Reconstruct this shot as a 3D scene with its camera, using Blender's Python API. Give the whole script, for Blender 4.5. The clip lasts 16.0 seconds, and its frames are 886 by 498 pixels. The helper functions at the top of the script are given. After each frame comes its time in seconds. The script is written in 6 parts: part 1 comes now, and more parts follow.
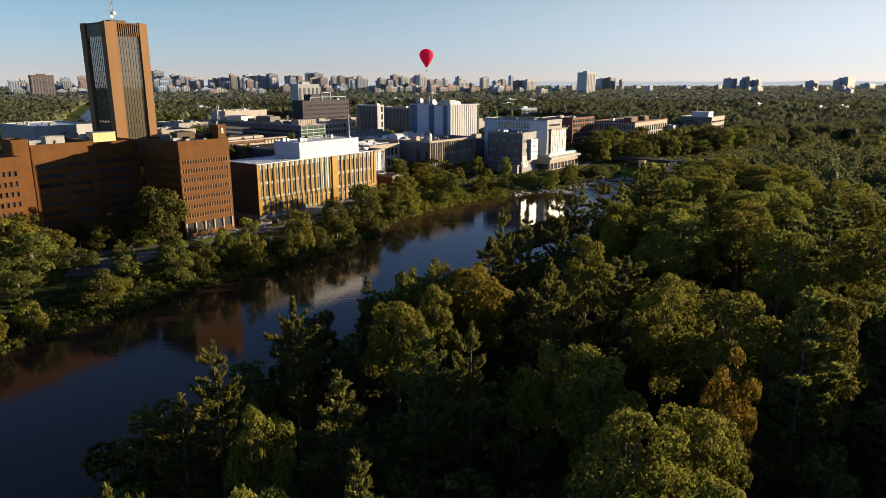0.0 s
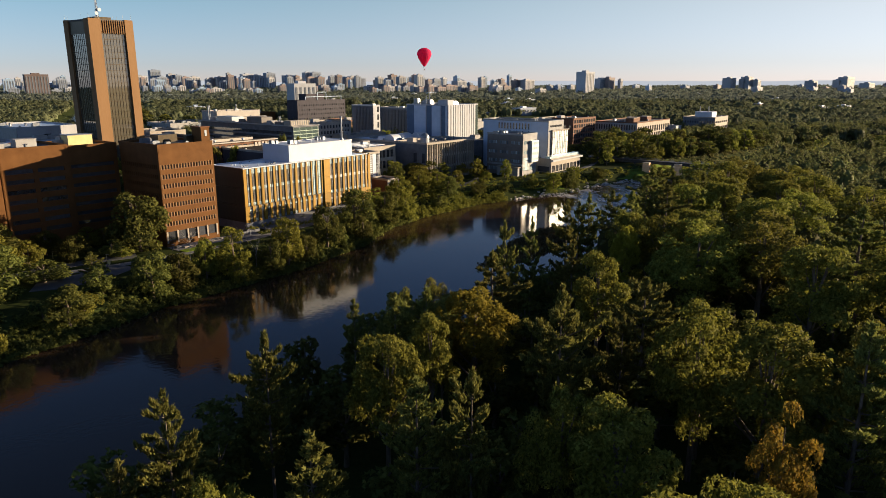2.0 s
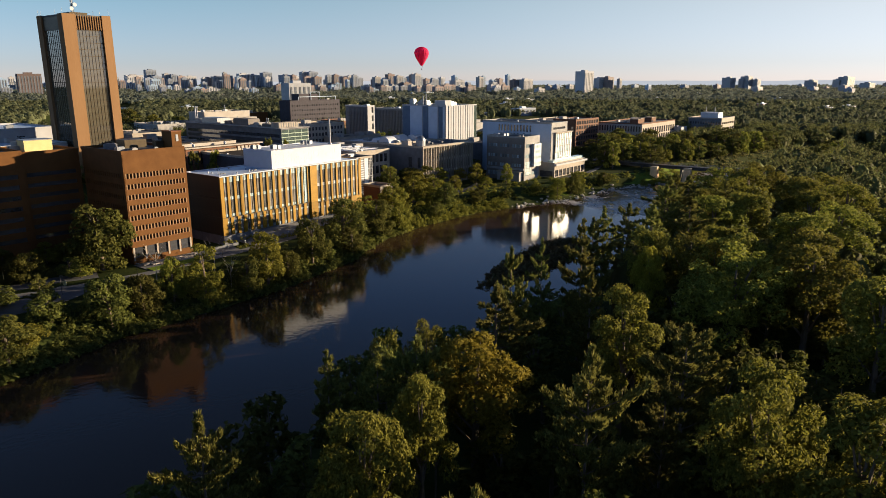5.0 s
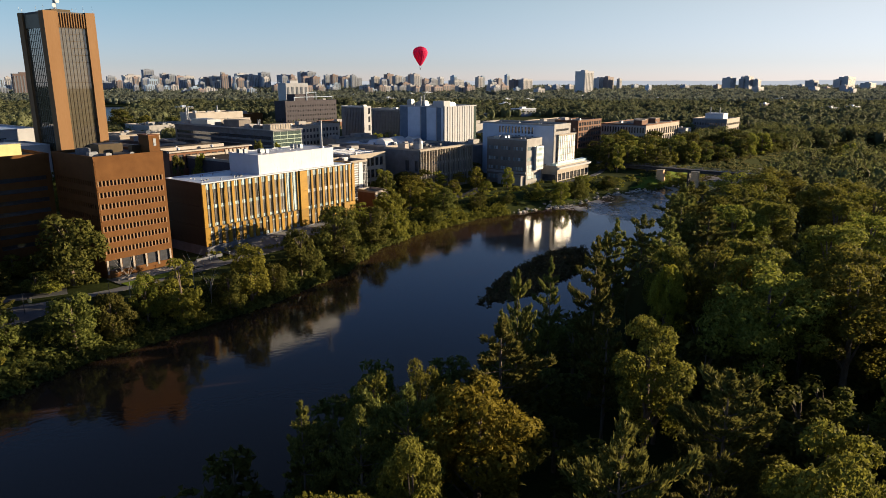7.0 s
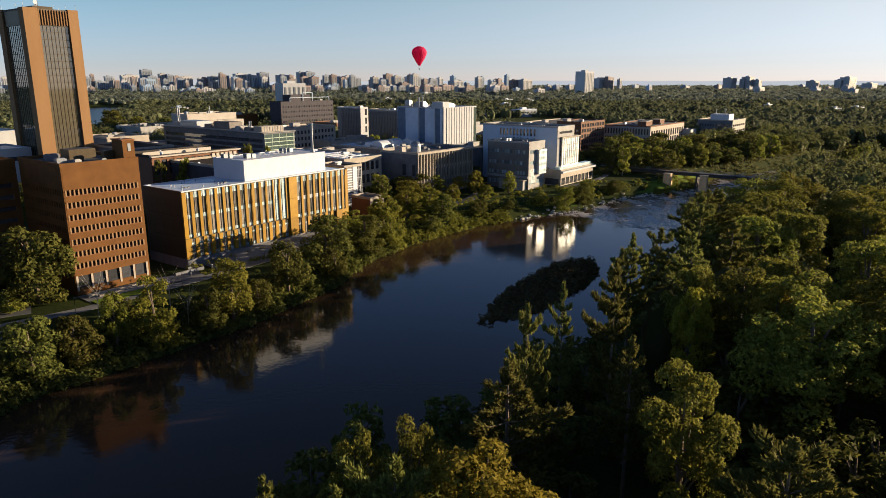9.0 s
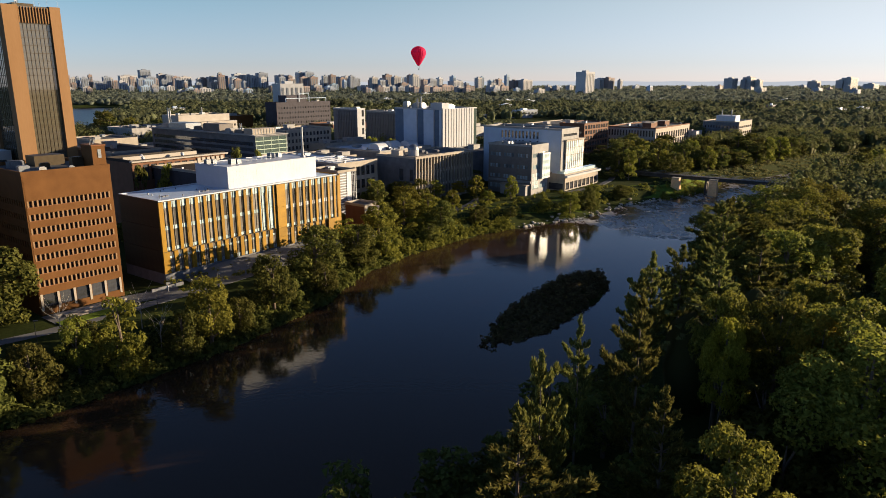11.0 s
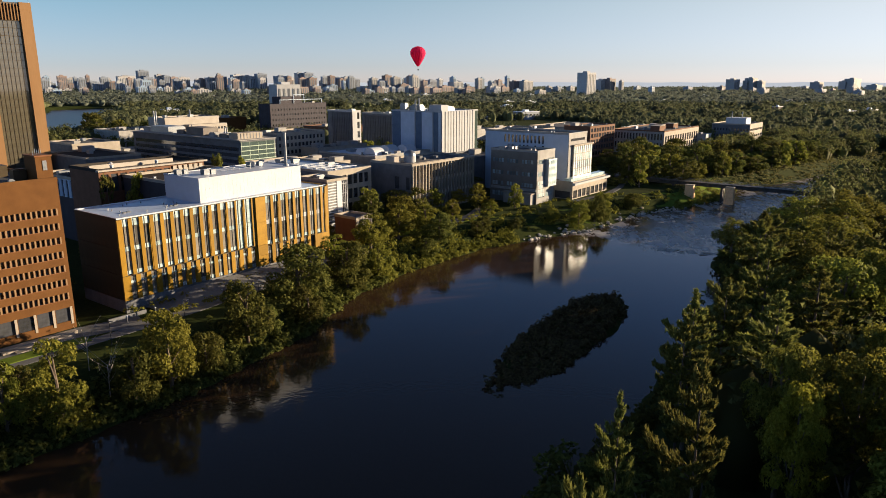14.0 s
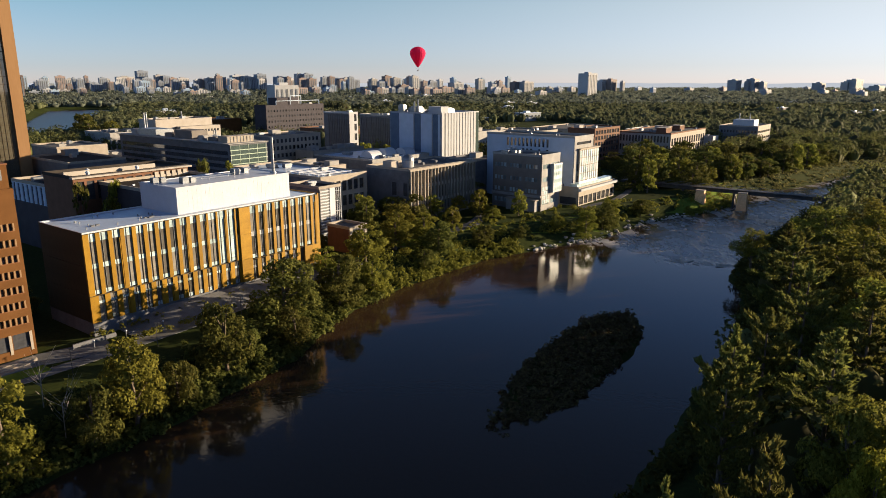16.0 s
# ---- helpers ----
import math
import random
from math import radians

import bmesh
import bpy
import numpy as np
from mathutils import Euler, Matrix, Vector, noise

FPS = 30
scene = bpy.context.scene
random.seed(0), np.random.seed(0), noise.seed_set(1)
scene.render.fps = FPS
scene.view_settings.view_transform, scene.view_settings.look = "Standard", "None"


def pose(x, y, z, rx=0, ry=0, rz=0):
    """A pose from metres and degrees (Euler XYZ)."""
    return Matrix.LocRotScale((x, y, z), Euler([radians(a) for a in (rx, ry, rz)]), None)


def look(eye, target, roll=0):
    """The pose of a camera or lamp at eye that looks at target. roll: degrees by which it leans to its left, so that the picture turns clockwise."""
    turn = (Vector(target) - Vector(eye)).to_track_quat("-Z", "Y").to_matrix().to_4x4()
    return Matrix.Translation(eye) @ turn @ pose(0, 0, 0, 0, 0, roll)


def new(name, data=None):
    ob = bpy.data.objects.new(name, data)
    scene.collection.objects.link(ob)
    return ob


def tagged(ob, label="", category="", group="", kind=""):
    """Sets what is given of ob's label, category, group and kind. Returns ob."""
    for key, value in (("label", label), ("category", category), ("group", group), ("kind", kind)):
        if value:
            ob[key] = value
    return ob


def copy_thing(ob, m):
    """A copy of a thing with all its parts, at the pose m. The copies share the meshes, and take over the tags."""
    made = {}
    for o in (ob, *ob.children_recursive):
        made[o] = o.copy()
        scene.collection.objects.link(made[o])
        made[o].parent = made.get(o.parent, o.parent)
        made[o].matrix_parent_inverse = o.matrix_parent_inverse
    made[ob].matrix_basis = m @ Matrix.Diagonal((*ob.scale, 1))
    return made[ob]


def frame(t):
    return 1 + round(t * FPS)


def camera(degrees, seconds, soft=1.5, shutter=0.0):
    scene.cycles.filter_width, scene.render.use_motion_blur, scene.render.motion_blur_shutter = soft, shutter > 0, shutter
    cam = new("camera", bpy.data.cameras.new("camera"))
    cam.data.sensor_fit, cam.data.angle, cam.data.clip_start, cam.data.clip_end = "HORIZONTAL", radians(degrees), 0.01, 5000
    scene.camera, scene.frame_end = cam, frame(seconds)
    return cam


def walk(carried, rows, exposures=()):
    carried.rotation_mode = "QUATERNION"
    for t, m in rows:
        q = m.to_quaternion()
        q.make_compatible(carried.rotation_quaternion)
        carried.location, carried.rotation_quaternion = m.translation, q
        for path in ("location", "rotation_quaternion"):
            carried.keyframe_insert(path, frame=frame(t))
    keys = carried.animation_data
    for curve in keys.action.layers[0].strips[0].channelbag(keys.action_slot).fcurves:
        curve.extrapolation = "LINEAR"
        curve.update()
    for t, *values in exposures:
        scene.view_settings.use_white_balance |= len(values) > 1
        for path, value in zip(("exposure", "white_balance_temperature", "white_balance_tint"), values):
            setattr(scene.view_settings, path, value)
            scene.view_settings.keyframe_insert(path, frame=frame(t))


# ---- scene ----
cam = camera(66.061, 16.0, soft=0.85)
walk(cam, [
    (0.0, pose(-0.000, -0.000, 59.400, 76.0068, 0, 0.4249) @ pose(0, 0, 0, 0, 0, -0.0569)),
    (1.0, pose(0.087, 7.216, 59.350, 75.9822, 0, 0.3401) @ pose(0, 0, 0, 0, 0, -0.0471)),
    (2.0, pose(0.196, 14.477, 59.306, 75.9626, 0, 0.2654) @ pose(0, 0, 0, 0, 0, -0.0385)),
    (3.0, pose(0.324, 21.779, 59.268, 75.9476, 0, 0.2003) @ pose(0, 0, 0, 0, 0, -0.0307)),
    (4.0, pose(0.468, 29.116, 59.235, 75.9371, 0, 0.1442) @ pose(0, 0, 0, 0, 0, -0.0237)),
    (5.0, pose(0.626, 36.483, 59.207, 75.9309, 0, 0.0965) @ pose(0, 0, 0, 0, 0, -0.0173)),
    (6.0, pose(0.793, 43.874, 59.183, 75.9289, 0, 0.0567) @ pose(0, 0, 0, 0, 0, -0.0113)),
    (7.0, pose(0.968, 51.285, 59.162, 75.9310, 0, 0.0243) @ pose(0, 0, 0, 0, 0, -0.0054)),
    (8.0, pose(1.147, 58.709, 59.143, 75.9368, 0, -0.0012) @ pose(0, 0, 0, 0, 0, 0.0004)),
    (9.0, pose(1.327, 66.141, 59.126, 75.9463, 0, -0.0205) @ pose(0, 0, 0, 0, 0, 0.0063)),
    (10.0, pose(1.506, 73.576, 59.110, 75.9592, 0, -0.0340) @ pose(0, 0, 0, 0, 0, 0.0127)),
    (11.0, pose(1.679, 81.009, 59.095, 75.9754, 0, -0.0423) @ pose(0, 0, 0, 0, 0, 0.0195)),
    (12.0, pose(1.845, 88.433, 59.080, 75.9948, 0, -0.0459) @ pose(0, 0, 0, 0, 0, 0.0271)),
    (13.0, pose(2.000, 95.845, 59.063, 76.0171, 0, -0.0454) @ pose(0, 0, 0, 0, 0, 0.0355)),
    (14.0, pose(2.142, 103.238, 59.046, 76.0421, 0, -0.0413) @ pose(0, 0, 0, 0, 0, 0.0451)),
    (15.0, pose(2.266, 110.607, 59.026, 76.0698, 0, -0.0342) @ pose(0, 0, 0, 0, 0, 0.0559)),
    (16.0, pose(2.371, 117.947, 59.003, 76.0999, 0, -0.0246) @ pose(0, 0, 0, 0, 0, 0.0681)),
])

# ---- world, sun, exposure ----
SUN_AZ, SUN_EL = 17.5, 8.5          # degrees from +x towards +y, and above the horizon
world = bpy.data.worlds.new("sky")
scene.world = world
world.use_nodes = True
wn, wl = world.node_tree.nodes, world.node_tree.links
sky = wn.new("ShaderNodeTexSky")
sky.sky_type = "NISHITA"
sky.sun_disc = False
sky.sun_elevation = radians(SUN_EL)
sky.sun_rotation = radians(90 - SUN_AZ)
sky.air_density, sky.dust_density, sky.ozone_density = 0.64, 0.03, 3.2
wn["Background"].inputs["Strength"].default_value = 0.0509
paler = wn.new("ShaderNodeHueSaturation")
paler.inputs["Saturation"].default_value = 0.64
wl.new(sky.outputs[0], paler.inputs["Color"])
# the air is hazy and warm along the horizon and clear and blue higher up
way = wn.new("ShaderNodeTexCoord")
up = wn.new("ShaderNodeSeparateXYZ")
wl.new(way.outputs["Generated"], up.inputs[0])
bands = (((0.0, (1.14, 0.955, 1.02, 1)), (0.10, (0.84, 1.03, 1.00, 1)), (0.32, (0.54, 0.84, 1.22, 1)), (0.75, (0.50, 0.62, 0.74, 1))),
         ((0.0, (1.03, 0.86, 0.92, 1)), (0.10, (1.28, 1.03, 0.84, 1)), (0.32, (0.60, 0.85, 1.19, 1)), (0.75, (0.50, 0.62, 0.74, 1))))
sides = []
for band in bands:
    ramp = wn.new("ShaderNodeValToRGB")
    for i, (at, colour) in enumerate(band):
        stop = ramp.color_ramp.elements[i] if i < 2 else ramp.color_ramp.elements.new(at)
        stop.position, stop.color = at, colour
    wl.new(up.outputs["Z"], ramp.inputs[0])
    sides.append(ramp.outputs[0])
sunward = wn.new("ShaderNodeMapRange")
sunward.inputs["From Min"].default_value, sunward.inputs["From Max"].default_value = -0.45, 0.55
wl.new(up.outputs["X"], sunward.inputs["Value"])
haze = wn.new("ShaderNodeMix")
haze.data_type = "RGBA"
wl.new(sunward.outputs[0], haze.inputs["Factor"])
wl.new(sides[0], haze.inputs["A"])
wl.new(sides[1], haze.inputs["B"])
tint = wn.new("ShaderNodeMix")
tint.data_type, tint.blend_type = "RGBA", "MULTIPLY"
tint.inputs["Factor"].default_value = 1.0
wl.new(paler.outputs[0], tint.inputs["A"])
wl.new(haze.outputs["Result"], tint.inputs["B"])
wl.new(tint.outputs["Result"], wn["Background"].inputs["Color"])
sun = new("sun", bpy.data.lights.new("sun", "SUN"))
sun.data.energy, sun.data.angle, sun.data.color = 5.0, radians(0.6), (1.0, 0.745, 0.464)
sun.matrix_world = look((0, 0, 0), (-math.cos(radians(SUN_AZ)) * math.cos(radians(SUN_EL)), -math.sin(radians(SUN_AZ)) * math.cos(radians(SUN_EL)), -math.sin(radians(SUN_EL))))
scene.view_settings.exposure = 1.66


# ---- materials ----
def surface(name, low, high, rough=0.7, scale=0.6, fine=6.0, bump=0.15, metal=0.0, spec=0.2, per_object=0.0, stretch=(1, 1, 1)):
    """Colour between low and high by noise at two scales, with fine relief."""
    m = bpy.data.materials.new(name)
    m.use_nodes = True
    n, l = m.node_tree.nodes, m.node_tree.links
    b = n["Principled BSDF"]
    co = n.new("ShaderNodeTexCoord")
    mp = n.new("ShaderNodeMapping")
    mp.inputs["Scale"].default_value = stretch
    l.new(co.outputs["Object"], mp.inputs["Vector"])
    a = n.new("ShaderNodeTexNoise")
    a.inputs["Scale"].default_value, a.inputs["Detail"].default_value = scale, 4
    f = n.new("ShaderNodeTexNoise")
    f.inputs["Scale"].default_value, f.inputs["Detail"].default_value = fine, 3
    for t in (a, f):
        l.new(mp.outputs[0], t.inputs["Vector"])
    mix = n.new("ShaderNodeMath")
    mix.operation = "MULTIPLY_ADD"
    l.new(a.outputs["Fac"], mix.inputs[0])
    mix.inputs[1].default_value = 0.6
    half = n.new("ShaderNodeMath")
    half.operation = "MULTIPLY"
    half.inputs[1].default_value = 0.4
    l.new(f.outputs["Fac"], half.inputs[0])
    l.new(half.outputs[0], mix.inputs[2])
    ramp = n.new("ShaderNodeValToRGB")
    ramp.color_ramp.elements[0].position, ramp.color_ramp.elements[1].position = 0.35, 0.65
    ramp.color_ramp.elements[0].color, ramp.color_ramp.elements[1].color = (*low, 1), (*high, 1)
    l.new(mix.outputs[0], ramp.inputs[0])
    out = ramp.outputs[0]
    if per_object:
        oi = n.new("ShaderNodeObjectInfo")
        hsv = n.new("ShaderNodeHueSaturation")
        mr = n.new("ShaderNodeMapRange")
        mr.inputs["To Min"].default_value, mr.inputs["To Max"].default_value = 1 - per_object, 1 + per_object
        l.new(oi.outputs["Random"], mr.inputs["Value"])
        l.new(mr.outputs[0], hsv.inputs["Value"])
        l.new(out, hsv.inputs["Color"])
        out = hsv.outputs[0]
    l.new(out, b.inputs["Base Color"])
    b.inputs["Roughness"].default_value, b.inputs["Metallic"].default_value = rough, metal
    b.inputs["Specular IOR Level"].default_value = spec
    if bump:
        bp = n.new("ShaderNodeBump")
        bp.inputs["Strength"].default_value, bp.inputs["Distance"].default_value = bump, 0.05
        l.new(f.outputs["Fac"], bp.inputs["Height"])
        l.new(bp.outputs[0], b.inputs["Normal"])
    return m


def leaves(name, low, high, hue=0.03, value=0.3, translucent=0.42, island=False):
    """Foliage: diffuse with some light coming through, varied from tree to tree and from spray to spray."""
    m = bpy.data.materials.new(name)
    m.use_nodes = True
    n, l = m.node_tree.nodes, m.node_tree.links
    b = n["Principled BSDF"]
    geo = n.new("ShaderNodeNewGeometry")
    oi = n.new("ShaderNodeObjectInfo")
    ramp = n.new("ShaderNodeValToRGB")
    ramp.color_ramp.elements[0].color, ramp.color_ramp.elements[1].color = (*low, 1), (*high, 1)
    l.new(geo.outputs["Random Per Island"], ramp.inputs[0])
    hsv = n.new("ShaderNodeHueSaturation")
    src = geo.outputs["Random Per Island"] if island else oi.outputs["Random"]
    for socket, mid, spread in (("Hue", 0.5, hue), ("Value", 1.0, value)):
        mr = n.new("ShaderNodeMapRange")
        mr.inputs["To Min"].default_value, mr.inputs["To Max"].default_value = mid - spread, mid + spread
        l.new(src, mr.inputs["Value"])
        l.new(mr.outputs[0], hsv.inputs[socket])
    l.new(ramp.outputs[0], hsv.inputs["Color"])
    l.new(hsv.outputs[0], b.inputs["Base Color"])
    b.inputs["Roughness"].default_value = 0.75
    b.inputs["Specular IOR Level"].default_value = 0.06
    tr = n.new("ShaderNodeBsdfTranslucent")
    l.new(hsv.outputs[0], tr.inputs["Color"])
    mx = n.new("ShaderNodeMixShader")
    mx.inputs[0].default_value = translucent
    l.new(b.outputs[0], mx.inputs[1])
    l.new(tr.outputs[0], mx.inputs[2])
    l.new(mx.outputs[0], n["Material Output"].inputs["Surface"])
    return m


def glass(name, colour, rough=0.06, spec=0.8, per_object=0.35):
    m = surface(name, [c * 0.6 for c in colour], colour, rough=rough, scale=0.4, fine=1.5, bump=0.02, spec=spec, per_object=per_object)
    m.node_tree.nodes["Principled BSDF"].inputs["IOR"].default_value = 1.6
    return m


M_BRICK = surface("red_brick", (0.0784, 0.0352, 0.0112), (0.112, 0.0528, 0.0176), spec=0.15, rough=0.85, scale=0.35, fine=9, bump=0.3)
M_BRICK_SILL = surface("weathered_brick_sill", (0.1123, 0.05016, 0.0232), (0.1544, 0.06952, 0.0348), rough=0.85, scale=0.8)
M_TAN_BRICK = surface("tan_brick", (0.176, 0.1132, 0.0646), (0.2288, 0.1543, 0.0936), rough=0.85, scale=0.8)
M_TAN = surface("tan_precast_concrete", (0.1536, 0.08712, 0.04), (0.1888, 0.1126, 0.055), rough=0.8, scale=0.15, fine=2, stretch=(1, 1, 0.15))
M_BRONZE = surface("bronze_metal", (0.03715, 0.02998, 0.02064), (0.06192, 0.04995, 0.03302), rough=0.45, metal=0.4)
M_GOLD = surface("gold_anodised_panel", (0.1693, 0.09412, 0.005231), (0.2437, 0.1412, 0.008719), rough=0.5, scale=0.5, fine=3, bump=0.05, metal=0.0, spec=0.2, per_object=0.18)
M_CONC = surface("grey_concrete", (0.1981, 0.1998, 0.2064), (0.2973, 0.3087, 0.32), rough=0.85, scale=0.25, fine=4)
# bluish: the skylight on a shaded wall is part of this colour
M_CONC_COOL = surface("cool_grey_panels", (0.2688, 0.3467, 0.468), (0.3744, 0.4752, 0.628), rough=0.75, scale=0.25, fine=4)
# dark concrete, also put on left sides to paint in their shade
M_CONC_DARK = surface("dark_concrete_and_shade", (0.08, 0.088, 0.104), (0.136, 0.1478, 0.172), rough=0.85, scale=0.3, fine=4)
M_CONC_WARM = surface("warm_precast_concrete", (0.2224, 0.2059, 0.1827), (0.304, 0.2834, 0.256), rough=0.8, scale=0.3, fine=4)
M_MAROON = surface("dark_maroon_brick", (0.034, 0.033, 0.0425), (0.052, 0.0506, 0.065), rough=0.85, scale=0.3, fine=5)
# the blue stands in for skylight on the lab's and slab's shaded sides
M_PALE_COOL = surface("pale_panels_sky_tint", (0.311, 0.3802, 0.4896), (0.3917, 0.4752, 0.6048), rough=0.7, scale=0.2, fine=3)
M_BAY = surface("slate_grey_panels", (0.06, 0.0968, 0.1562), (0.085, 0.132, 0.2063), rough=0.6, scale=0.3, fine=3)
# darker than the science block's front, with its side's shade mixed in
M_SLATE = surface("grey_brown_shade_tone", (0.110, 0.104, 0.102), (0.155, 0.147, 0.144), rough=0.7, scale=0.3, fine=4)
M_BROWN = surface("brown_brick", (0.09838, 0.05162, 0.0332), (0.1445, 0.07659, 0.05213), rough=0.85, scale=0.4, fine=8)
M_WHITE = surface("white_metal_cladding", (0.36, 0.3982, 0.465), (0.42, 0.4642, 0.54), rough=0.45, scale=0.3, fine=3, bump=0.04)
M_WHITE_GLOSS = surface("glossy_white_panel", (0.2678, 0.2946, 0.3286), (0.377, 0.4147, 0.4588), rough=0.35, scale=0.5, fine=2, bump=0.05, metal=0.3, per_object=0.25)
M_WHITE_CONC = surface("white_concrete", (0.2699, 0.2912, 0.3246), (0.3309, 0.3584, 0.4009), rough=0.75, scale=0.2, fine=3)
# pale membrane, with the reflected sky's blue put into its colour
M_ROOF_LIGHT = surface("pale_roof_membrane", (0.3096, 0.3802, 0.495), (0.4176, 0.5069, 0.648), spec=0.5, rough=0.4, scale=0.15, fine=2)
M_ROOF_BROWN = surface("brown_gravel_roof", (0.03, 0.0275, 0.02625), (0.052, 0.0484, 0.04625), spec=0.05, rough=0.95, scale=0.12, fine=3)
M_CREAM = surface("cream_panels", (0.26, 0.2475, 0.2313), (0.33, 0.319, 0.3063), rough=0.8, scale=0.2, fine=3)
M_ROOF_DARK = surface("gravel_roof", (0.0544, 0.05808, 0.066), (0.1056, 0.1126, 0.124), rough=0.9, scale=0.12, fine=3)
M_METAL = surface("galvanised_steel", (0.1488, 0.1686, 0.1972), (0.2232, 0.2505, 0.2902), rough=0.4, metal=0.7, scale=1.5)
M_YELLOW = surface("yellow_painted_metal", (0.4, 0.352, 0.17), (0.48, 0.4312, 0.22), rough=0.6)
M_PANE = glass("dark_window_glass", (0.048, 0.0528, 0.064))
M_PANE_WARM = glass("bronze_tinted_glass", (0.088, 0.08272, 0.064), rough=0.03, spec=1.0, per_object=0.05)
M_PANE_BLIND = glass("window_glass_with_blinds", (0.1613, 0.1568, 0.1454), rough=0.10, spec=0.7, per_object=0.6)
M_PANE_GREEN = glass("dark_green_glass", (0.06, 0.0902, 0.09), rough=0.08, spec=0.8, per_object=0.25)
M_BAND_GREEN = surface("pale_green_metal_band", (0.22, 0.297, 0.2625), (0.3, 0.396, 0.35), rough=0.5)
M_PANE_CYAN = glass("pale_cyan_spandrel_glass", (0.432, 0.5808, 0.63), rough=0.12, spec=0.6, per_object=0.2)
# pale base colour stands in for sky mirrored in the office windows
M_PANE_MIXED = glass("office_glass_sky_tone", (0.272, 0.352, 0.4), rough=0.1, spec=0.7, per_object=0.65)
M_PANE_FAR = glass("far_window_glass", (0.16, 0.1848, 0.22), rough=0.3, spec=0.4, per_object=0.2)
M_FRAME = surface("dark_metal_frame", (0.08, 0.088, 0.1), (0.144, 0.1584, 0.18), rough=0.5, metal=0.3)
M_BARK = surface("bark", (0.072, 0.05632, 0.044), (0.144, 0.1232, 0.1), rough=0.95, scale=2.5, fine=12, bump=0.5, stretch=(1, 1, 0.3))
M_BARK_PALE = surface("pale_dead_bark", (0.2112, 0.2006, 0.18), (0.3456, 0.3379, 0.324), rough=0.95, scale=2.5, fine=12, bump=0.4)
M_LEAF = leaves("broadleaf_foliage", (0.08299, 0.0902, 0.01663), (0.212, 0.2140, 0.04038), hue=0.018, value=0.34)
# deep green leaves, also used to darken bank growth standing in shade
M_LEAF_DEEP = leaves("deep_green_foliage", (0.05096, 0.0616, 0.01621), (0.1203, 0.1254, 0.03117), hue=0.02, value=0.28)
M_LEAF_BRIGHT = leaves("yellow_green_foliage", (0.1456, 0.1408, 0.01781), (0.262, 0.2440, 0.03562), hue=0.02, value=0.2)
M_LEAF_OLIVE = leaves("olive_green_foliage", (0.098, 0.106, 0.018), (0.184, 0.184, 0.034), hue=0.02, value=0.25)
M_LEAF_AUTUMN = leaves("orange_tinged_foliage", (0.13, 0.1144, 0.0175), (0.262, 0.1815, 0.0275), hue=0.02, value=0.15)
M_PINE = leaves("pine_needles", (0.06727, 0.077, 0.02244), (0.1794, 0.1804, 0.04489), hue=0.02, value=0.25, translucent=0.35)
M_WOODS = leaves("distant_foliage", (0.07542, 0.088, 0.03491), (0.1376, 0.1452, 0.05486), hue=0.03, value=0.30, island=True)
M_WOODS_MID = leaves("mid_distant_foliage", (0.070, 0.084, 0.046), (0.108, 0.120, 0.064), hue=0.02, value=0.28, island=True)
# paler and bluer than leaves: the haze before the farthest woods
M_WOODS_HAZED = leaves("far_hazed_foliage", (0.096, 0.1166, 0.0975), (0.122, 0.143, 0.115), hue=0.02, value=0.22, island=True)
M_REED = leaves("sunlit_reeds", (0.105, 0.11, 0.0425), (0.17, 0.165, 0.0725), hue=0.02, value=0.25, island=True)
M_SHRUB = leaves("reeds_and_shrubs", (0.07875, 0.06435, 0.03375), (0.1294, 0.1015, 0.05063), hue=0.03, value=0.3, island=True)
M_GRASS = surface("grass_and_leaf_litter", (0.01762, 0.02543, 0.008256), (0.03963, 0.05327, 0.01514), spec=0.03, rough=0.95, scale=0.05, fine=1.2, bump=0.4)
M_LAWN = surface("mown_lawn", (0.0688, 0.1135, 0.0172), (0.1307, 0.1816, 0.02924), spec=0.03, rough=0.95, scale=0.2, fine=5, bump=0.4)
M_PAVE = surface("pale_paving", (0.0992, 0.1037, 0.1116), (0.1538, 0.1626, 0.1748), spec=0.03, rough=0.85, scale=0.3, fine=4)
M_ASPHALT = surface("asphalt", (0.06192, 0.06811, 0.08084), (0.1032, 0.1104, 0.1204), spec=0.03, rough=0.9, scale=0.2, fine=6)
M_ROCK = surface("riverbank_rock", (0.224, 0.2112, 0.2), (0.512, 0.4928, 0.46), rough=0.9, scale=1.2, fine=8, bump=0.5, per_object=0.3)
M_PIER = surface("sandstone_pier", (0.576, 0.3696, 0.2), (0.8, 0.5456, 0.32), rough=0.9, scale=0.8, fine=6, bump=0.4)
M_STEEL_DARK = surface("dark_painted_steel", (0.032, 0.0352, 0.04), (0.072, 0.07392, 0.08), rough=0.6, metal=0.3)
M_RED = leaves("crimson_balloon_fabric", (0.6, 0.0374, 0.1313), (0.64, 0.044, 0.15), hue=0.0, value=0.0, translucent=0.5)
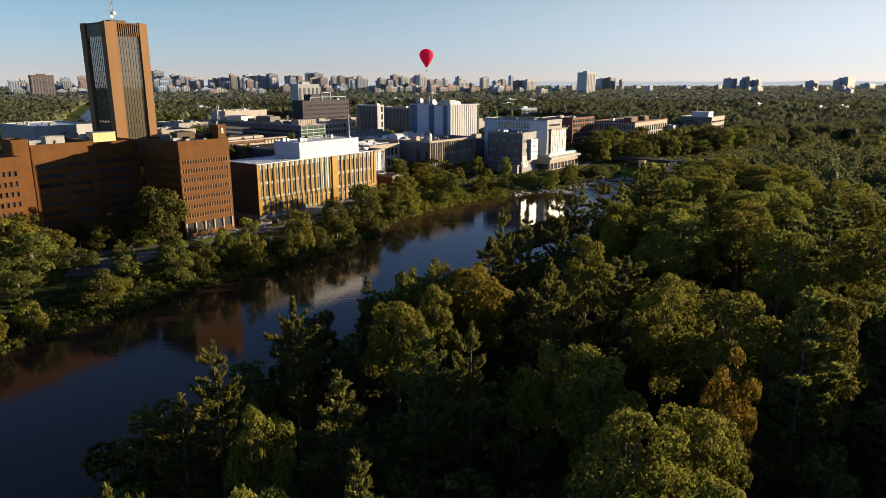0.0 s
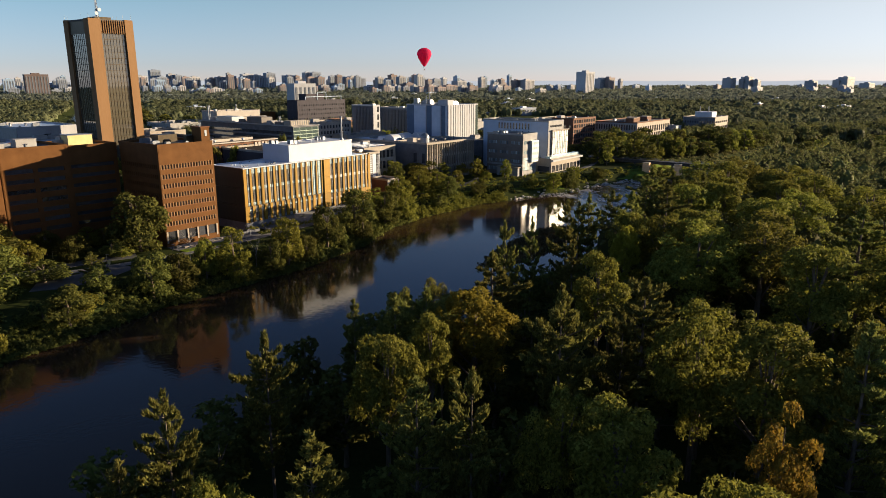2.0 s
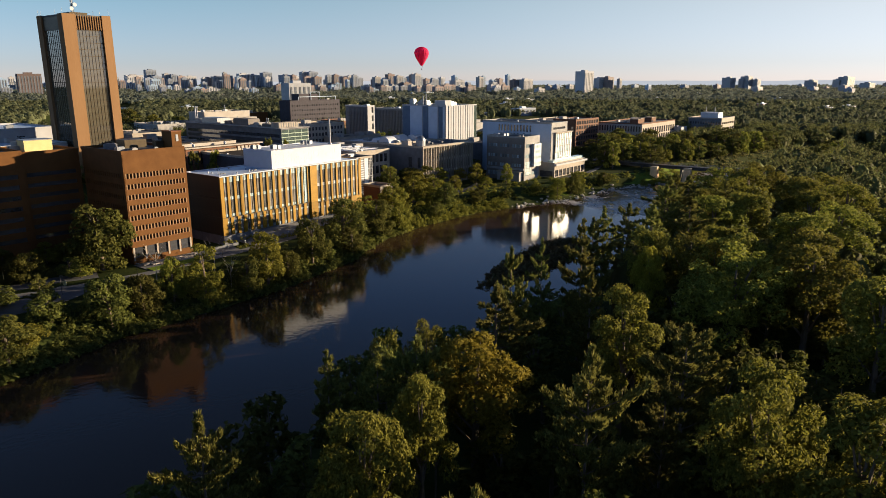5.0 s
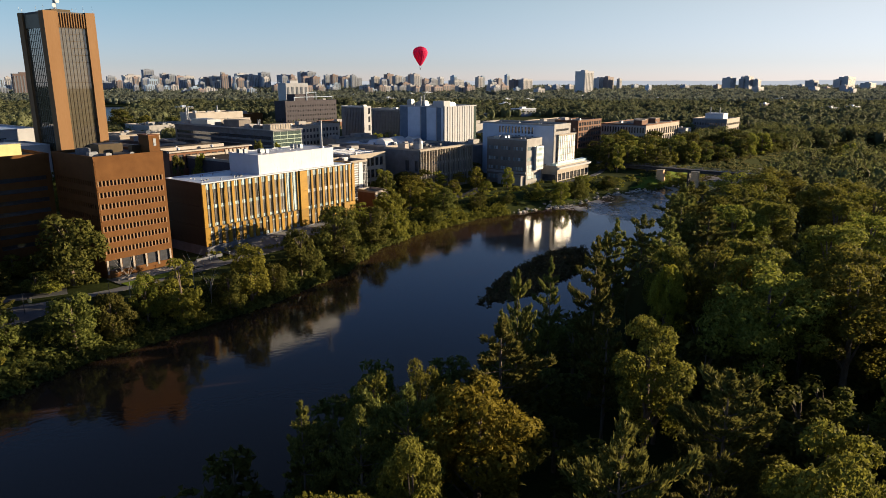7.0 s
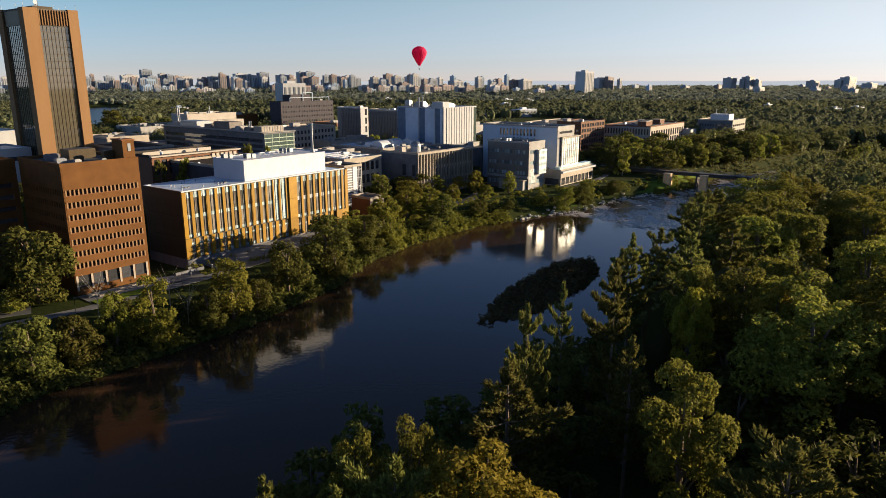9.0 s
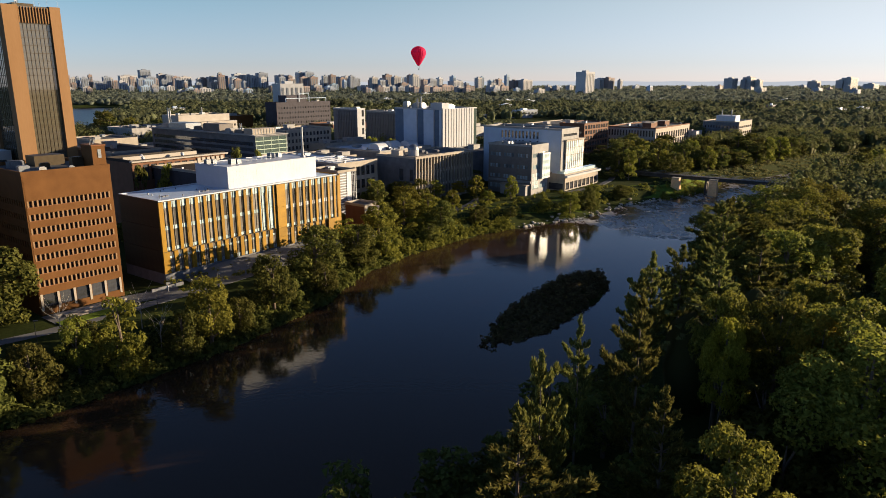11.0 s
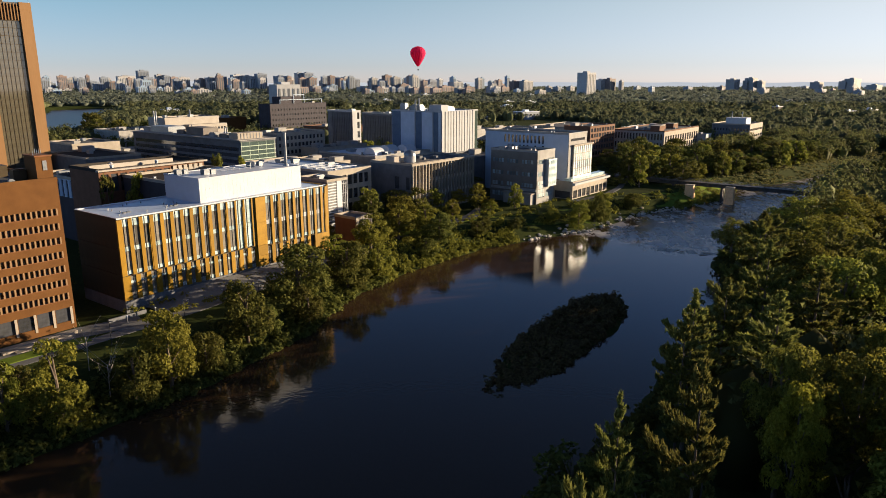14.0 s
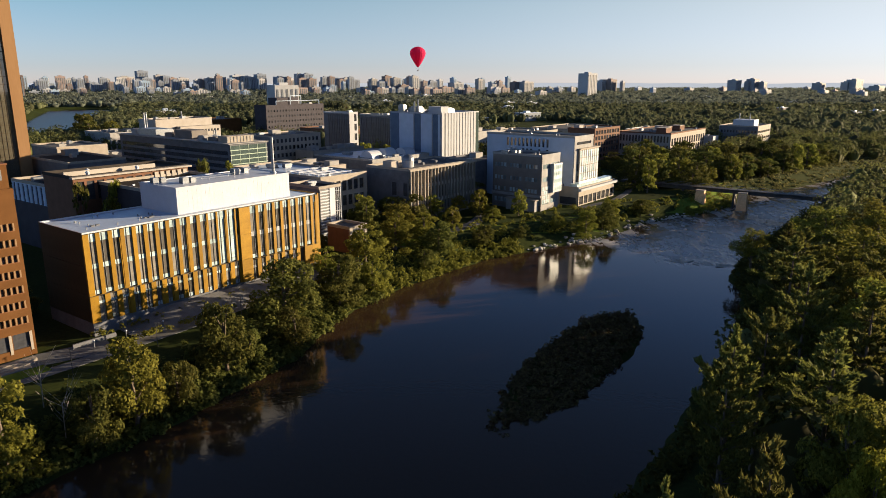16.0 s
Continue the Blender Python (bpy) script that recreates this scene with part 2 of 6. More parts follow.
# skyline colours are lightened to stand in for distance haze
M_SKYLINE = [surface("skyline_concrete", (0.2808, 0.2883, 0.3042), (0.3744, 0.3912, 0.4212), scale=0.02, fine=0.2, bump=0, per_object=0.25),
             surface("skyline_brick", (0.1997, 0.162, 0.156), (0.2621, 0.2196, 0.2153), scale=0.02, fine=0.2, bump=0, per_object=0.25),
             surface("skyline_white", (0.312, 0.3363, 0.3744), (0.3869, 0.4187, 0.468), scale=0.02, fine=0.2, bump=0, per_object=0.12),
             surface("skyline_hazed_slate", (0.1872, 0.2265, 0.2886), (0.2496, 0.2952, 0.3744), scale=0.02, fine=0.2, bump=0, per_object=0.2)]
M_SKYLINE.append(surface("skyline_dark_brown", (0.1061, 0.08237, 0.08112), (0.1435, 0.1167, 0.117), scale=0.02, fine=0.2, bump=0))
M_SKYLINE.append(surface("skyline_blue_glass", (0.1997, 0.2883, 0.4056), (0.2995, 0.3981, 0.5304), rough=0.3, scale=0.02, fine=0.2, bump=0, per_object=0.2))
# the eastern towers' haze, put into one pale colour
M_SKYLINE.append(surface("skyline_hazed_pale", (0.27, 0.29, 0.32), (0.33, 0.35, 0.38), scale=0.02, fine=0.2, bump=0, per_object=0.1))
M_HILL_GLOW = surface("distant_hills_glow", (0.1, 0.121, 0.15), (0.12, 0.143, 0.175), scale=0.002, fine=0.01, bump=0)
# the hills give off an even glow in place of bright haze
M_HILL_GLOW.node_tree.nodes["Principled BSDF"].inputs["Emission Color"].default_value = (0.50, 0.52, 0.55, 1)
M_HILL_GLOW.node_tree.nodes["Principled BSDF"].inputs["Emission Strength"].default_value = 0.32
M_WICKER = surface("wicker", (0.16, 0.1056, 0.06), (0.256, 0.176, 0.1), scale=3)


def water_material():
    """Dark brown river water: still and mirror-like, broken into chop and flecked with foam over the rapids upstream."""
    m = bpy.data.materials.new("river_water")
    m.use_nodes = True
    n, l = m.node_tree.nodes, m.node_tree.links
    b = n["Principled BSDF"]
    co = n.new("ShaderNodeTexCoord")

    def mapped(turn, sx, sy):
        mp = n.new("ShaderNodeMapping")
        mp.inputs["Rotation"].default_value = (0, 0, radians(turn))
        mp.inputs["Scale"].default_value = (sx, sy, 1.0)
        l.new(co.outputs["Object"], mp.inputs["Vector"])
        return mp.outputs[0]

    def noisy(vector, scale, detail, rough=0.5):
        t = n.new("ShaderNodeTexNoise")
        t.inputs["Scale"].default_value, t.inputs["Detail"].default_value, t.inputs["Roughness"].default_value = scale, detail, rough
        l.new(vector, t.inputs["Vector"])
        return t.outputs["Fac"]

    def maths(op, x, y, z=None):
        k = n.new("ShaderNodeMath")
        k.operation = op
        for i, v in enumerate((x, y, z)):
            if v is None:
                continue
            if isinstance(v, float):
                k.inputs[i].default_value = v
            else:
                l.new(v, k.inputs[i])
        return k.outputs[0]

    def step(x, lo, hi, to0=0.0, to1=1.0):
        k = n.new("ShaderNodeMapRange")
        k.interpolation_type = "SMOOTHSTEP"
        k.inputs["From Min"].default_value, k.inputs["From Max"].default_value = lo, hi
        k.inputs["To Min"].default_value, k.inputs["To Max"].default_value = to0, to1
        l.new(x, k.inputs["Value"])
        return k.outputs[0]

    sep = n.new("ShaderNodeSeparateXYZ")
    l.new(co.outputs["Object"], sep.inputs[0])
    plain = co.outputs["Object"]
    along = maths("MULTIPLY_ADD", sep.outputs["X"], 0.75, sep.outputs["Y"])
    edge = maths("MULTIPLY_ADD", noisy(plain, 0.03, 3), 70.0, along)
    lake = step(sep.outputs["X"], -180.0, -240.0)
    rapid = maths("MULTIPLY", step(edge, 428.0, 450.0), step(sep.outputs["X"], -60.0, 20.0))
    rough_water = maths("MAXIMUM", rapid, maths("MULTIPLY", lake, 0.6))
    across = mapped(-43, 1.0, 0.40)
    big, mid = noisy(across, 0.16, 3), noisy(across, 0.55, 4, 0.6)
    chop = maths("MULTIPLY_ADD", big, 0.55, maths("MULTIPLY", mid, 0.45))
    patch = step(noisy(plain, 0.05, 3), 0.32, 0.52)
    near = step(edge, 480.0, 448.0)                    # whitest where the water first breaks
    foam = maths("MULTIPLY", maths("MULTIPLY", step(chop, 0.45, 0.55), patch), rapid)
    foam = maths("MULTIPLY", foam, maths("MULTIPLY_ADD", near, 0.55, 0.5))
    b1 = n.new("ShaderNodeBump")
    b1.inputs["Distance"].default_value, b1.inputs["Strength"].default_value = 0.05, 0.42
    l.new(noisy(plain, 0.9, 3), b1.inputs["Height"])
    b2 = n.new("ShaderNodeBump")
    b2.inputs["Distance"].default_value = 0.65
    l.new(rough_water, b2.inputs["Strength"])
    l.new(chop, b2.inputs["Height"])
    l.new(b1.outputs[0], b2.inputs["Normal"])
    l.new(b2.outputs[0], b.inputs["Normal"])
    mixc = n.new("ShaderNodeMix")
    mixc.data_type = "RGBA"
    l.new(foam, mixc.inputs["Factor"])
    mixc.inputs["A"].default_value, mixc.inputs["B"].default_value = (0.034, 0.0205, 0.0125, 1), (0.42, 0.42, 0.42, 1)
    l.new(mixc.outputs["Result"], b.inputs["Base Color"])
    l.new(maths("MULTIPLY_ADD", foam, 0.4, maths("MULTIPLY_ADD", rapid, 0.10, maths("MULTIPLY_ADD", lake, 0.25, 0.055))), b.inputs["Roughness"])
    b.inputs["IOR"].default_value = 1.33
    b.inputs["Specular IOR Level"].default_value = 0.28
    return m


M_WATER = water_material()


# ---- mesh helpers ----
def mesh_of(name, verts, faces, material, smooth=False):
    me = bpy.data.meshes.new(name)
    me.from_pydata([tuple(v) for v in verts], [], [tuple(f) for f in faces])
    me.materials.append(material)
    if smooth:
        me.polygons.foreach_set("use_smooth", [True] * len(me.polygons))
    me.update()
    return me


def bm_mesh(name, bm, material):
    me = bpy.data.meshes.new(name)
    bm.normal_update()
    bm.to_mesh(me)
    bm.free()
    me.materials.append(material)
    return me


def part(name, bm, material, parent, label=""):
    """One mesh object under a thing or a part."""
    me = bm if isinstance(bm, bpy.types.Mesh) else bm_mesh(name, bm, material)
    ob = new(name, me)
    ob.parent = parent
    return tagged(ob, label)


def thing(name, m, label, category, group="", kind=""):
    ob = new(name)
    ob.matrix_world = m
    return tagged(ob, label, category, group, kind)


def box(bm, x0, x1, y0, y1, z0, z1):
    v = [bm.verts.new(p) for p in ((x0, y0, z0), (x1, y0, z0), (x1, y1, z0), (x0, y1, z0), (x0, y0, z1), (x1, y0, z1), (x1, y1, z1), (x0, y1, z1))]
    for f in ((0, 3, 2, 1), (4, 5, 6, 7), (0, 1, 5, 4), (1, 2, 6, 5), (2, 3, 7, 6), (3, 0, 4, 7)):
        bm.faces.new([v[i] for i in f])


def boxes(*bs):
    bm = bmesh.new()
    for b in bs:
        box(bm, *b)
    return bm


def tube(bm, a, b, ra, rb, sides=7):
    """A tapered tube from a to b, closed at both ends."""
    a, b = Vector(a), Vector(b)
    q = (b - a).to_track_quat("Z", "Y")
    rings = []
    for c, r in ((a, ra), (b, rb)):
        rings.append([bm.verts.new(c + q @ Vector((r * math.cos(6.2832 * i / sides), r * math.sin(6.2832 * i / sides), 0))) for i in range(sides)])
    for i in range(sides):
        j = (i + 1) % sides
        bm.faces.new((rings[0][i], rings[0][j], rings[1][j], rings[1][i]))
    bm.faces.new(rings[0][::-1])
    bm.faces.new(rings[1])


def lathe(profile, sides=16):
    """A solid of revolution round z from (radius, height) pairs."""
    bm = bmesh.new()
    rings = [[bm.verts.new((r * math.cos(6.2832 * i / sides), r * math.sin(6.2832 * i / sides), z)) for i in range(sides)] for r, z in profile]
    for a, b in zip(rings, rings[1:]):
        for i in range(sides):
            j = (i + 1) % sides
            bm.faces.new((a[i], a[j], b[j], b[i]))
    bm.faces.new(rings[0][::-1])
    bm.faces.new(rings[-1])
    return bm


# ---- the river's plan and the lie of the land ----
LEFT_BANK = [(-135, -200), (-125, 40), (-112, 110), (-97, 147), (-85, 166), (-76, 186), (-60, 206), (-44, 229), (-30, 257), (-23, 285), (-10, 309), (4, 326),
             (17, 342), (32, 352), (50, 364), (61, 370), (76, 388), (92, 405), (111, 417), (139, 441), (163, 474), (200, 500), (236, 530), (290, 580), (420, 660), (700, 760)]
RIGHT_BANK = [(-62, -200), (-60, 40), (-52, 82), (-43, 106), (-30, 128), (-16, 148), (-2, 166), (14, 186), (28, 204), (41, 222), (52, 240), (64, 258), (80, 286),
              (88, 304), (90, 318), (100, 336), (122, 368), (148, 399), (178, 436), (212, 464), (262, 508), (320, 548), (440, 620), (700, 710)]
RIVER = np.array(LEFT_BANK + RIGHT_BANK[::-1], float)
ISLAND = np.array([(52, 285), (50, 272), (44, 258), (35, 247), (31, 238), (20, 228), (12, 222), (9, 226), (12, 236), (17, 248), (28, 266), (39, 281)], float)


def distance_inside(px, py, poly):
    """Signed distance to a closed polygon's edge, above zero inside, for arrays of points."""
    px, py = np.asarray(px, float), np.asarray(py, float)
    best, inside = np.full(px.shape, 1e9), np.zeros(px.shape, bool)
    for (ax, ay), (bx, by) in zip(poly, np.roll(poly, -1, 0)):
        dx, dy = bx - ax, by - ay
        s = np.clip(((px - ax) * dx + (py - ay) * dy) / (dx * dx + dy * dy), 0, 1)
        best = np.minimum(best, np.hypot(px - ax - s * dx, py - ay - s * dy))
        if ay != by:
            inside ^= ((ay > py) != (by > py)) & (px < (bx - ax) * (py - ay) / (by - ay) + ax)
    return np.where(inside, best, -best)


def smooth(x):
    x = np.clip(x, 0, 1)
    return x * x * (3 - 2 * x)


def lake_depth(px, py):
    """Metres inside the long backwater behind the tower; below zero outside."""
    ax, ay, dx, dy = -395.0, 770.0, -300.0, 690.0
    s = np.clip(((px - ax) * dx + (py - ay) * dy) / (dx * dx + dy * dy), 0, 1)
    return 42.0 + 30 * s - np.hypot(px - ax - s * dx, py - ay - s * dy)


def land(px, py):
    """Height of the ground: the river's bed, the campus terrace on one side, the wooded flat on the other."""
    px, py = np.asarray(px, float), np.asarray(py, float)
    d = -distance_inside(px, py, RIVER)
    lx = np.interp(py, [p[1] for p in LEFT_BANK], [p[0] for p in LEFT_BANK])
    rx = np.interp(py, [p[1] for p in RIGHT_BANK], [p[0] for p in RIGHT_BANK])
    left = px < (lx + rx) / 2
    top = np.where(left, 6.0, 3.0 + 3.0 * smooth((py - 420) / 200))
    run = np.where(left, 15.0, 9.0)
    z = np.where(d > 0, 0.15 + (top - 0.15) * smooth(d / run), -2.2 * smooth(-d / 5) + 0.15)
    z = z - 6.6 * smooth((lake_depth(px, py) + 14) / 28)
    isl = distance_inside(px, py, ISLAND)
    return np.maximum(z, np.where(isl > -3, 1.0 * smooth((isl + 3.5) / 7) - 0.45 - 0.55 * (1 - smooth((py - 226) / 30)), -9))


def ground_z(x, y):
    return float(land(np.array([x]), np.array([y]))[0])


def graded(lo, a, b, hi, step, grow=1.22):
    out = list(np.arange(a, b + 0.01, step))
    s = step
    while out[-1] < hi:
        s *= grow
        out.append(min(out[-1] + s, hi))
    s = step
    while out[0] > lo:
        s *= grow
        out.insert(0, max(out[0] - s, lo))
    return np.array(out)


gx, gy = graded(-4900, -160, 260, 4900, 3.0), graded(-600, -20, 560, 4950, 3.0)
gx, gy = np.union1d(gx, np.arange(-780.5, -320, 14)), np.union1d(gy, np.arange(680.5, 1540, 16))
GX, GY = np.meshgrid(gx, gy)
GZ = land(GX.ravel(), GY.ravel())
nx, ny = len(gx), len(gy)
idx = np.arange(nx * ny).reshape(ny, nx)
ground_faces = np.stack([idx[:-1, :-1], idx[:-1, 1:], idx[1:, 1:], idx[1:, :-1]], -1).reshape(-1, 4)
ground = new("ground", mesh_of("ground", np.stack([GX.ravel(), GY.ravel(), GZ], 1).tolist(), ground_faces.tolist(), M_GRASS, True))
tagged(ground, "dark grassy ground with leaf litter, sloping to the river", "ground", kind="structure")

wx, wy = np.linspace(-800, 800, 9), np.linspace(-250, 1650, 9)
WV = [(x, y, 0.0) for y in wy for x in wx]
WF = [(j * 9 + i, j * 9 + i + 1, j * 9 + i + 10, j * 9 + i + 9) for j in range(8) for i in range(8)]
tagged(new("water", mesh_of("water", WV, WF, M_WATER)), "dark still river water with rapids upstream", "water", kind="structure")

# low hills closing the horizon
HV, HF = [], []
for i in range(121):
    x = -4900 + 9800 * i / 120
    h = 30 + 22 * noise.noise((i * 0.11, 3.1, 0)) + 9 * noise.noise((i * 0.45, 1.2, 0)) + 14 * i / 120
    yy = 4600 - 900 * (x / 4900) ** 2
    HV += [(x, yy - 60, 0), (x, yy, 0.62 * max(h, 18) + 18), (x, yy + 240, 0)]
    if i:
        a = 3 * (i - 1)
        HF += [(a, a + 3, a + 4, a + 1), (a + 1, a + 4, a + 5, a + 2)]
tagged(new("backdrop", mesh_of("backdrop", HV, HF, M_HILL_GLOW, True)), "low blue-grey hills along the far horizon", "hills", kind="structure")

BALLOON = (-39.6, 1300.0, 81.7)


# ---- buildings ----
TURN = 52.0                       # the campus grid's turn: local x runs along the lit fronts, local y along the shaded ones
pane_meshes = {}
FOOTPRINTS = []


def shared_box(name, sx, sy, sz, material):
    """A box mesh standing on its base's near-left corner, shared by all pieces of one size."""
    key = (name, round(sx, 2), round(sy, 2), round(sz, 2), material.name)
    if key not in pane_meshes:
        pane_meshes[key] = bm_mesh(name, boxes((0, sx, 0, sy, 0, sz)), material)
    return pane_meshes[key]


def piece(name, me, parent, x, y, z, rz=0.0):
    ob = new(name, me)
    ob.parent = parent
    ob.matrix_local = pose(x, y, z, 0, 0, rz)
    return ob


def skin(width, z0, z1, openings, depth):
    """A wall skin in the plane y = 0 with real openings: front faces, reveals and outer edges."""
    xs = sorted({0.0, width, *(round(o[0], 3) for o in openings), *(round(o[1], 3) for o in openings)})
    zs = sorted({z0, z1, *(round(o[2], 3) for o in openings), *(round(o[3], 3) for o in openings)})
    verts, index, faces = [], {}, []

    def v(x, y, z):
        k = (x, y, z)
        if k not in index:
            index[k] = len(verts)
            verts.append(k)
        return index[k]

    def is_open(i, j):
        if not (0 <= i < len(xs) - 1 and 0 <= j < len(zs) - 1):
            return True
        cx, cz = (xs[i] + xs[i + 1]) / 2, (zs[j] + zs[j + 1]) / 2
        return any(o[0] < cx < o[1] and o[2] < cz < o[3] for o in openings)

    for i in range(len(xs) - 1):
        for j in range(len(zs) - 1):
            if is_open(i, j):
                continue
            a, b, c, d = xs[i], xs[i + 1], zs[j], zs[j + 1]
            faces.append((v(a, 0, c), v(b, 0, c), v(b, 0, d), v(a, 0, d)))
            if is_open(i - 1, j):
                faces.append((v(a, depth, c), v(a, 0, c), v(a, 0, d), v(a, depth, d)))
            if is_open(i + 1, j):
                faces.append((v(b, 0, c), v(b, depth, c), v(b, depth, d), v(b, 0, d)))
            if is_open(i, j - 1):
                faces.append((v(a, depth, c), v(b, depth, c), v(b, 0, c), v(a, 0, c)))
            if is_open(i, j + 1):
                faces.append((v(a, 0, d), v(b, 0, d), v(b, depth, d), v(a, depth, d)))
    return verts, faces


def front(parent, side, width, z0, z1, openings, material, pane, depth=0.35, sub=True):
    """A facade with its windows. side 'r': along local x; 'l': along local y, facing -x; 'b' faces +x."""
    verts, faces = skin(width, z0, z1, openings, depth)
    ob = part("wall", mesh_of("wall", verts, faces, material), material, parent)
    if side == "l":
        ob.matrix_local = pose(0, width, 0, 0, 0, -90)
    for a, b, c, d in openings:
        me = shared_box("window", b - a, 0.06, d - c, pane)
        piece("window", me, ob, a, depth - 0.07, c)
    return ob


def grid(width, cols, z_rows, w, h, margin=1.0):
    """Openings in even columns and rows; z_rows: sill heights."""
    pitch = (width - 2 * margin) / cols
    return [(margin + pitch * (i + 0.5) - w / 2, margin + pitch * (i + 0.5) + w / 2, z, z + h) for z in z_rows for i in range(cols)]


def roof_unit_mesh(kind):
    bm = bmesh.new()
    if kind == 0:                                   # air handler on skids with a hood
        box(bm, 0, 3.2, 0, 1.9, 0.25, 1.7)
        box(bm, 0.2, 3.0, 0.15, 0.35, 0, 0.25)
        box(bm, 0.2, 3.0, 1.55, 1.75, 0, 0.25)
        box(bm, 3.2, 3.9, 0.3, 1.6, 0.8, 1.5)
    elif kind == 1:                                 # exhaust fan: curb, drum and cap
        box(bm, -0.6, 0.6, -0.6, 0.6, 0, 0.4)
        tube(bm, (0, 0, 0.4), (0, 0, 1.1), 0.5, 0.5, 10)
        tube(bm, (0, 0, 1.2), (0, 0, 1.45), 0.8, 0.35, 10)
    else:                                           # low plant room with a coping
        box(bm, 0, 6, 0, 4, 0, 2.4)
        box(bm, -0.15, 6.15, -0.15, 4.15, 2.4, 2.6)
    return bm


UNITS = [bm_mesh("rooftop_unit", roof_unit_mesh(k), M_METAL if k < 2 else M_CONC) for k in range(3)]
UNITS.append(bm_mesh("rooftop_unit", roof_unit_mesh(0), M_CONC))


def roof(parent, R, L, top, material, coping, parapet=0.8, units=0, seed=0, x0=0.0, y0=0.0):
    """Roof slab, parapet and scattered plant."""
    part("roof", boxes((x0 + 0.3, x0 + R - 0.3, y0 + 0.3, y0 + L - 0.3, top - 1.2, top - parapet)), material, parent)
    t = 0.38
    part("parapet", boxes((x0 - 0.05, x0 + R + 0.05, y0 - 0.05, y0 + t, top - parapet - 0.1, top + 0.02), (x0 - 0.05, x0 + R + 0.05, y0 + L - t, y0 + L + 0.05, top - parapet - 0.1, top + 0.02),
                          (x0 - 0.05, x0 + t, y0 + t + 0.01, y0 + L - t - 0.01, top - parapet - 0.1, top + 0.02), (x0 + R - t, x0 + R + 0.05, y0 + t + 0.01, y0 + L - t - 0.01, top - parapet - 0.1, top + 0.02)), coping, parent)
    r = random.Random(seed)
    for i in range(units):
        k = r.choice((0, 0, 1, 1, 3, 2))
        if k == 2 and (R < 16 or L < 14):
            k = 1
        piece("rooftop_unit", UNITS[k], parent, x0 + r.uniform(1.5, max(1.6, R - 8)), y0 + r.uniform(1.5, max(1.6, L - 6)), top - parapet, r.choice((0, 0, 90)) if k != 2 else 0)


def block(label, x, y, R, L, top, wall, right=(), left=(), pane=M_PANE, roof_mat=M_ROOF_DARK, coping=None, units=4, seed=0, base=4.6, name="campus_building", left_wall=None, depth=0.35, turn=TURN):
    """A flat-roofed building with its near corner at x, y: front along local x (R), side along local y (L)."""
    ob = thing(name, pose(x, y, 0, 0, 0, turn), label, "building")
    FOOTPRINTS.append((x, y, R, L))
    top_in = top - 0.5
    part("core", boxes((depth, R, depth, L, base, top_in - 0.8)), wall, ob)
    front(ob, "r", R, base, top - 0.1, list(right), wall, pane, depth)
    # left_wall is often a darker colour that carries this side's shade
    front(ob, "l", L, base, top - 0.1, list(left), left_wall or wall, pane, depth)
    part("back_wall", boxes((depth, R, L, L + 0.3, base, top - 0.1), (R, R + 0.3, 0.02, L + 0.3, base, top - 0.1)), wall, ob)
    roof(ob, R + 0.3, L + 0.3, top, roof_mat, coping or wall, units=units, seed=seed)
    return ob


# brick block with rows of narrow windows
A_TOP = 39.2
rows7 = [31.25 - 3.08 * k for k in range(7)]
BX, BY, B_R = -90.63, 229.59, 19.4            # near corner and front of the tall brick block
brick = block("tall red-brick teaching block with rows of narrow windows", BX, BY, B_R, 24, A_TOP, M_BRICK,
              right=grid(B_R, 18, rows7, 0.52, 1.4, 0.6) + [(0.9 + 3.7 * i, 4.1 + 3.7 * i, 7.8, 10.9) for i in range(5)],
              left=grid(24, 17, rows7, 0.62, 1.35, 1.0), units=0, seed=3, name="brick_building", coping=M_BRICK)
for k in range(7):
    part("sill_band", boxes((0.3, B_R - 0.3, -0.05, 0.05, rows7[k] - 0.16, rows7[k] - 0.02)), M_BRICK_SILL, brick)
pitch = (B_R - 1.2) / 18
for z in rows7:
    for i in range(19):
        piece("window_pier", shared_box("window_pier", 0.30, 0.05, 1.44, M_TAN_BRICK), brick, 0.6 + pitch * i - 0.15, -0.045, z - 0.02)
part("stair_tower", boxes((16.2, B_R - 0.05, 0.6, 6.0, 38.0, 43.6)), M_BRICK, brick)
part("stair_tower_cap", boxes((16.0, B_R + 0.1, 0.4, 6.2, 43.6, 43.9)), M_BRICK_SILL, brick)
for i in range(6):
    piece("column", shared_box("column", 0.5, 0.12, 3.9, M_CONC_WARM), brick, 0.3 + 3.68 * i, -0.10, 7.1)
part("louvre", boxes((17.5, 18.3, 0.5, 0.6, 40.8, 42.8)), M_METAL, brick, "grey steel louvre")
bm = boxes((9, 16, 15, 20, 38.3, 40.9))
part("plant_room", bm, M_BRONZE, brick)
for u, v, w, h, m in ((2.0, 6, 2.4, 1.3, M_METAL), (5.5, 4, 1.6, 0.9, M_CONC), (8.0, 9, 2.0, 1.2, M_BRONZE), (13.4, 5, 2.6, 2.4, M_BRONZE), (11.5, 2.5, 1.2, 0.8, M_METAL), (3.5, 15, 3.2, 1.6, M_CONC_DARK)):
    part("rooftop_unit", boxes((u, u + w, v, v + w * 0.7, 38.3, 38.4 + h), (u + 0.2, u + w - 0.2, v + 0.15, v + w * 0.55, 38.4 + h, 38.6 + h)), m, brick)
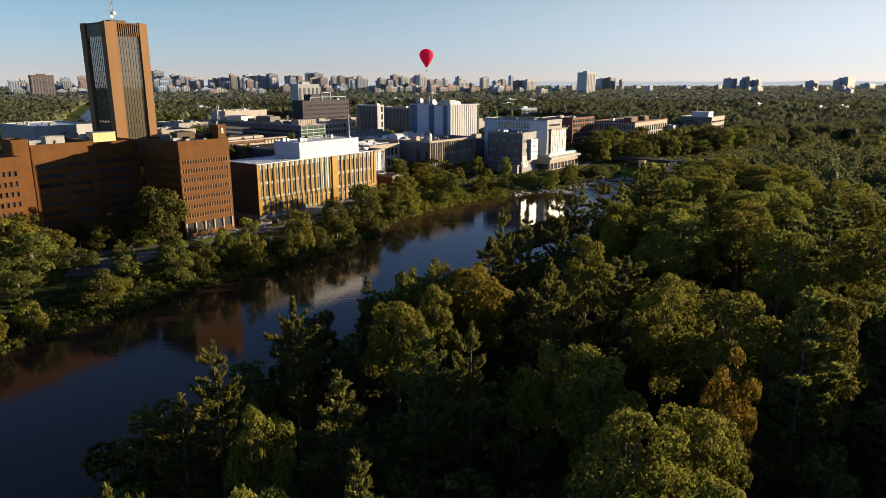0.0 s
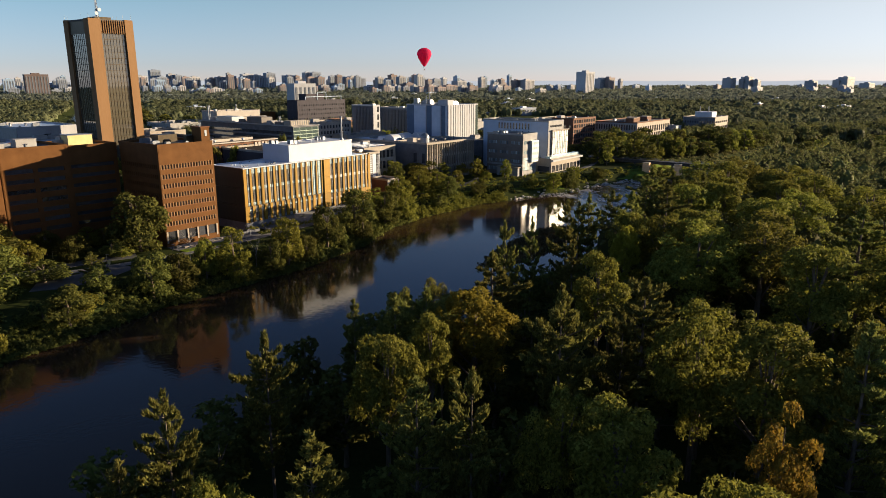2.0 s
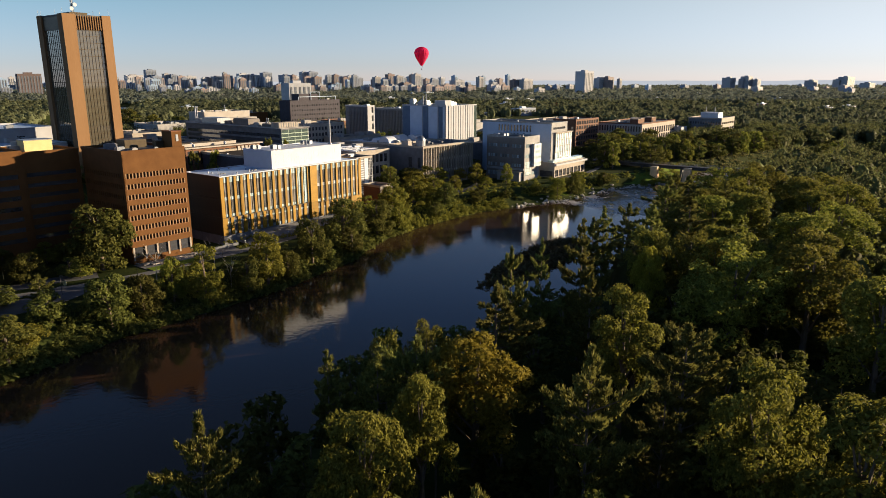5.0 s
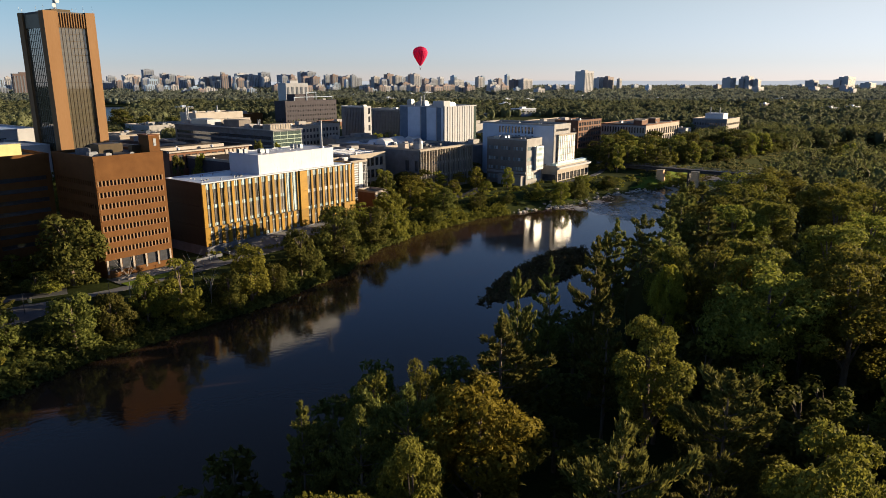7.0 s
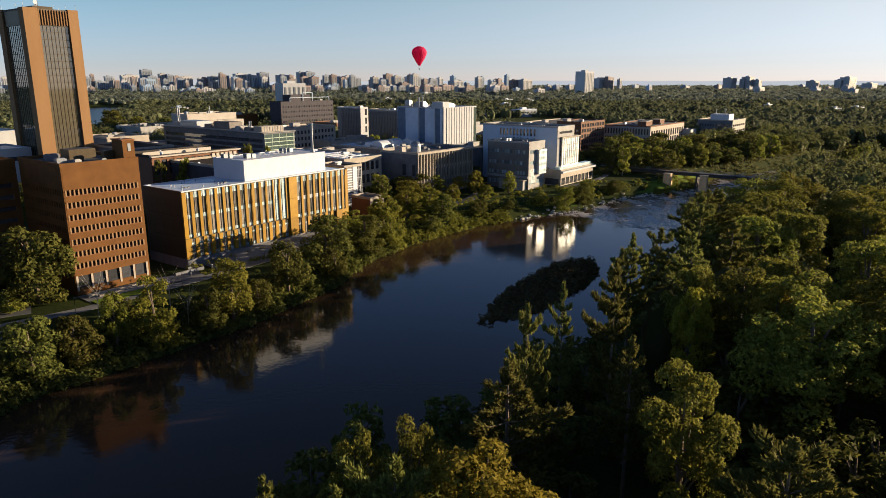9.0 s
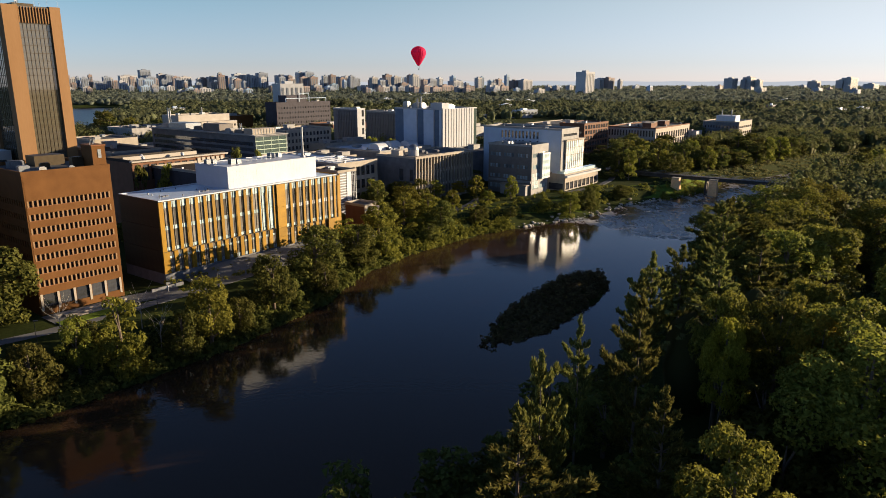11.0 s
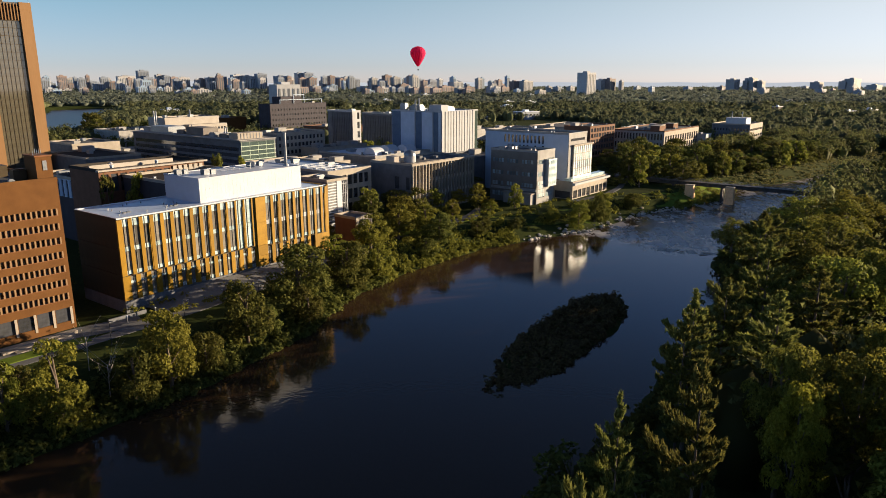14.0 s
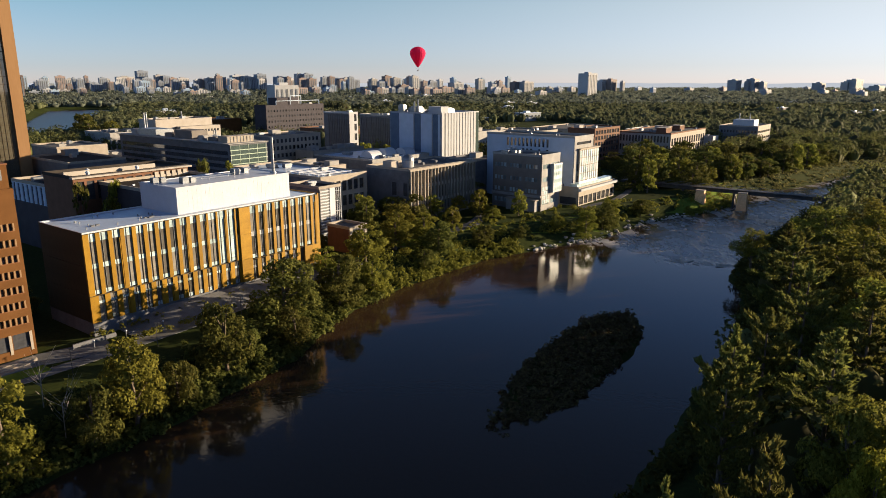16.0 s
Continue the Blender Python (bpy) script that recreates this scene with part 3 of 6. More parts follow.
for i in range(5):
    bm = bmesh.new()
    tube(bm, (16.3 + 0.7 * i, 1.5 + 0.8 * i, 43.8), (16.3 + 0.7 * i, 1.5 + 0.8 * i, 44.9 + 0.3 * (i % 2)), 0.07, 0.05, 6)
    part("roof_pipe", bm, M_METAL, brick)


def campus(x, y, u, v):
    """World place of the point u, v metres along the campus grid from x, y."""
    a = radians(TURN)
    return x + u * math.cos(a) - v * math.sin(a), y + u * math.sin(a) + v * math.cos(a)


bx, by = campus(BX, BY, -36.4, 24.5)
ribbon = [(1.2, 9.0, z, z + 1.3) for z in rows7] + [(10.4, 18.2, z, z + 1.3) for z in rows7]
block("red-brick wing with window bands, partly in shade", bx, by, 19.6, 20, 39.2, M_BRICK, right=ribbon, left=grid(20, 14, rows7, 0.62, 1.35), units=4, seed=5, name="brick_building")
bx, by = campus(BX, BY, -16.4, 26)
block("shaded red-brick link between two wings", bx, by, 16.0, 22, 38.6, M_BRICK, right=[(1, 15, z, z + 1.2) for z in rows7], units=3, seed=6, name="brick_building")
bx, by = campus(BX, BY, -41.6, 24.4)
block("narrow red-brick stair tower", bx, by, 4.6, 8, 41.2, M_BRICK, units=0, name="brick_building")
bx, by = campus(BX, BY, -66, 14.5)
block("red-brick wing with rows of narrow windows", bx, by, 22.6, 24, 37.0, M_BRICK, right=grid(22.6, 13, rows7, 0.9, 1.5), units=4, seed=8, name="brick_building")
bx, by = campus(BX, BY, -12, 34)
yel = thing("roof_shelter", pose(bx, by, 37.7, 0, 0, TURN), "yellow metal plant shelter on the brick roof", "roof plant")
part("housing", boxes((0, 8, 0, 5, 0, 3.4)), M_YELLOW, yel)
part("lid", boxes((-0.2, 8.2, -0.2, 5.2, 3.4, 3.6)), M_METAL, yel)

# gold-panelled hall: three storeys, the lower one's panels set between those above
G_TURN = 53.5
gold = thing("panelled_hall", pose(-71.4, 253.84, 0, 0, 0, G_TURN), "gold-panelled glass hall with a white rooftop plant room", "building")
G_TOP, G_R, G_L, G_J, G_LOW, G_FLOOR = 28.55, 64.7, 19.4, 38.3, 9.0, 14.9
part("core", boxes((0.6, G_R, 0.6, G_L, 4.6, G_TOP - 0.8)), M_FRAME, gold)
part("plinth", boxes((0.05, G_R, 0.12, 0.6, 4.6, G_LOW - 0.05), (0.05, 0.6, 0.6, G_L, 4.6, G_LOW - 0.05)), M_CONC_DARK, gold, "dark concrete plinth")
r = random.Random(21)


def glazing(x0, x1, out, storeys):
    """One bay of recessed glass between two panels: windows with pale spandrels and a slim frame."""
    for z0, z1, pane, nm in storeys:
        piece(nm, shared_box(nm, x1 - x0, 0.06, z1 - z0, pane), gold, x0, out + (0.34 if nm == "window" else 0.31), z0)
    zb, zt = storeys[0][0], storeys[-1][1]
    m = x0 + (x1 - x0) * r.choice((0.32, 0.5, 0.68))
    part("mullion", boxes((m - 0.04, m + 0.04, out + 0.20, out + 0.36, zb, zt)), r.choice((M_FRAME, M_METAL, M_BRONZE)), gold)
    if r.random() < 0.4:
        f = x1 - 0.28
        part("fin", boxes((f, f + 0.13, out - 0.02, out + 0.33, zb, zt - 1.8)), M_GOLD, gold)


def upper_storeys(pane):
    return ((15.1, 15.95, M_PANE_CYAN, "spandrel"), (16.0, 20.55, pane, "window"), (20.6, 21.65, M_PANE_CYAN, "spandrel"), (21.7, 26.35, pane, "window"), (26.4, 28.05, M_PANE_CYAN, "spandrel"))


PITCH = 2.66
u = 0.0
while u < G_J - 1.0:                                    # nearer wing
    w = 1.25 if u == 0 else 0.92 if u < 29 else 0.5
    piece("gold_panel", shared_box("gold_panel", w, 0.5, G_TOP - 0.45 - G_FLOOR, M_GOLD), gold, u, 0.0, G_FLOOR)
    glazing(u + w, min(u + PITCH, G_J), 0.0, upper_storeys(M_PANE_CYAN if u > 31 else M_PANE_BLIND))
    v = u + 0.55 if u else 0.0
    w2 = 1.85 if u == 0 else 1.15
    piece("gold_panel", shared_box("gold_panel", w2, 0.46, G_FLOOR - 0.15 - G_LOW, M_GOLD), gold, v, 0.02, G_LOW)
    glazing(v + w2, min(u + PITCH + 0.55, G_J), 0.0, ((9.1, 10.0, M_PANE_MIXED, "spandrel"), (10.05, 12.9, M_PANE_BLIND, "window"), (12.95, 13.5, M_PANE_CYAN, "spandrel"), (13.55, 14.5, M_PANE_BLIND, "window")))
    u += PITCH
for z0, z1 in ((G_FLOOR, 21.2), (21.25, G_TOP - 0.4), (G_LOW, 11.9), (11.95, G_FLOOR - 0.06)):
    piece("gold_panel", shared_box("gold_panel", 3.3, 0.95, z1 - z0, M_GOLD), gold, G_J, -0.45, z0)
u = G_J + 3.3
while u < G_R - 1.2:                                    # further wing, standing proud
    a, b = u, min(u + PITCH, G_R)
    glazing(a, b - 0.85, -0.45, ((14.65, 15.6, M_PANE_CYAN, "spandrel"), (15.65, 20.3, M_PANE_BLIND, "window"), (20.35, 21.5, M_WHITE_GLOSS, "spandrel"), (21.55, 26.2, M_PANE_BLIND, "window"), (26.25, 28.05, M_PANE_CYAN, "spandrel")))
    piece("gold_panel", shared_box("gold_panel", 0.85, 0.5, G_TOP - 0.45 - 14.4, M_GOLD), gold, b - 0.85, -0.45, 14.4)
    if b < 59.5:
        glazing(a, b - 1.2, -0.45, ((9.1, 12.0, M_PANE_BLIND, "window"), (12.05, 12.7, M_WHITE_GLOSS, "spandrel"), (12.75, 14.0, M_PANE_BLIND, "window")))
        piece("gold_panel", shared_box("gold_panel", 1.2, 0.47, 14.3 - G_LOW, M_GOLD), gold, b - 1.2, -0.44, G_LOW)
    u += PITCH
for a, b in ((59.3, 61.9), (61.94, G_R)):
    piece("gold_panel", shared_box("gold_panel", b - a, 0.5, 14.3 - G_LOW, M_GOLD), gold, a, -0.46, G_LOW)
part("floor_band", boxes((0, G_J, 0.10, 0.42, G_FLOOR - 0.16, G_FLOOR), (G_J + 3.3, G_R, -0.35, 0.3, 14.28, 14.42)), M_BRONZE, gold)
part("roof_edging", boxes((0.0, G_J, 0.0, 0.5, G_TOP - 0.42, G_TOP - 0.3), (G_J, G_R, -0.45, 0.1, G_TOP - 0.42, G_TOP - 0.3)), M_BRONZE, gold)
part("end_panel", boxes((G_R - 0.02, G_R + 0.4, -0.45, G_L, 4.6, G_TOP)), M_GOLD, gold)
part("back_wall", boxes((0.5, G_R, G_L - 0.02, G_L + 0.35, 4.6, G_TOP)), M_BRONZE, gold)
for i in range(8):                                    # shaded side: tall panels whose dark bronze also carries the shade
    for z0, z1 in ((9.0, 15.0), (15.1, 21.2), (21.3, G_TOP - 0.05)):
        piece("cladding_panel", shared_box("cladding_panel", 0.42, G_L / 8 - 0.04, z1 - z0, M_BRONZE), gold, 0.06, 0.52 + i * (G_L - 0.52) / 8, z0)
part("roof", boxes((0.5, G_R, 0.5, G_L, G_TOP - 0.8, G_TOP - 0.25)), M_ROOF_LIGHT, gold, "pale roof membrane")
part("roof_edge", boxes((0.05, 0.45, 0.5, G_L, G_TOP - 0.05, G_TOP + 0.05), (0.5, G_R, G_L - 0.4, G_L + 0.35, G_TOP - 0.35, G_TOP + 0.05), (0.05, G_R, 0.1, 0.5, G_TOP - 0.3, G_TOP + 0.02)), M_WHITE, gold)
ph = part("plant_room", boxes((24.0, 58.0, 3.2, 18.6, G_TOP - 0.35, 34.5)), M_WHITE, gold, "white metal rooftop plant room")
part("coping", boxes((23.85, 58.15, 3.05, 3.4, 34.5, 34.7), (23.85, 58.15, 18.4, 18.75, 34.5, 34.7), (23.85, 24.2, 3.4, 18.4, 34.5, 34.7), (57.8, 58.15, 3.4, 18.4, 34.5, 34.7)), M_WHITE, ph)
for i in range(9):
    piece("rail_post", shared_box("rail_post", 0.06, 0.06, 1.1, M_METAL), gold, 30.0 + 1.9 * i, 9.6, 34.4)
part("guard_rail", boxes((30.0, 45.3, 9.6, 9.66, 35.44, 35.50), (30.0, 45.3, 9.6, 9.66, 34.95, 35.0)), M_METAL, gold)
for i in range(28):
    piece("seam", shared_box("seam", 0.03, 0.012, 5.9, M_WHITE), ph, 24.6 + 1.2 * i, 3.188, G_TOP)
for u, v, w in ((25.2, 14.5, 1.5), (27.4, 14.5, 1.3), (29.4, 8.5, 1.7), (31.6, 8.5, 1.4), (47.0, 12, 1.8), (51, 13, 1.4)):
    cu = part("cooling_unit", boxes((u, u + w, v, v + w, 34.5, 34.5 + w * 0.8), (u + 0.1, u + w - 0.1, v + 0.1, v + w - 0.1, 34.5 + w * 0.8, 34.65 + w * 0.8)), M_METAL, gold)
    part("grille", boxes((u - 0.02, u, v + 0.2, v + w - 0.2, 34.7, 34.4 + w * 0.8)), M_FRAME, cu)
bm = bmesh.new()
tube(bm, (55.5, 6.5, 34.3), (55.5, 6.5, 43.9), 0.42, 0.38, 12)
tube(bm, (55.5, 6.5, 43.9), (55.5, 6.5, 44.2), 0.5, 0.5, 12)
tube(bm, (55.5, 6.5, 34.4), (55.5, 6.5, 35.0), 0.9, 0.8, 12)
part("flue", bm, M_METAL, gold, "tall steel flue")
for i in range(14):
    piece("roof_vent", shared_box("roof_vent", 0.22, 0.22, 0.5, M_METAL), gold, r.uniform(2, 22), r.uniform(2, 17), G_TOP - 0.3)
for u, v in ((5, 6), (6.2, 6.3), (17, 5.5), (17.9, 5.2), (18.6, 5.8)):
    piece("roof_hatch", shared_box("roof_hatch", 0.8, 0.6, 0.3, M_FRAME), gold, u, v, G_TOP - 0.3)
part("entrance_wall", boxes((-6, 3, -3.2, -2.8, 5.0, 6.9), (5, 16, -4.6, -4.2, 5.2, 6.6)), M_CONC_DARK, gold, "low weathered concrete planter wall")

FOOTPRINTS.append((-71.4, 253.84, 65, 20))

# office tower
T_R, T_L, T_TOP = 24.4, 29.0, 90.6
tower = thing("office_tower", pose(-188.5, 391, 0, 0, 0, TURN), "tall concrete office tower with tan corner piers and dark glass", "building")
part("core", boxes((1.3, T_R - 1.3, 1.3, T_L - 1.3, 4.6, T_TOP - 1)), M_BRONZE, tower)
for nm, b in (("corner_pier", (0, 6.4, 0, 5.2)), ("corner_pier", (T_R - 4.6, T_R, 0, 5.2)), ("corner_pier", (0, 6.4, T_L - 5.2, T_L)), ("corner_pier", (T_R - 4.6, T_R, T_L - 5.2, T_L))):
    part(nm, boxes((b[0], b[1], b[2], b[3], 4.6, T_TOP)), M_TAN, tower)
floors = [8.0 + 3.28 * k for k in range(23)]
for k, z in enumerate(floors):
    part("spandrel", boxes((6.42, T_R - 4.62, 1.08, 1.28, z - 0.2, z)), M_BRONZE, tower)
    part("spandrel", boxes((1.08, 1.28, 5.22, T_L - 5.22, z - 0.2, z)), M_BRONZE, tower)
    for i in range(8):
        w = (T_R - 11.04) / 8
        piece("window", shared_box("window", w - 0.04, 0.08, 3.06, M_PANE_WARM), tower, 6.44 + w * i, 1.15, z + 0.01)
    for i in range(9):
        w = (T_L - 10.44) / 9
        piece("window", shared_box("window", 0.08, w - 0.04, 3.06, M_PANE_WARM), tower, 1.15, 5.24 + w * i, z + 0.01)
for i in range(1, 8):
    x0 = 6.44 + (T_R - 11.04) / 8 * i
    part("mullion", boxes((x0 - 0.07, x0 + 0.07, 1.0, 1.16, 8.0, 82.8)), M_BRONZE, tower)
for i in range(1, 9):
    y0 = 5.24 + (T_L - 10.44) / 9 * i
    part("mullion", boxes((1.0, 1.16, y0 - 0.07, y0 + 0.07, 8.0, 82.8)), M_BRONZE, tower)
part("crown_band", boxes((6.42, T_R - 4.62, 0.75, 1.2, 82.9, T_TOP - 0.2), (0.75, 1.2, 5.22, T_L - 5.22, 82.9, T_TOP - 0.2)), M_BRONZE, tower)
for i in range(11):
    w = (T_R - 11.04) / 11
    piece("louvre_fin", shared_box("louvre_fin", 0.42, 0.55, 6.8, M_TAN), tower, 6.6 + w * i, 0.25, 83.2)
part("roof", boxes((0.5, T_R - 0.5, 0.5, T_L - 0.5, T_TOP - 1.0, T_TOP - 0.4)), M_ROOF_DARK, tower)
part("plant_room", boxes((8, 17, 9, 18, T_TOP - 0.4, T_TOP + 1.6)), M_BRONZE, tower)
bm = bmesh.new()
tube(bm, (11, 12, T_TOP), (11, 12, T_TOP + 14), 0.45, 0.16, 6)
for k in range(7):
    tube(bm, (10.0, 12, T_TOP + 1.5 + 1.7 * k), (12.0, 12, T_TOP + 2.3 + 1.7 * k), 0.08, 0.08, 4)
    tube(bm, (12.0, 12, T_TOP + 1.5 + 1.7 * k), (10.0, 12, T_TOP + 2.3 + 1.7 * k), 0.08, 0.08, 4)
tube(bm, (10.2, 12, T_TOP), (10.6, 12, T_TOP + 13), 0.12, 0.08, 5)
tube(bm, (11.8, 12, T_TOP), (11.4, 12, T_TOP + 13), 0.12, 0.08, 5)
mast = part("mast", bm, M_METAL, tower, "grey lattice radio mast")
part("dish", lathe([(0.1, 0), (0.9, 0.35), (1.0, 0.5)], 10), M_WHITE, mast).matrix_local = pose(10.2, 11.2, T_TOP + 3.5, 90, 0, 0)
part("dish", lathe([(0.1, 0), (0.9, 0.35), (1.0, 0.5)], 10), M_WHITE, mast).matrix_local = pose(12.0, 11.2, T_TOP + 5.5, 90, 0, 0)
for u, v, h in ((0.6, 0.6, 2.6), (6.0, 0.6, 2.2), (0.8, 9, 2.4), (T_R - 0.6, 0.6, 3.4), (T_R - 5, 0.8, 2.8), (14, 0.8, 2.0), (16, 0.8, 2.0), (0.6, T_L - 1, 3.0), (0.7, T_L - 4, 2.2)):
    bm = bmesh.new()
    tube(bm, (u, v, T_TOP - 0.4), (u, v, T_TOP + h), 0.055, 0.035, 5)
    tube(bm, (u - 0.3, v, T_TOP + h * 0.6), (u + 0.3, v, T_TOP + h * 0.6), 0.04, 0.04, 4)
    part("antenna", bm, M_FRAME, tower)

FOOTPRINTS.append((-188.5, 391, 24.4, 26.5))

# white laboratory block with ribbed concrete
lab = block("white ribbed-concrete laboratory block with grey vertical bays", 1.2, 503.6, 36.5, 38, 41.3, M_WHITE_CONC, left_wall=M_PALE_COOL, units=7, seed=12, roof_mat=M_ROOF_LIGHT)
for i in range(11):
    piece("rib", shared_box("rib", 2.0, 0.8, 33.0, M_WHITE_CONC), lab, 3.4 + 2.72 * i, -0.8, 8.0)
part("end_glazing", boxes((33.4, 36.3, -0.3, 0.0, 8.0, 40.6)), M_PANE_GREEN, lab)
part("stair_shaft", boxes((0.4, 2.8, -0.5, 0.0, 6.0, 41.6)), M_WHITE_CONC, lab)
for y0, y1 in ((2.0, 5.4), (14.5, 19.0), (31.0, 37.8)):
    part("side_bay", boxes((-0.12, 0.0, y0, y1, 8, 40.6)), M_BAY, lab)
part("side_fin", boxes((-0.6, 0, 5.6, 6.1, 6, 41.0), (-0.6, 0, 19.2, 19.7, 6, 41.0)), M_WHITE_CONC, lab)
for u, v, w, d, h in ((13, 6, 6, 5, 2.6), (4, 20, 5, 6, 3.4), (9, 26, 8, 6, 2.4), (20, 12, 9, 6, 1.8), (3, 30, 3, 4, 4.2)):
    part("rooftop_unit", boxes((u, u + w, v, v + d, 40.4, 40.5 + h), (u + 0.4, u + w - 0.4, v + 0.4, v + d - 0.4, 40.5 + h, 41.1 + h)), M_METAL, lab)
part("plant_room", boxes((4, 11, 3, 12, 40.0, 44.6)), M_WHITE_CONC, lab)
for x0, y0, h in ((1, 20, 7.5), (2, 18, 8.5), (3, 22, 6.0), (6, 22, 4)):
    bm = bmesh.new()
    tube(bm, (x0, y0, 40), (x0, y0, 40 + h), 0.5, 0.45, 8)
    part("flue", bm, M_METAL, lab)

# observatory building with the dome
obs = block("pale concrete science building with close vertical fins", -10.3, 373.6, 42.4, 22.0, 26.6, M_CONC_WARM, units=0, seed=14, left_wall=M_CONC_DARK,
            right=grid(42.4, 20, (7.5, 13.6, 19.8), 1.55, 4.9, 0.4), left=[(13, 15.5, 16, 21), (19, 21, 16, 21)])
for i in range(21):
    piece("fin", shared_box("fin", 0.34, 0.7, 19.2, M_CONC_WARM), obs, 0.2 + 2.08 * i, -0.7, 6.4)
part("cornice", boxes((-0.3, 42.7, -0.9, -0.06, 25.6, 26.5)), M_CONC_WARM, obs)
part("plant_room", boxes((1.2, 5.0, 10, 14.5, 25.8, 28.6)), M_CREAM, obs)
for u, v, w, h in ((15, 12, 1.6, 1.0), (19, 9, 1.2, 0.8), (22, 14, 2.2, 0.9), (26, 8, 1.4, 1.1), (29, 12, 1.8, 0.8), (34, 9, 2.4, 1.0), (38, 14, 1.2, 0.7)):
    part("rooftop_unit", boxes((u, u + w, v, v + w, 25.8, 25.8 + h), (u + 0.15, u + w - 0.15, v + 0.15, v + w - 0.15, 25.8 + h, 26.0 + h)), M_CONC_DARK, obs)
dome = thing("observatory_dome", pose(*campus(-10.3, 373.6, 9.8, 9.0), 25.8), "white domed observatory on the science roof", "dome")
part("drum", lathe([(2.4, 0), (2.4, 2.6)], 20), M_WHITE_CONC, dome)
part("shell", lathe([(2.5, 2.6)] + [(2.5 * math.cos(a), 2.6 + 2.5 * math.sin(a)) for a in (0.2, 0.5, 0.8, 1.1, 1.35, 1.5)], 20), M_METAL, dome)
part("shutter", boxes((-2.56, -1.2, -0.5, 0.5, 2.9, 4.8)), M_WHITE, dome)

# science complex: terraced front block, slab behind, glazed tower and podium
sci = block("grey concrete science block with window bands", 43.0, 397.2, 15.1, 24, 29.4, M_CONC, pane=M_PANE_MIXED, left_wall=M_SLATE, units=6, seed=15, roof_mat=M_ROOF_DARK,
            right=[(1.0, 6.6, z, z + 1.9) for z in (8.5, 13.2, 18.0, 23.4)] + [(8.0, 14.2, z, z + 2.2) for z in (8.5, 13.2, 18.0, 23.4)],
            left=[(0.9 + 1.52 * i, 2.2 + 1.52 * i, z, z + 1.7) for z in (13.2, 18.0, 23.4) for i in range(15) if i % 5 != 4] + [(0.9 + 1.52 * i, 2.3 + 1.52 * i, 8.3, 10.4) for i in range(15)])
part("balcony_band", boxes((-0.7, -0.02, 0, 24, 11.6, 12.6)), M_CONC, sci)
sb = part("white_bay", boxes((7.4, 14.6, -1.6, -0.02, 13.2, 25.2)), M_WHITE_GLOSS, sci, "white projecting bay of glass and metal")
for z in (14.0, 17.2, 20.2, 22.9):
    for i in range(4):
        piece("window", shared_box("window", 1.4, 0.06, 1.7, M_PANE_CYAN), sb, 7.8 + 1.7 * i, -1.66, z)
part("entrance_block", boxes((-3.2, -0.04, 1.0, 15, 5, 10.6)), M_CONC, sci)
part("entrance_canopy", boxes((-3.6, -0.04, 0.5, 15.4, 10.6, 11.0)), M_CONC_WARM, sci)
# white panes stand in for glass that glares in the sun
for k in range(4):
    for i in range(4):
        piece("bright_window", shared_box("bright_window", 1.3, 0.08, 1.5, M_WHITE_GLOSS if (i + k) % 3 else M_PANE_CYAN), sci, 0.9 + 1.5 * i, -0.1, 9.0 + 1.8 * k)
slab = block("grey slab block with scattered slot windows", 59.8, 417, 18, 46, 35.4, M_CONC, left_wall=M_PALE_COOL, units=4, seed=16,
             right=[(2, 16, z, z + 1.2) for z in (31.5,)],
             left=[(11 + 2.1 * i, 12.1 + 2.1 * i, 29.8, 33.4) for i in range(11)] + [(11 + 2.1 * i, 12.1 + 2.1 * i, 25.2, 28.8) for i in (1, 2, 4, 5, 6, 8, 10)])
gt = thing("glazed_tower", pose(62.6, 419, 0, 0, 0, TURN), "white metal and glass stair tower catching the sun", "building")
part("core", boxes((0.2, 19.4, 0.2, 6, 5, 29.4)), M_CONC_WARM, gt)
for i in range(9):
    piece("fin", shared_box("fin", 0.10, 0.14, 17.2, M_METAL), gt, 0.45 + 2.08 * i, -0.05, 12.0)
    for k in range(5):
        # most upper panes are white in place of the sun's reflection
        piece("window", shared_box("window", 1.9, 0.08, 3.1, M_PANE_GREEN if k == 0 else M_WHITE_GLOSS if (i * 5 + k * 3) % 4 else M_PANE_CYAN), gt, 0.6 + 2.08 * i, 0.10, 12.2 + 3.4 * k)
for k in range(6):
    piece("window", shared_box("window", 0.08, 1.3, 3.0, M_PANE), gt, 0.12, 0.5 + 1.5 * (k % 3), 15 + 5 * (k // 3))
part("roof", boxes((-0.2, 19.6, -0.5, 6.2, 29.4, 29.9)), M_CONC_WARM, gt)
pod = block("low pale concrete podium with a glazed front", 61.0, 409.5, 36, 10, 14.2, M_CONC_WARM, units=3, seed=18, roof_mat=M_ROOF_LIGHT,
            right=[(1 + 4.4 * i, 4.6 + 4.4 * i, 6.4, 10.0) for i in range(8)], left=[(1, 9, 6.4, 9.6)])
part("terrace_glass", boxes((0.5, 35.5, 1.0, 4.5, 13.4, 15.4)), M_PANE_CYAN, pod, "sloping glazed terrace roof")
part("canopy", boxes((-0.6, 36.6, -1.6, 0, 12.6, 13.6)), M_WHITE_CONC, pod)

# further buildings of the campus
block("brown brick residence with a grid of balconies", 104, 579, 40, 20, 27.8, M_BROWN, units=5, seed=19, right=grid(40, 9, (7.5, 11.6, 15.7, 19.8, 23.6), 3.2, 2.6, 0.8), coping=M_BROWN, left=grid(20, 4, (8, 14, 20), 2, 2))
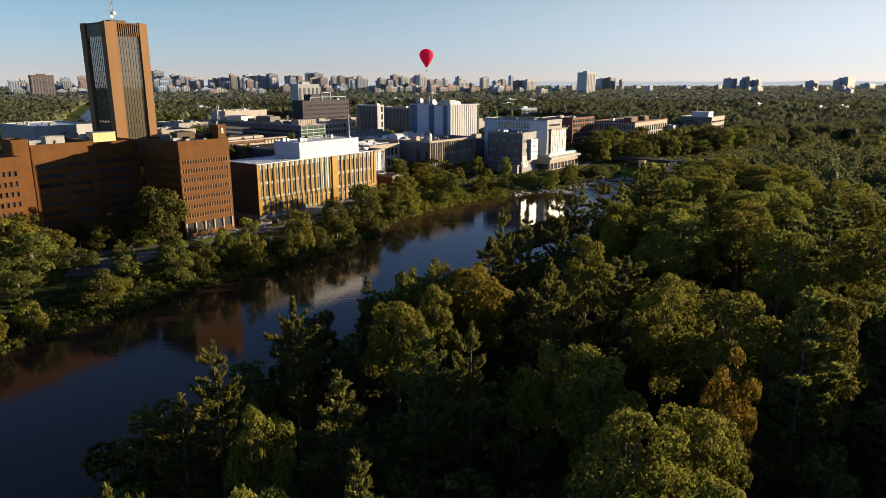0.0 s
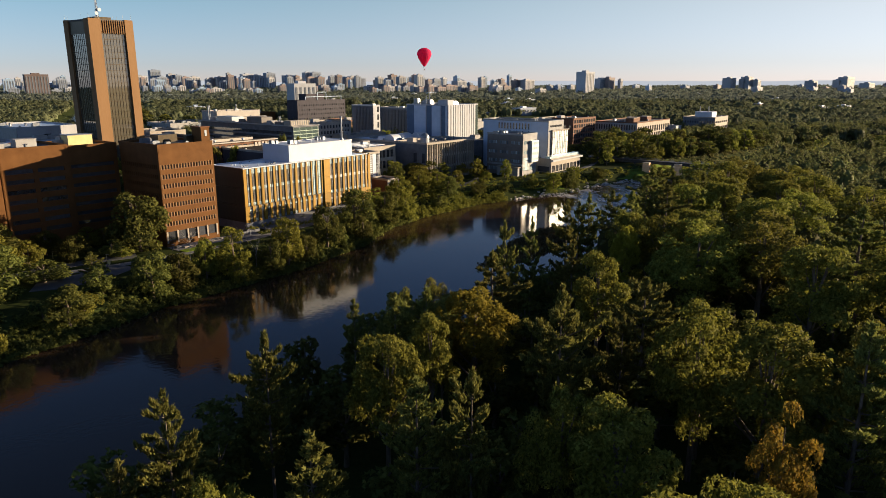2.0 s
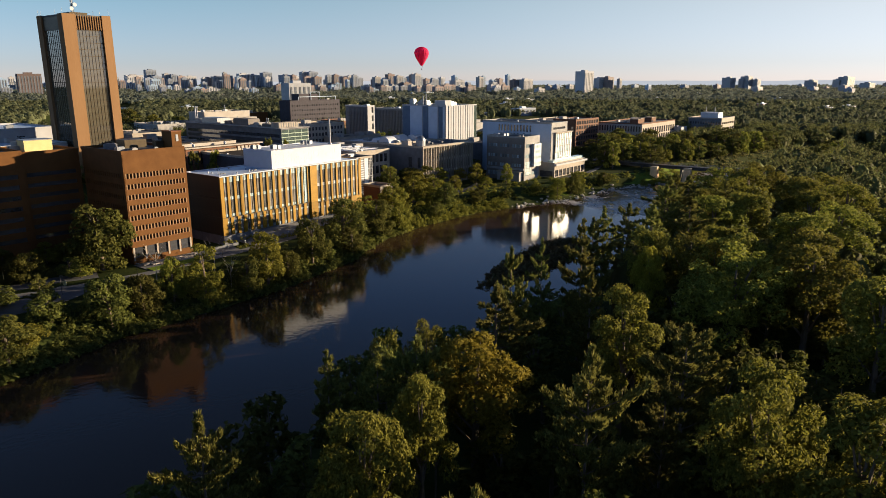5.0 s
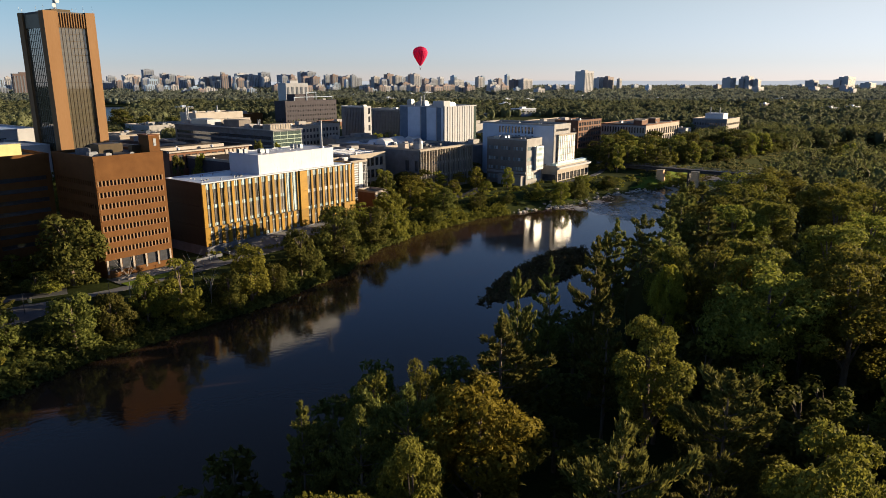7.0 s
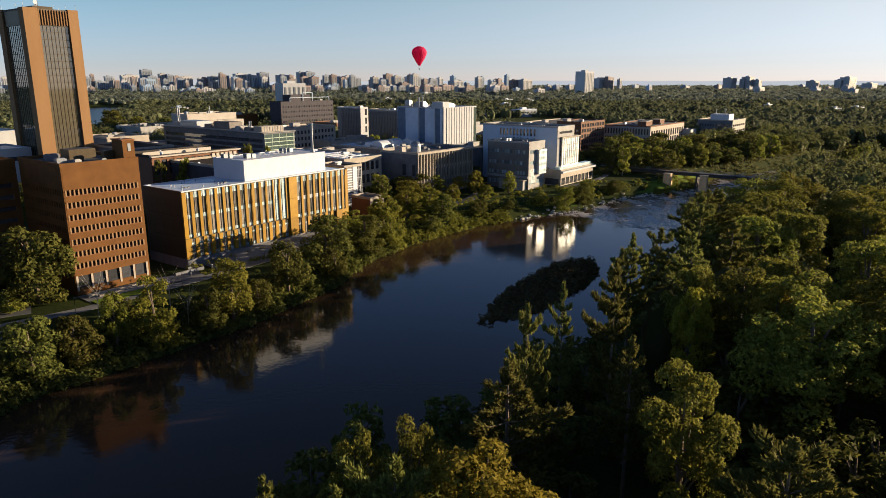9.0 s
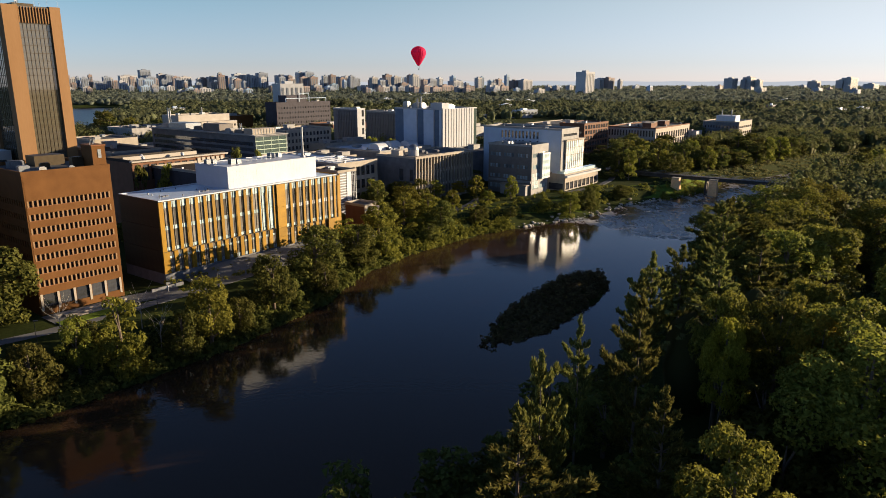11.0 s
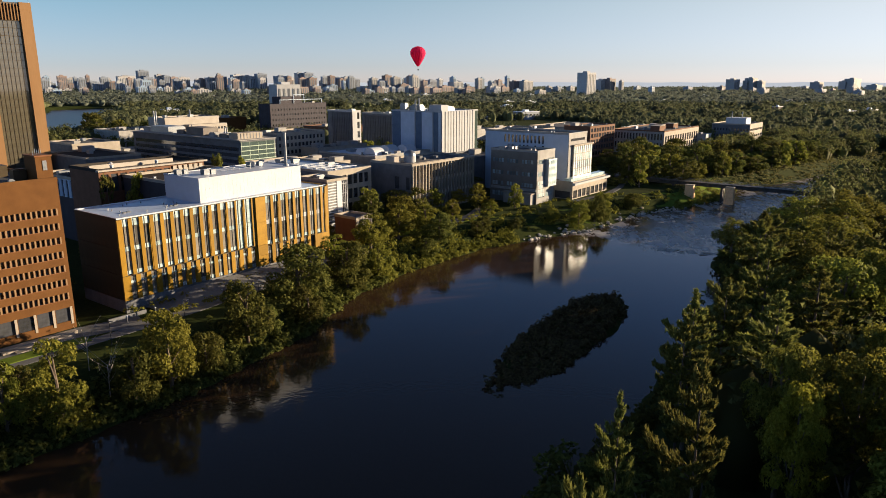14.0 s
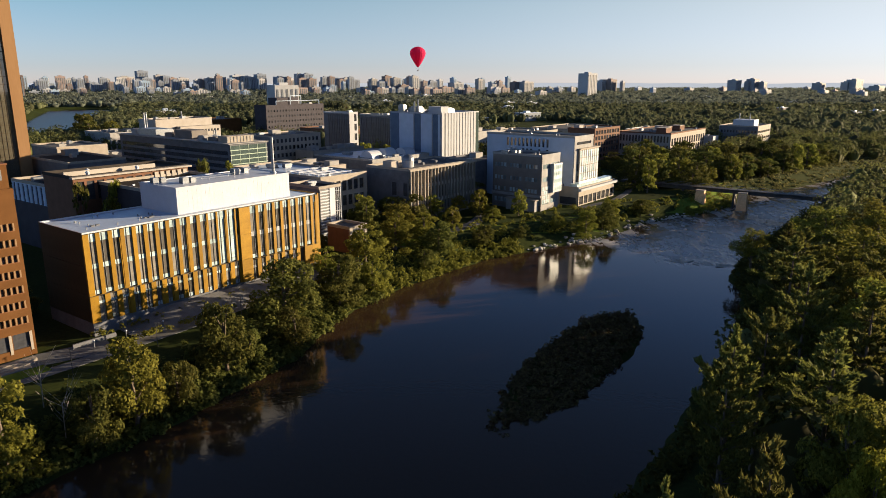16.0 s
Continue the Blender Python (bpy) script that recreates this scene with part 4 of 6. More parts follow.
block("tan concrete building with tall piers", 161.4, 598, 75, 39, 23.4, M_CONC_WARM, units=6, seed=20, coping=M_BROWN, right=grid(75, 14, (8, 14.2), 3.4, 5.2), left=grid(39, 16, (10, 16.6), 1.2, 4.4), left_wall=M_CONC)
for k, (u, v, w) in enumerate(((6, 6, 9), (22, 10, 7), (40, 8, 10))):
    px, py = campus(161.4, 598, u, v)
    th = thing("roof_house", pose(px, py, 22.6, 0, 0, TURN), "brown brick plant house on the flat roof", "roof plant")
    part("housing", boxes((0, w, 0, 7, 0, 3.6)), M_BROWN, th)
    part("coping", boxes((-0.2, w + 0.2, -0.2, 7.2, 3.6, 3.9)), M_CONC_WARM, th)
block("low white annexe beside the tan building", 212, 652, 14, 12, 17, M_WHITE_CONC, units=1, seed=22, right=grid(14, 4, (8, 12), 2, 2))
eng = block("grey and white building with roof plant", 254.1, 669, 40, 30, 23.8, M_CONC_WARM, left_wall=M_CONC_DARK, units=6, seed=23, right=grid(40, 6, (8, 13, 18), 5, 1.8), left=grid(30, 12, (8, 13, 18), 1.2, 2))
part("plant_room", boxes((2, 16, 4, 20, 23.0, 28.5)), M_WHITE, eng)
for v in (8, 16):
    bm = bmesh.new()
    tube(bm, (4, v, 28.5), (4, v, 33.5), 0.5, 0.45, 8)
    part("flue", bm, M_METAL, eng)

# rows behind the gold hall
wl2 = block("low white and grey louvred building behind the hall", -38.0, 338, 9.6, 15, 25.3, M_CONC_DARK, left_wall=M_CONC_DARK, units=2, seed=24, roof_mat=M_ROOF_BROWN, coping=M_CONC_WARM)
part("white_wall", boxes((4.4, 6.6, -0.35, -0.02, 8, 24.4)), M_WHITE, wl2, "white metal wall panel")
part("louvre_backing", boxes((0.2, 4.38, -0.1, -0.02, 8, 24.2)), M_FRAME, wl2)
for k in range(16):
    piece("slat", shared_box("slat", 4.1, 0.22, 0.34, M_WHITE), wl2, 0.25, -0.32, 8.4 + 1.0 * k)
part("stair_glass", boxes((6.65, 9.4, -0.12, -0.02, 8, 24.2)), M_PANE, wl2)
for k in range(4):
    piece("mullion", shared_box("mullion", 0.14, 0.14, 16.0, M_WHITE), wl2, 6.75 + 0.84 * k, -0.26, 8.1)
for k in range(5):
    piece("transom", shared_box("transom", 2.7, 0.12, 0.14, M_WHITE), wl2, 6.68, -0.24, 9.5 + 3.4 * k)
# the sunlit brick front is coloured pale; the side keeps its brown
small = block("small brick pavilion, its lit end wall coloured paler", -26.7, 325.5, 7.5, 10, 14.6, M_CONC_WARM, left_wall=M_BROWN, units=0, right=[(5.0, 6.4, 5.8, 8.2)])
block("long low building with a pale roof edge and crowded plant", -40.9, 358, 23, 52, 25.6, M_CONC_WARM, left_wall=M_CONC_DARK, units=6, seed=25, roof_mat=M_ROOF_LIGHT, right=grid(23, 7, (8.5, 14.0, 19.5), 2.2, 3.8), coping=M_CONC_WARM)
for k in range(4):
    px, py = campus(-40.9, 358, 2.5, 4 + 5.2 * k)
    rk = thing("roof_rack", pose(px, py, 24.8, 0, 0, TURN), "white steel rack of panels on the flat roof", "roof plant", "roof racks")
    part("panel", boxes((0, 17, 0.2, 2.0, 0.9, 1.0)), M_ROOF_LIGHT, rk)
    part("rail", boxes((0, 17, 0.1, 0.2, 0.85, 1.1), (0, 17, 2.0, 2.1, 0.85, 1.1)), M_WHITE, rk)
    for i in range(6):
        piece("leg", shared_box("leg", 0.12, 0.12, 0.9, M_METAL), rk, 0.4 + 3.2 * i, 0.3, 0.0)
        piece("leg", shared_box("leg", 0.12, 0.12, 0.9, M_METAL), rk, 0.4 + 3.2 * i, 1.8, 0.0)
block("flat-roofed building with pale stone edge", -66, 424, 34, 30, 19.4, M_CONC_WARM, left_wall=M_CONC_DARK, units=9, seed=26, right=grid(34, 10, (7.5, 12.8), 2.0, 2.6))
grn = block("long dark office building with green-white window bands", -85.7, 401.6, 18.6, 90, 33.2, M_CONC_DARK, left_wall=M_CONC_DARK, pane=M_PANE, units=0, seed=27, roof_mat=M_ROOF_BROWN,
            left=[(1.5, 88.5, 9.2 + 2.75 * k, 10.9 + 2.75 * k) for k in range(8)])
part("curtain_glass", boxes((0.3, 18.3, -0.10, -0.01, 8.8, 32.5)), M_PANE_GREEN, grn, "dark green curtain wall")
for k in range(12):
    part("floor_band", boxes((-0.15, 18.8, -0.22, -0.01, 9.0 + 1.95 * k, 9.34 + 1.95 * k)), M_BAND_GREEN, grn)
for k in range(5):
    part("corner_post", boxes((0.2 + 4.45 * k, 0.35 + 4.45 * k, -0.18, 0.0, 8.6, 32.6)), M_BAND_GREEN, grn)
part("roof_overhang", boxes((-1.2, 19.2, -0.9, 90.5, 33.2, 33.5)), M_CONC, grn, "thin pale roof overhang")
part("louvred_plant", boxes((0.8, 14.5, 3, 9, 33.5, 36.2)), M_CONC_WARM, grn)
for k in range(9):
    part("louvre_post", boxes((0.9 + 1.65 * k, 1.25 + 1.65 * k, 2.86, 3.0, 33.7, 36.0)), M_FRAME, grn)
for u, v, w, d, h in ((3, 14, 4, 6, 1.4), (8, 13, 3, 4, 1.1), (2, 22, 5, 4, 1.8), (9, 24, 4, 5, 1.2), (3, 32, 8, 14, 3.4), (4, 50, 6, 6, 1.6), (2, 60, 9, 16, 2.8), (12, 40, 4, 6, 1.8), (4, 80, 8, 6, 1.9)):
    part("rooftop_unit", boxes((u, u + w, v, v + d, 33.5, 33.5 + h), (u + 0.3, u + w - 0.3, v + 0.3, v + d - 0.3, 33.5 + h, 33.8 + h)), r.choice((M_CONC, M_SLATE, M_METAL)), grn)
for v in (18, 19.4, 46):
    bm = bmesh.new()
    tube(bm, (6, v, 33.5), (6, v, 38.0), 0.3, 0.26, 8)
    part("flue", bm, M_METAL, grn)
# two flat dark roofs with pale edges round a planted court
hx, hy = -81.6 - 37 * 0.5948, 341.6 - 37 * 0.8039
b1 = block("flat-roofed brown building with a long pale fascia", hx, hy, 37, 18, 32.2, M_BROWN, left_wall=M_BROWN, units=0, roof_mat=M_ROOF_BROWN, coping=M_ROOF_BROWN, turn=G_TURN,
           right=[(1.0 + 3.0 * k, 3.2 + 3.0 * k, 25.0, 30.4) for k in range(8)])
for k in range(6):
    part("wall_panel", boxes((25.2 + 2.0 * k, 26.5 + 2.0 * k, -0.4, -0.01, 24.0, 30.9)), M_CREAM, b1)
part("fascia", boxes((-0.8, 37.8, -1.6, -0.05, 31.5, 32.0)), M_CREAM, b1, "pale overhanging roof edge")
part("skylight_strip", boxes((1, 30, 7.0, 7.4, 31.4, 32.7)), M_CREAM, b1)
for u, v in ((6, 3), (9, 9), (22, 4)):
    part("roof_cowl", lathe([(0.5, 31.4), (0.5, 32.4), (0.75, 32.5), (0.2, 33.0)], 10), M_WHITE, b1).matrix_local = pose(u, v, 0)
# the darker side wall stands in for ivy and the shade on it
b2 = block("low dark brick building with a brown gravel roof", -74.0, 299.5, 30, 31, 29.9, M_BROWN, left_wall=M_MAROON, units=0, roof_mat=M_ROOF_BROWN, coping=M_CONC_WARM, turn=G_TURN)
for u, v in ((6, 6), (10, 13), (4, 20), (14, 8)):
    piece("roof_vent", shared_box("roof_vent", 0.7, 0.5, 0.5, M_WHITE), b2, u, v, 29.1)
wing = block("low wing with tall narrow windows in a pale wall", -113.0, 322.0, 10, 34, 27.5, M_CONC, left_wall=M_CONC_COOL, units=1, seed=31, roof_mat=M_ROOF_BROWN, coping=M_CONC_WARM, turn=G_TURN,
      left=[(1.0 + 3.2 * k, 2.2 + 3.2 * k, 20.0, 26.3) for k in range(10)])
# a dark panel in place of the ivy below the pale wall
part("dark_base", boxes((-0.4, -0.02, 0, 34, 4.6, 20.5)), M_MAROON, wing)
block("low flat pavilion with a pale canopy edge", -150, 395, 24, 40, 26.5, M_CONC_DARK, units=2, seed=30, roof_mat=M_ROOF_BROWN, coping=M_CONC_WARM)
block("flat grey campus building", -150, 470, 46, 60, 19.5, M_CONC, left_wall=M_CONC_DARK, units=8, seed=32, right=grid(46, 12, (8.5, 13), 2, 2))
block("flat grey pavilion roofs near the tower", -196, 470, 26, 30, 25.5, M_CONC_WARM, left_wall=M_CONC_DARK, units=3, seed=33)
arena = block("cream-walled hall with a stepped flat roof", -176.6, 548.5, 40, 20, 35.0, M_CREAM, left_wall=M_CONC, units=3, seed=35, roof_mat=M_ROOF_BROWN)
part("lower_hall", boxes((14, 43, -5, -0.02, 5, 30.2)), M_CREAM, arena)
part("annexe", boxes((-8, 13.9, -7, 12, 5, 28.2)), M_CONC_WARM, arena)
part("annexe_roof", boxes((-8.6, 14, -7.6, 12, 28.2, 28.6)), M_CONC, arena)
for k in range(12):
    piece("window", shared_box("window", 1.3, 0.08, 1.5, M_PANE), arena, 15 + 2.3 * k, -5.05, 26.5)
for u, v in ((-6, 2), (-4, 3), (22, 6)):
    bm = bmesh.new()
    tube(bm, (u, v, 28), (u, v, 39.5), 0.5, 0.45, 8)
    part("flue", bm, M_METAL, arena)
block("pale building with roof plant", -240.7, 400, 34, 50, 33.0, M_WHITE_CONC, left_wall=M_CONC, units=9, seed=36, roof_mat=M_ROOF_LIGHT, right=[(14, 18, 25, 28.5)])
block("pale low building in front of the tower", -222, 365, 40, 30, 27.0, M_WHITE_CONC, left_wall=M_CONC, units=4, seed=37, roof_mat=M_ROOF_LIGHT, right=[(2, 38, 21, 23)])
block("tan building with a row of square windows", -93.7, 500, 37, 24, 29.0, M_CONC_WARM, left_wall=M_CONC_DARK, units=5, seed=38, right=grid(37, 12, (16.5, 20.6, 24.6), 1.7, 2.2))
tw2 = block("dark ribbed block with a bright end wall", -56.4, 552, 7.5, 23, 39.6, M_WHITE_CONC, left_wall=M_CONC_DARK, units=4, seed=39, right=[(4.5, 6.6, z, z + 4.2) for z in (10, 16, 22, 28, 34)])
for i in range(12):
    piece("fin", shared_box("fin", 0.5, 0.6, 30, M_CONC_DARK), tw2, -0.5, 0.6 + 1.6 * i, 8)
tw3 = block("dark ribbed block with a bright end wall", -30, 590, 12, 34, 36.0, M_CONC, left_wall=M_CONC_DARK, units=6, seed=40)
for i in range(20):
    piece("fin", shared_box("fin", 0.5, 0.6, 26, M_CONC_DARK), tw3, -0.5, 0.8 + 1.65 * i, 8)
res = block("dark brick residence with stepped roof frames", -150, 716, 66, 16, 38.0, M_MAROON, left_wall=M_MAROON, units=6, seed=41, right=grid(66, 20, (14, 18.5, 23, 27.5, 32), 1.4, 1.8))
part("upper_storey", boxes((14, 38, 2, 14, 37.4, 44)), M_MAROON, res)
part("roof_frame", boxes((12, 62, 1, 1.5, 41, 41.5), (12, 12.5, 1, 1.5, 37.5, 41), (28, 28.5, 1, 1.5, 37.5, 46), (40, 40.5, 1, 1.5, 37.5, 46), (28, 40.5, 1, 1.5, 45.5, 46), (61.5, 62, 1, 1.5, 37.5, 41)), M_CONC_COOL, res)
block("low tan building with roof plant", -70, 500, 40, 15, 20.6, M_CONC_WARM, units=7, seed=42, coping=M_CONC_WARM)
block("low building with arched roof lights", -34, 470, 46, 44, 19.2, M_CONC, left_wall=M_CONC_DARK, units=8, seed=43, roof_mat=M_ROOF_LIGHT)
block("dark low link building", 6, 424, 44, 22, 22.0, M_CONC_DARK, units=6, seed=44)
for u, v in ((8, 12), (24, 16), (33, 10)):
    px, py = campus(-34, 470, u, v)
    vt = thing("vaulted_roof_light", pose(px, py, 18.3, 0, 0, TURN), "white arched roof light on the flat roof", "roof light")
    bm = bmesh.new()
    n = 9
    rings = [[bm.verts.new((x0, 4.5 * math.cos(math.pi * i / n), 4.0 * math.sin(math.pi * i / n))) for i in range(n + 1)] for x0 in (0, 8)]
    for i in range(n):
        bm.faces.new((rings[0][i], rings[1][i], rings[1][i + 1], rings[0][i + 1]))
    bm.faces.new(rings[0])
    bm.faces.new(rings[1][::-1])
    part("vault", bm, M_WHITE, vt)
    part("hoop", boxes((-0.2, 0.1, -4.8, 4.8, 0, 0.5)), M_METAL, vt)
for i, (x, y, R, L, top, m) in enumerate(((60, 640, 60, 40, 20, M_CONC_WARM), (20, 620, 40, 50, 22, M_CONC), (110, 690, 70, 40, 20, M_CONC_WARM), (190, 720, 50, 30, 17, M_WHITE_CONC),
                                         (-250, 640, 50, 40, 20, M_CONC), (-90, 660, 60, 30, 22, M_BROWN), (-320, 520, 40, 50, 18, M_CONC_WARM), (-215, 690, 60, 30, 26, M_BRICK))):
    block("low flat-roofed campus building", x, y, R, L, top, m, units=7, seed=50 + i, right=grid(R, int(R / 4), (8, 12.5), 2, 1.8))

# ---- bridge ----
bridge = thing("rail_bridge", pose(128, 448, 0, 0, 0, -36.0), "dark steel deck bridge with a railing over the river", "bridge")
part("girder", boxes((-40, 95, -0.9, -0.6, 7.0, 8.5), (-40, 95, 2.6, 2.9, 7.0, 8.5)), M_STEEL_DARK, bridge)
part("deck", boxes((-40, 95, -1.6, 3.6, 8.5, 8.9)), M_STEEL_DARK, bridge)
for i in range(45):
    piece("rail_post", shared_box("rail_post", 0.12, 0.12, 1.1, M_STEEL_DARK), bridge, -39.5 + 3.0 * i, -1.55, 8.9)
    piece("cross_beam", shared_box("cross_beam", 0.3, 3.2, 0.8, M_STEEL_DARK), bridge, -39.5 + 3.0 * i, -0.6, 7.4)
part("railing", boxes((-40, 95, -1.56, -1.46, 9.95, 10.05), (-40, 95, -1.56, -1.46, 9.4, 9.48), (-40, 95, 3.4, 3.5, 9.95, 10.05)), M_METAL, bridge)
for x0 in (-8, 16, 70):
    part("bent", boxes((x0 - 0.5, x0 + 0.5, -0.9, 0.1, -2.5, 7.0), (x0 - 0.5, x0 + 0.5, 1.9, 2.9, -2.5, 7.0), (x0 - 0.4, x0 + 0.4, 0.1, 1.9, 5.6, 6.4)), M_STEEL_DARK, bridge)
for px, py, z0, z1 in ((124.5, 437.5, 1.0, 8.6), (142.2, 432.0, -2.5, 8.2)):
    pier = thing("stone_pier", pose(px, py, 0, 0, 0, -36.0), "weathered sandstone pier of an old bridge", "pier", "old bridge piers")
    n = 7
    for k in range(n):
        s_ = 0.5 * (n - 1 - k) / n
        h = (z1 - z0) / n
        part("course", boxes((-1.9 - s_, 1.9 + s_, -1.4 - s_, 1.4 + s_, z0 + h * k, z0 + h * (k + 1) - 0.04)), M_PIER, pier)
    part("cap", boxes((-2.05, 2.05, -1.55, 1.55, z1 - 0.04, z1 + 0.3)), M_CONC_WARM, pier)

# ---- balloon ----
balloon = thing("hot_air_balloon", pose(*BALLOON), "crimson hot air balloon with a small wicker basket", "balloon")
prof = [(0.06, 1.0), (0.30, 0.965), (0.62, 0.86), (0.86, 0.70), (0.98, 0.50), (1.0, 0.36), (0.95, 0.18), (0.80, -0.10), (0.55, -0.42), (0.30, -0.72), (0.17, -0.86)]
BR = 13.2
bm = bmesh.new()
gores = 24
rings = []
for q, h in prof[::-1]:
    ring = []
    for i in range(gores * 2):
        a = 6.2832 * i / (gores * 2)
        k = BR * q * (1.0 if i % 2 else 0.975)
        ring.append(bm.verts.new((k * math.cos(a), k * math.sin(a), BR * 1.30 * h + BR * 1.12)))
    rings.append(ring)
for a, b in zip(rings, rings[1:]):
    for i in range(gores * 2):
        j = (i + 1) % (gores * 2)
        bm.faces.new((a[i], a[j], b[j], b[i]))
bm.faces.new(rings[-1])
part("envelope", bm, M_RED, balloon)
part("skirt", lathe([(BR * 0.15, -0.9), (BR * 0.17, 0.0)], 16), M_RED, balloon)
basket = part("basket", boxes((-1.0, 1.0, -0.8, 0.8, -7.4, -5.8)), M_WICKER, balloon)
part("rim", boxes((-1.06, 1.06, -0.86, 0.86, -5.8, -5.6)), M_BARK, basket)
for sx in (-0.7, 0.7):
    for sy in (-0.55, 0.55):
        bm = bmesh.new()
        tube(bm, (sx * 1.35, sy * 1.35, -5.7), (sx * 2.4, sy * 2.6, -0.8), 0.04, 0.04, 4)
        part("rope", bm, M_STEEL_DARK, balloon)

# ---- skyline ----
def skyline(bearing, wide, top, deep, mat, dist):
    """A far tower: bearing as x over y, its width and its top above the ground, at that distance."""
    x, y = bearing * dist, dist
    ob = thing("high_rise", pose(x, y, 5.5, 0, 0, 38), "far high-rise block on the skyline", "building", "skyline towers")
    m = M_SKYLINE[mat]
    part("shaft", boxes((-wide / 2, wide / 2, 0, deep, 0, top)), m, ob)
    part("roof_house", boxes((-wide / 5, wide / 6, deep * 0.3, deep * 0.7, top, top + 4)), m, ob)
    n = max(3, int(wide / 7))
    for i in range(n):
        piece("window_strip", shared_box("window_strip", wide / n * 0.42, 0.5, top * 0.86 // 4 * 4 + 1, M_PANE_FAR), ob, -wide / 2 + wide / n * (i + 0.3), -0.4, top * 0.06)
    return ob


SKY_WEST = [(-0.4362, 82, 69, 0, 3600), (-0.4121, 50, 95, 3, 3500), (-0.3891, 36, 76, 0, 3500), (-0.3792, 33, 71, 3, 3500), (-0.3567, 55, 63, 0, 3600), (-0.3313, 43, 57, 1, 3600),
            (-0.3184, 49, 63, 0, 3600), (-0.3001, 49, 57, 1, 3600), (-0.2804, 59, 76, 2, 3500), (-0.2674, 33, 71, 0, 3500), (-0.2595, 39, 65, 2, 3500), (-0.2484, 48, 81, 3, 3500),
            (-0.2206, 59, 70, 3, 3500), (-0.2061, 46, 60, 0, 3600), (-0.1949, 36, 84, 2, 3500), (-0.1837, 48, 84, 3, 3500)]
SKY_MID = [(-0.1438, 48, 63, 3, 3800), (-0.1301, 48, 66, 0, 3800), (-0.1186, 39, 57, 3, 3800), (-0.0758, 46, 57, 0, 3600), (-0.0603, 61, 57, 3, 3600), (-0.0459, 37, 60, 2, 3600),
           (-0.0119, 43, 51, 3, 3400), (-0.1990, 86, 31, 1, 2300), (-0.5801, 62, 67, 4, 2100), (-0.6212, 31, 53, 5, 2300), (-0.3083, 18, 82, 0, 3600)]
SKY_EAST = [(0.0228, 49, 45, 2, 2900), (0.0527, 25, 59, 0, 3300), (0.1026, 29, 47, 1, 2900), (0.1189, 52, 49, 0, 2900), (0.2035, 42, 75, 2, 2270), (0.2221, 31, 54, 0, 3000),
            (0.2351, 38, 58, 1, 3000), (0.2488, 15, 50, 6, 3000), (0.4068, 44, 56, 6, 3128), (0.4222, 20, 51, 6, 3128), (0.4316, 38, 61, 6, 3128), (0.4438, 28, 48, 6, 3128),
            (0.5235, 40, 44, 6, 3128), (0.5582, 28, 48, 6, 3128), (0.5729, 74, 59, 6, 3128), (0.6034, 57, 34, 6, 3000)]
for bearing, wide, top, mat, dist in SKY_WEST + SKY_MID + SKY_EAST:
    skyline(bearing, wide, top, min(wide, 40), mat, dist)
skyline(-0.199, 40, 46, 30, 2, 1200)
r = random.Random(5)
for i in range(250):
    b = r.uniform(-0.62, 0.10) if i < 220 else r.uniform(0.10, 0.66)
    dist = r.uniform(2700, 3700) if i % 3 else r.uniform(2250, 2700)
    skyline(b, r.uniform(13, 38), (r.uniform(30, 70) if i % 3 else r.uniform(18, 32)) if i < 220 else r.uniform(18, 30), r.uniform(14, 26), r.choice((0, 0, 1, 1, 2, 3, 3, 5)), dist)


# ---- paths, lawn and bank ----
def draped(name, pts, width, material, label, lift=0.06, kind="structure"):
    """A strip laid on the ground along a line, with a kerb's thickness."""
    V, F = [], []
    P = [Vector((x, y, 0)) for x, y in pts]
    fine = []
    for a, b in zip(P, P[1:]):
        n = max(2, int((b - a).length / 2.5))
        fine += [a.lerp(b, i / n) for i in range(n)]
    fine.append(P[-1])
    for i, c in enumerate(fine):
        t = (fine[min(i + 1, len(fine) - 1)] - fine[max(i - 1, 0)]).normalized()
        s = Vector((t.y, -t.x, 0)) * width / 2
        for q in (c - s, c + s):
            z = ground_z(q.x, q.y) + lift
            V += [(q.x, q.y, z), (q.x, q.y, z - 0.5)]
        if i:
            k = 4 * (i - 1)
            F += [(k, k + 2, k + 6, k + 4), (k + 2, k + 3, k + 7, k + 6), (k + 1, k, k + 4, k + 5)]
    return tagged(new(name, mesh_of(name, V, F, material)), label, "path", kind=kind)


draped("pavement", [(-112, 196), (-96, 208), (-84, 219), (-74, 232), (-66, 243), (-57, 256), (-47, 272), (-36, 291), (-28, 303), (-22, 318)], 3.6, M_PAVE, "pale paved riverside path")
draped("pavement_plaza", [(-87.5, 226.5), (-75.5, 242), (-66, 249.5)], 7.0, M_PAVE, "pale paved plaza between the buildings", 0.12)
draped("road", [(-135, 180), (-118, 200), (-106, 213), (-96, 219)], 6.0, M_ASPHALT, "dark asphalt service road", 0.10)
draped("road_lot", [(-109, 187), (-103, 189), (-98, 196), (-95, 207)], 11.0, M_ASPHALT, "dark asphalt yard beside the river", 0.14)
draped("lawn", [(-83.5, 224), (-72.5, 238)], 3.6, M_LAWN, "mown lawn by the plaza", 0.18)
draped("lawn_bank", [(-14, 336), (4, 351), (22, 364), (44, 374), (62, 384)], 9.0, M_LAWN, "mown lawn along the river bank", 0.10)
draped("lawn_park", [(100, 422), (118, 430), (134, 444), (150, 470), (166, 490)], 11.0, M_LAWN, "bright lawn by the bridge", 0.10)
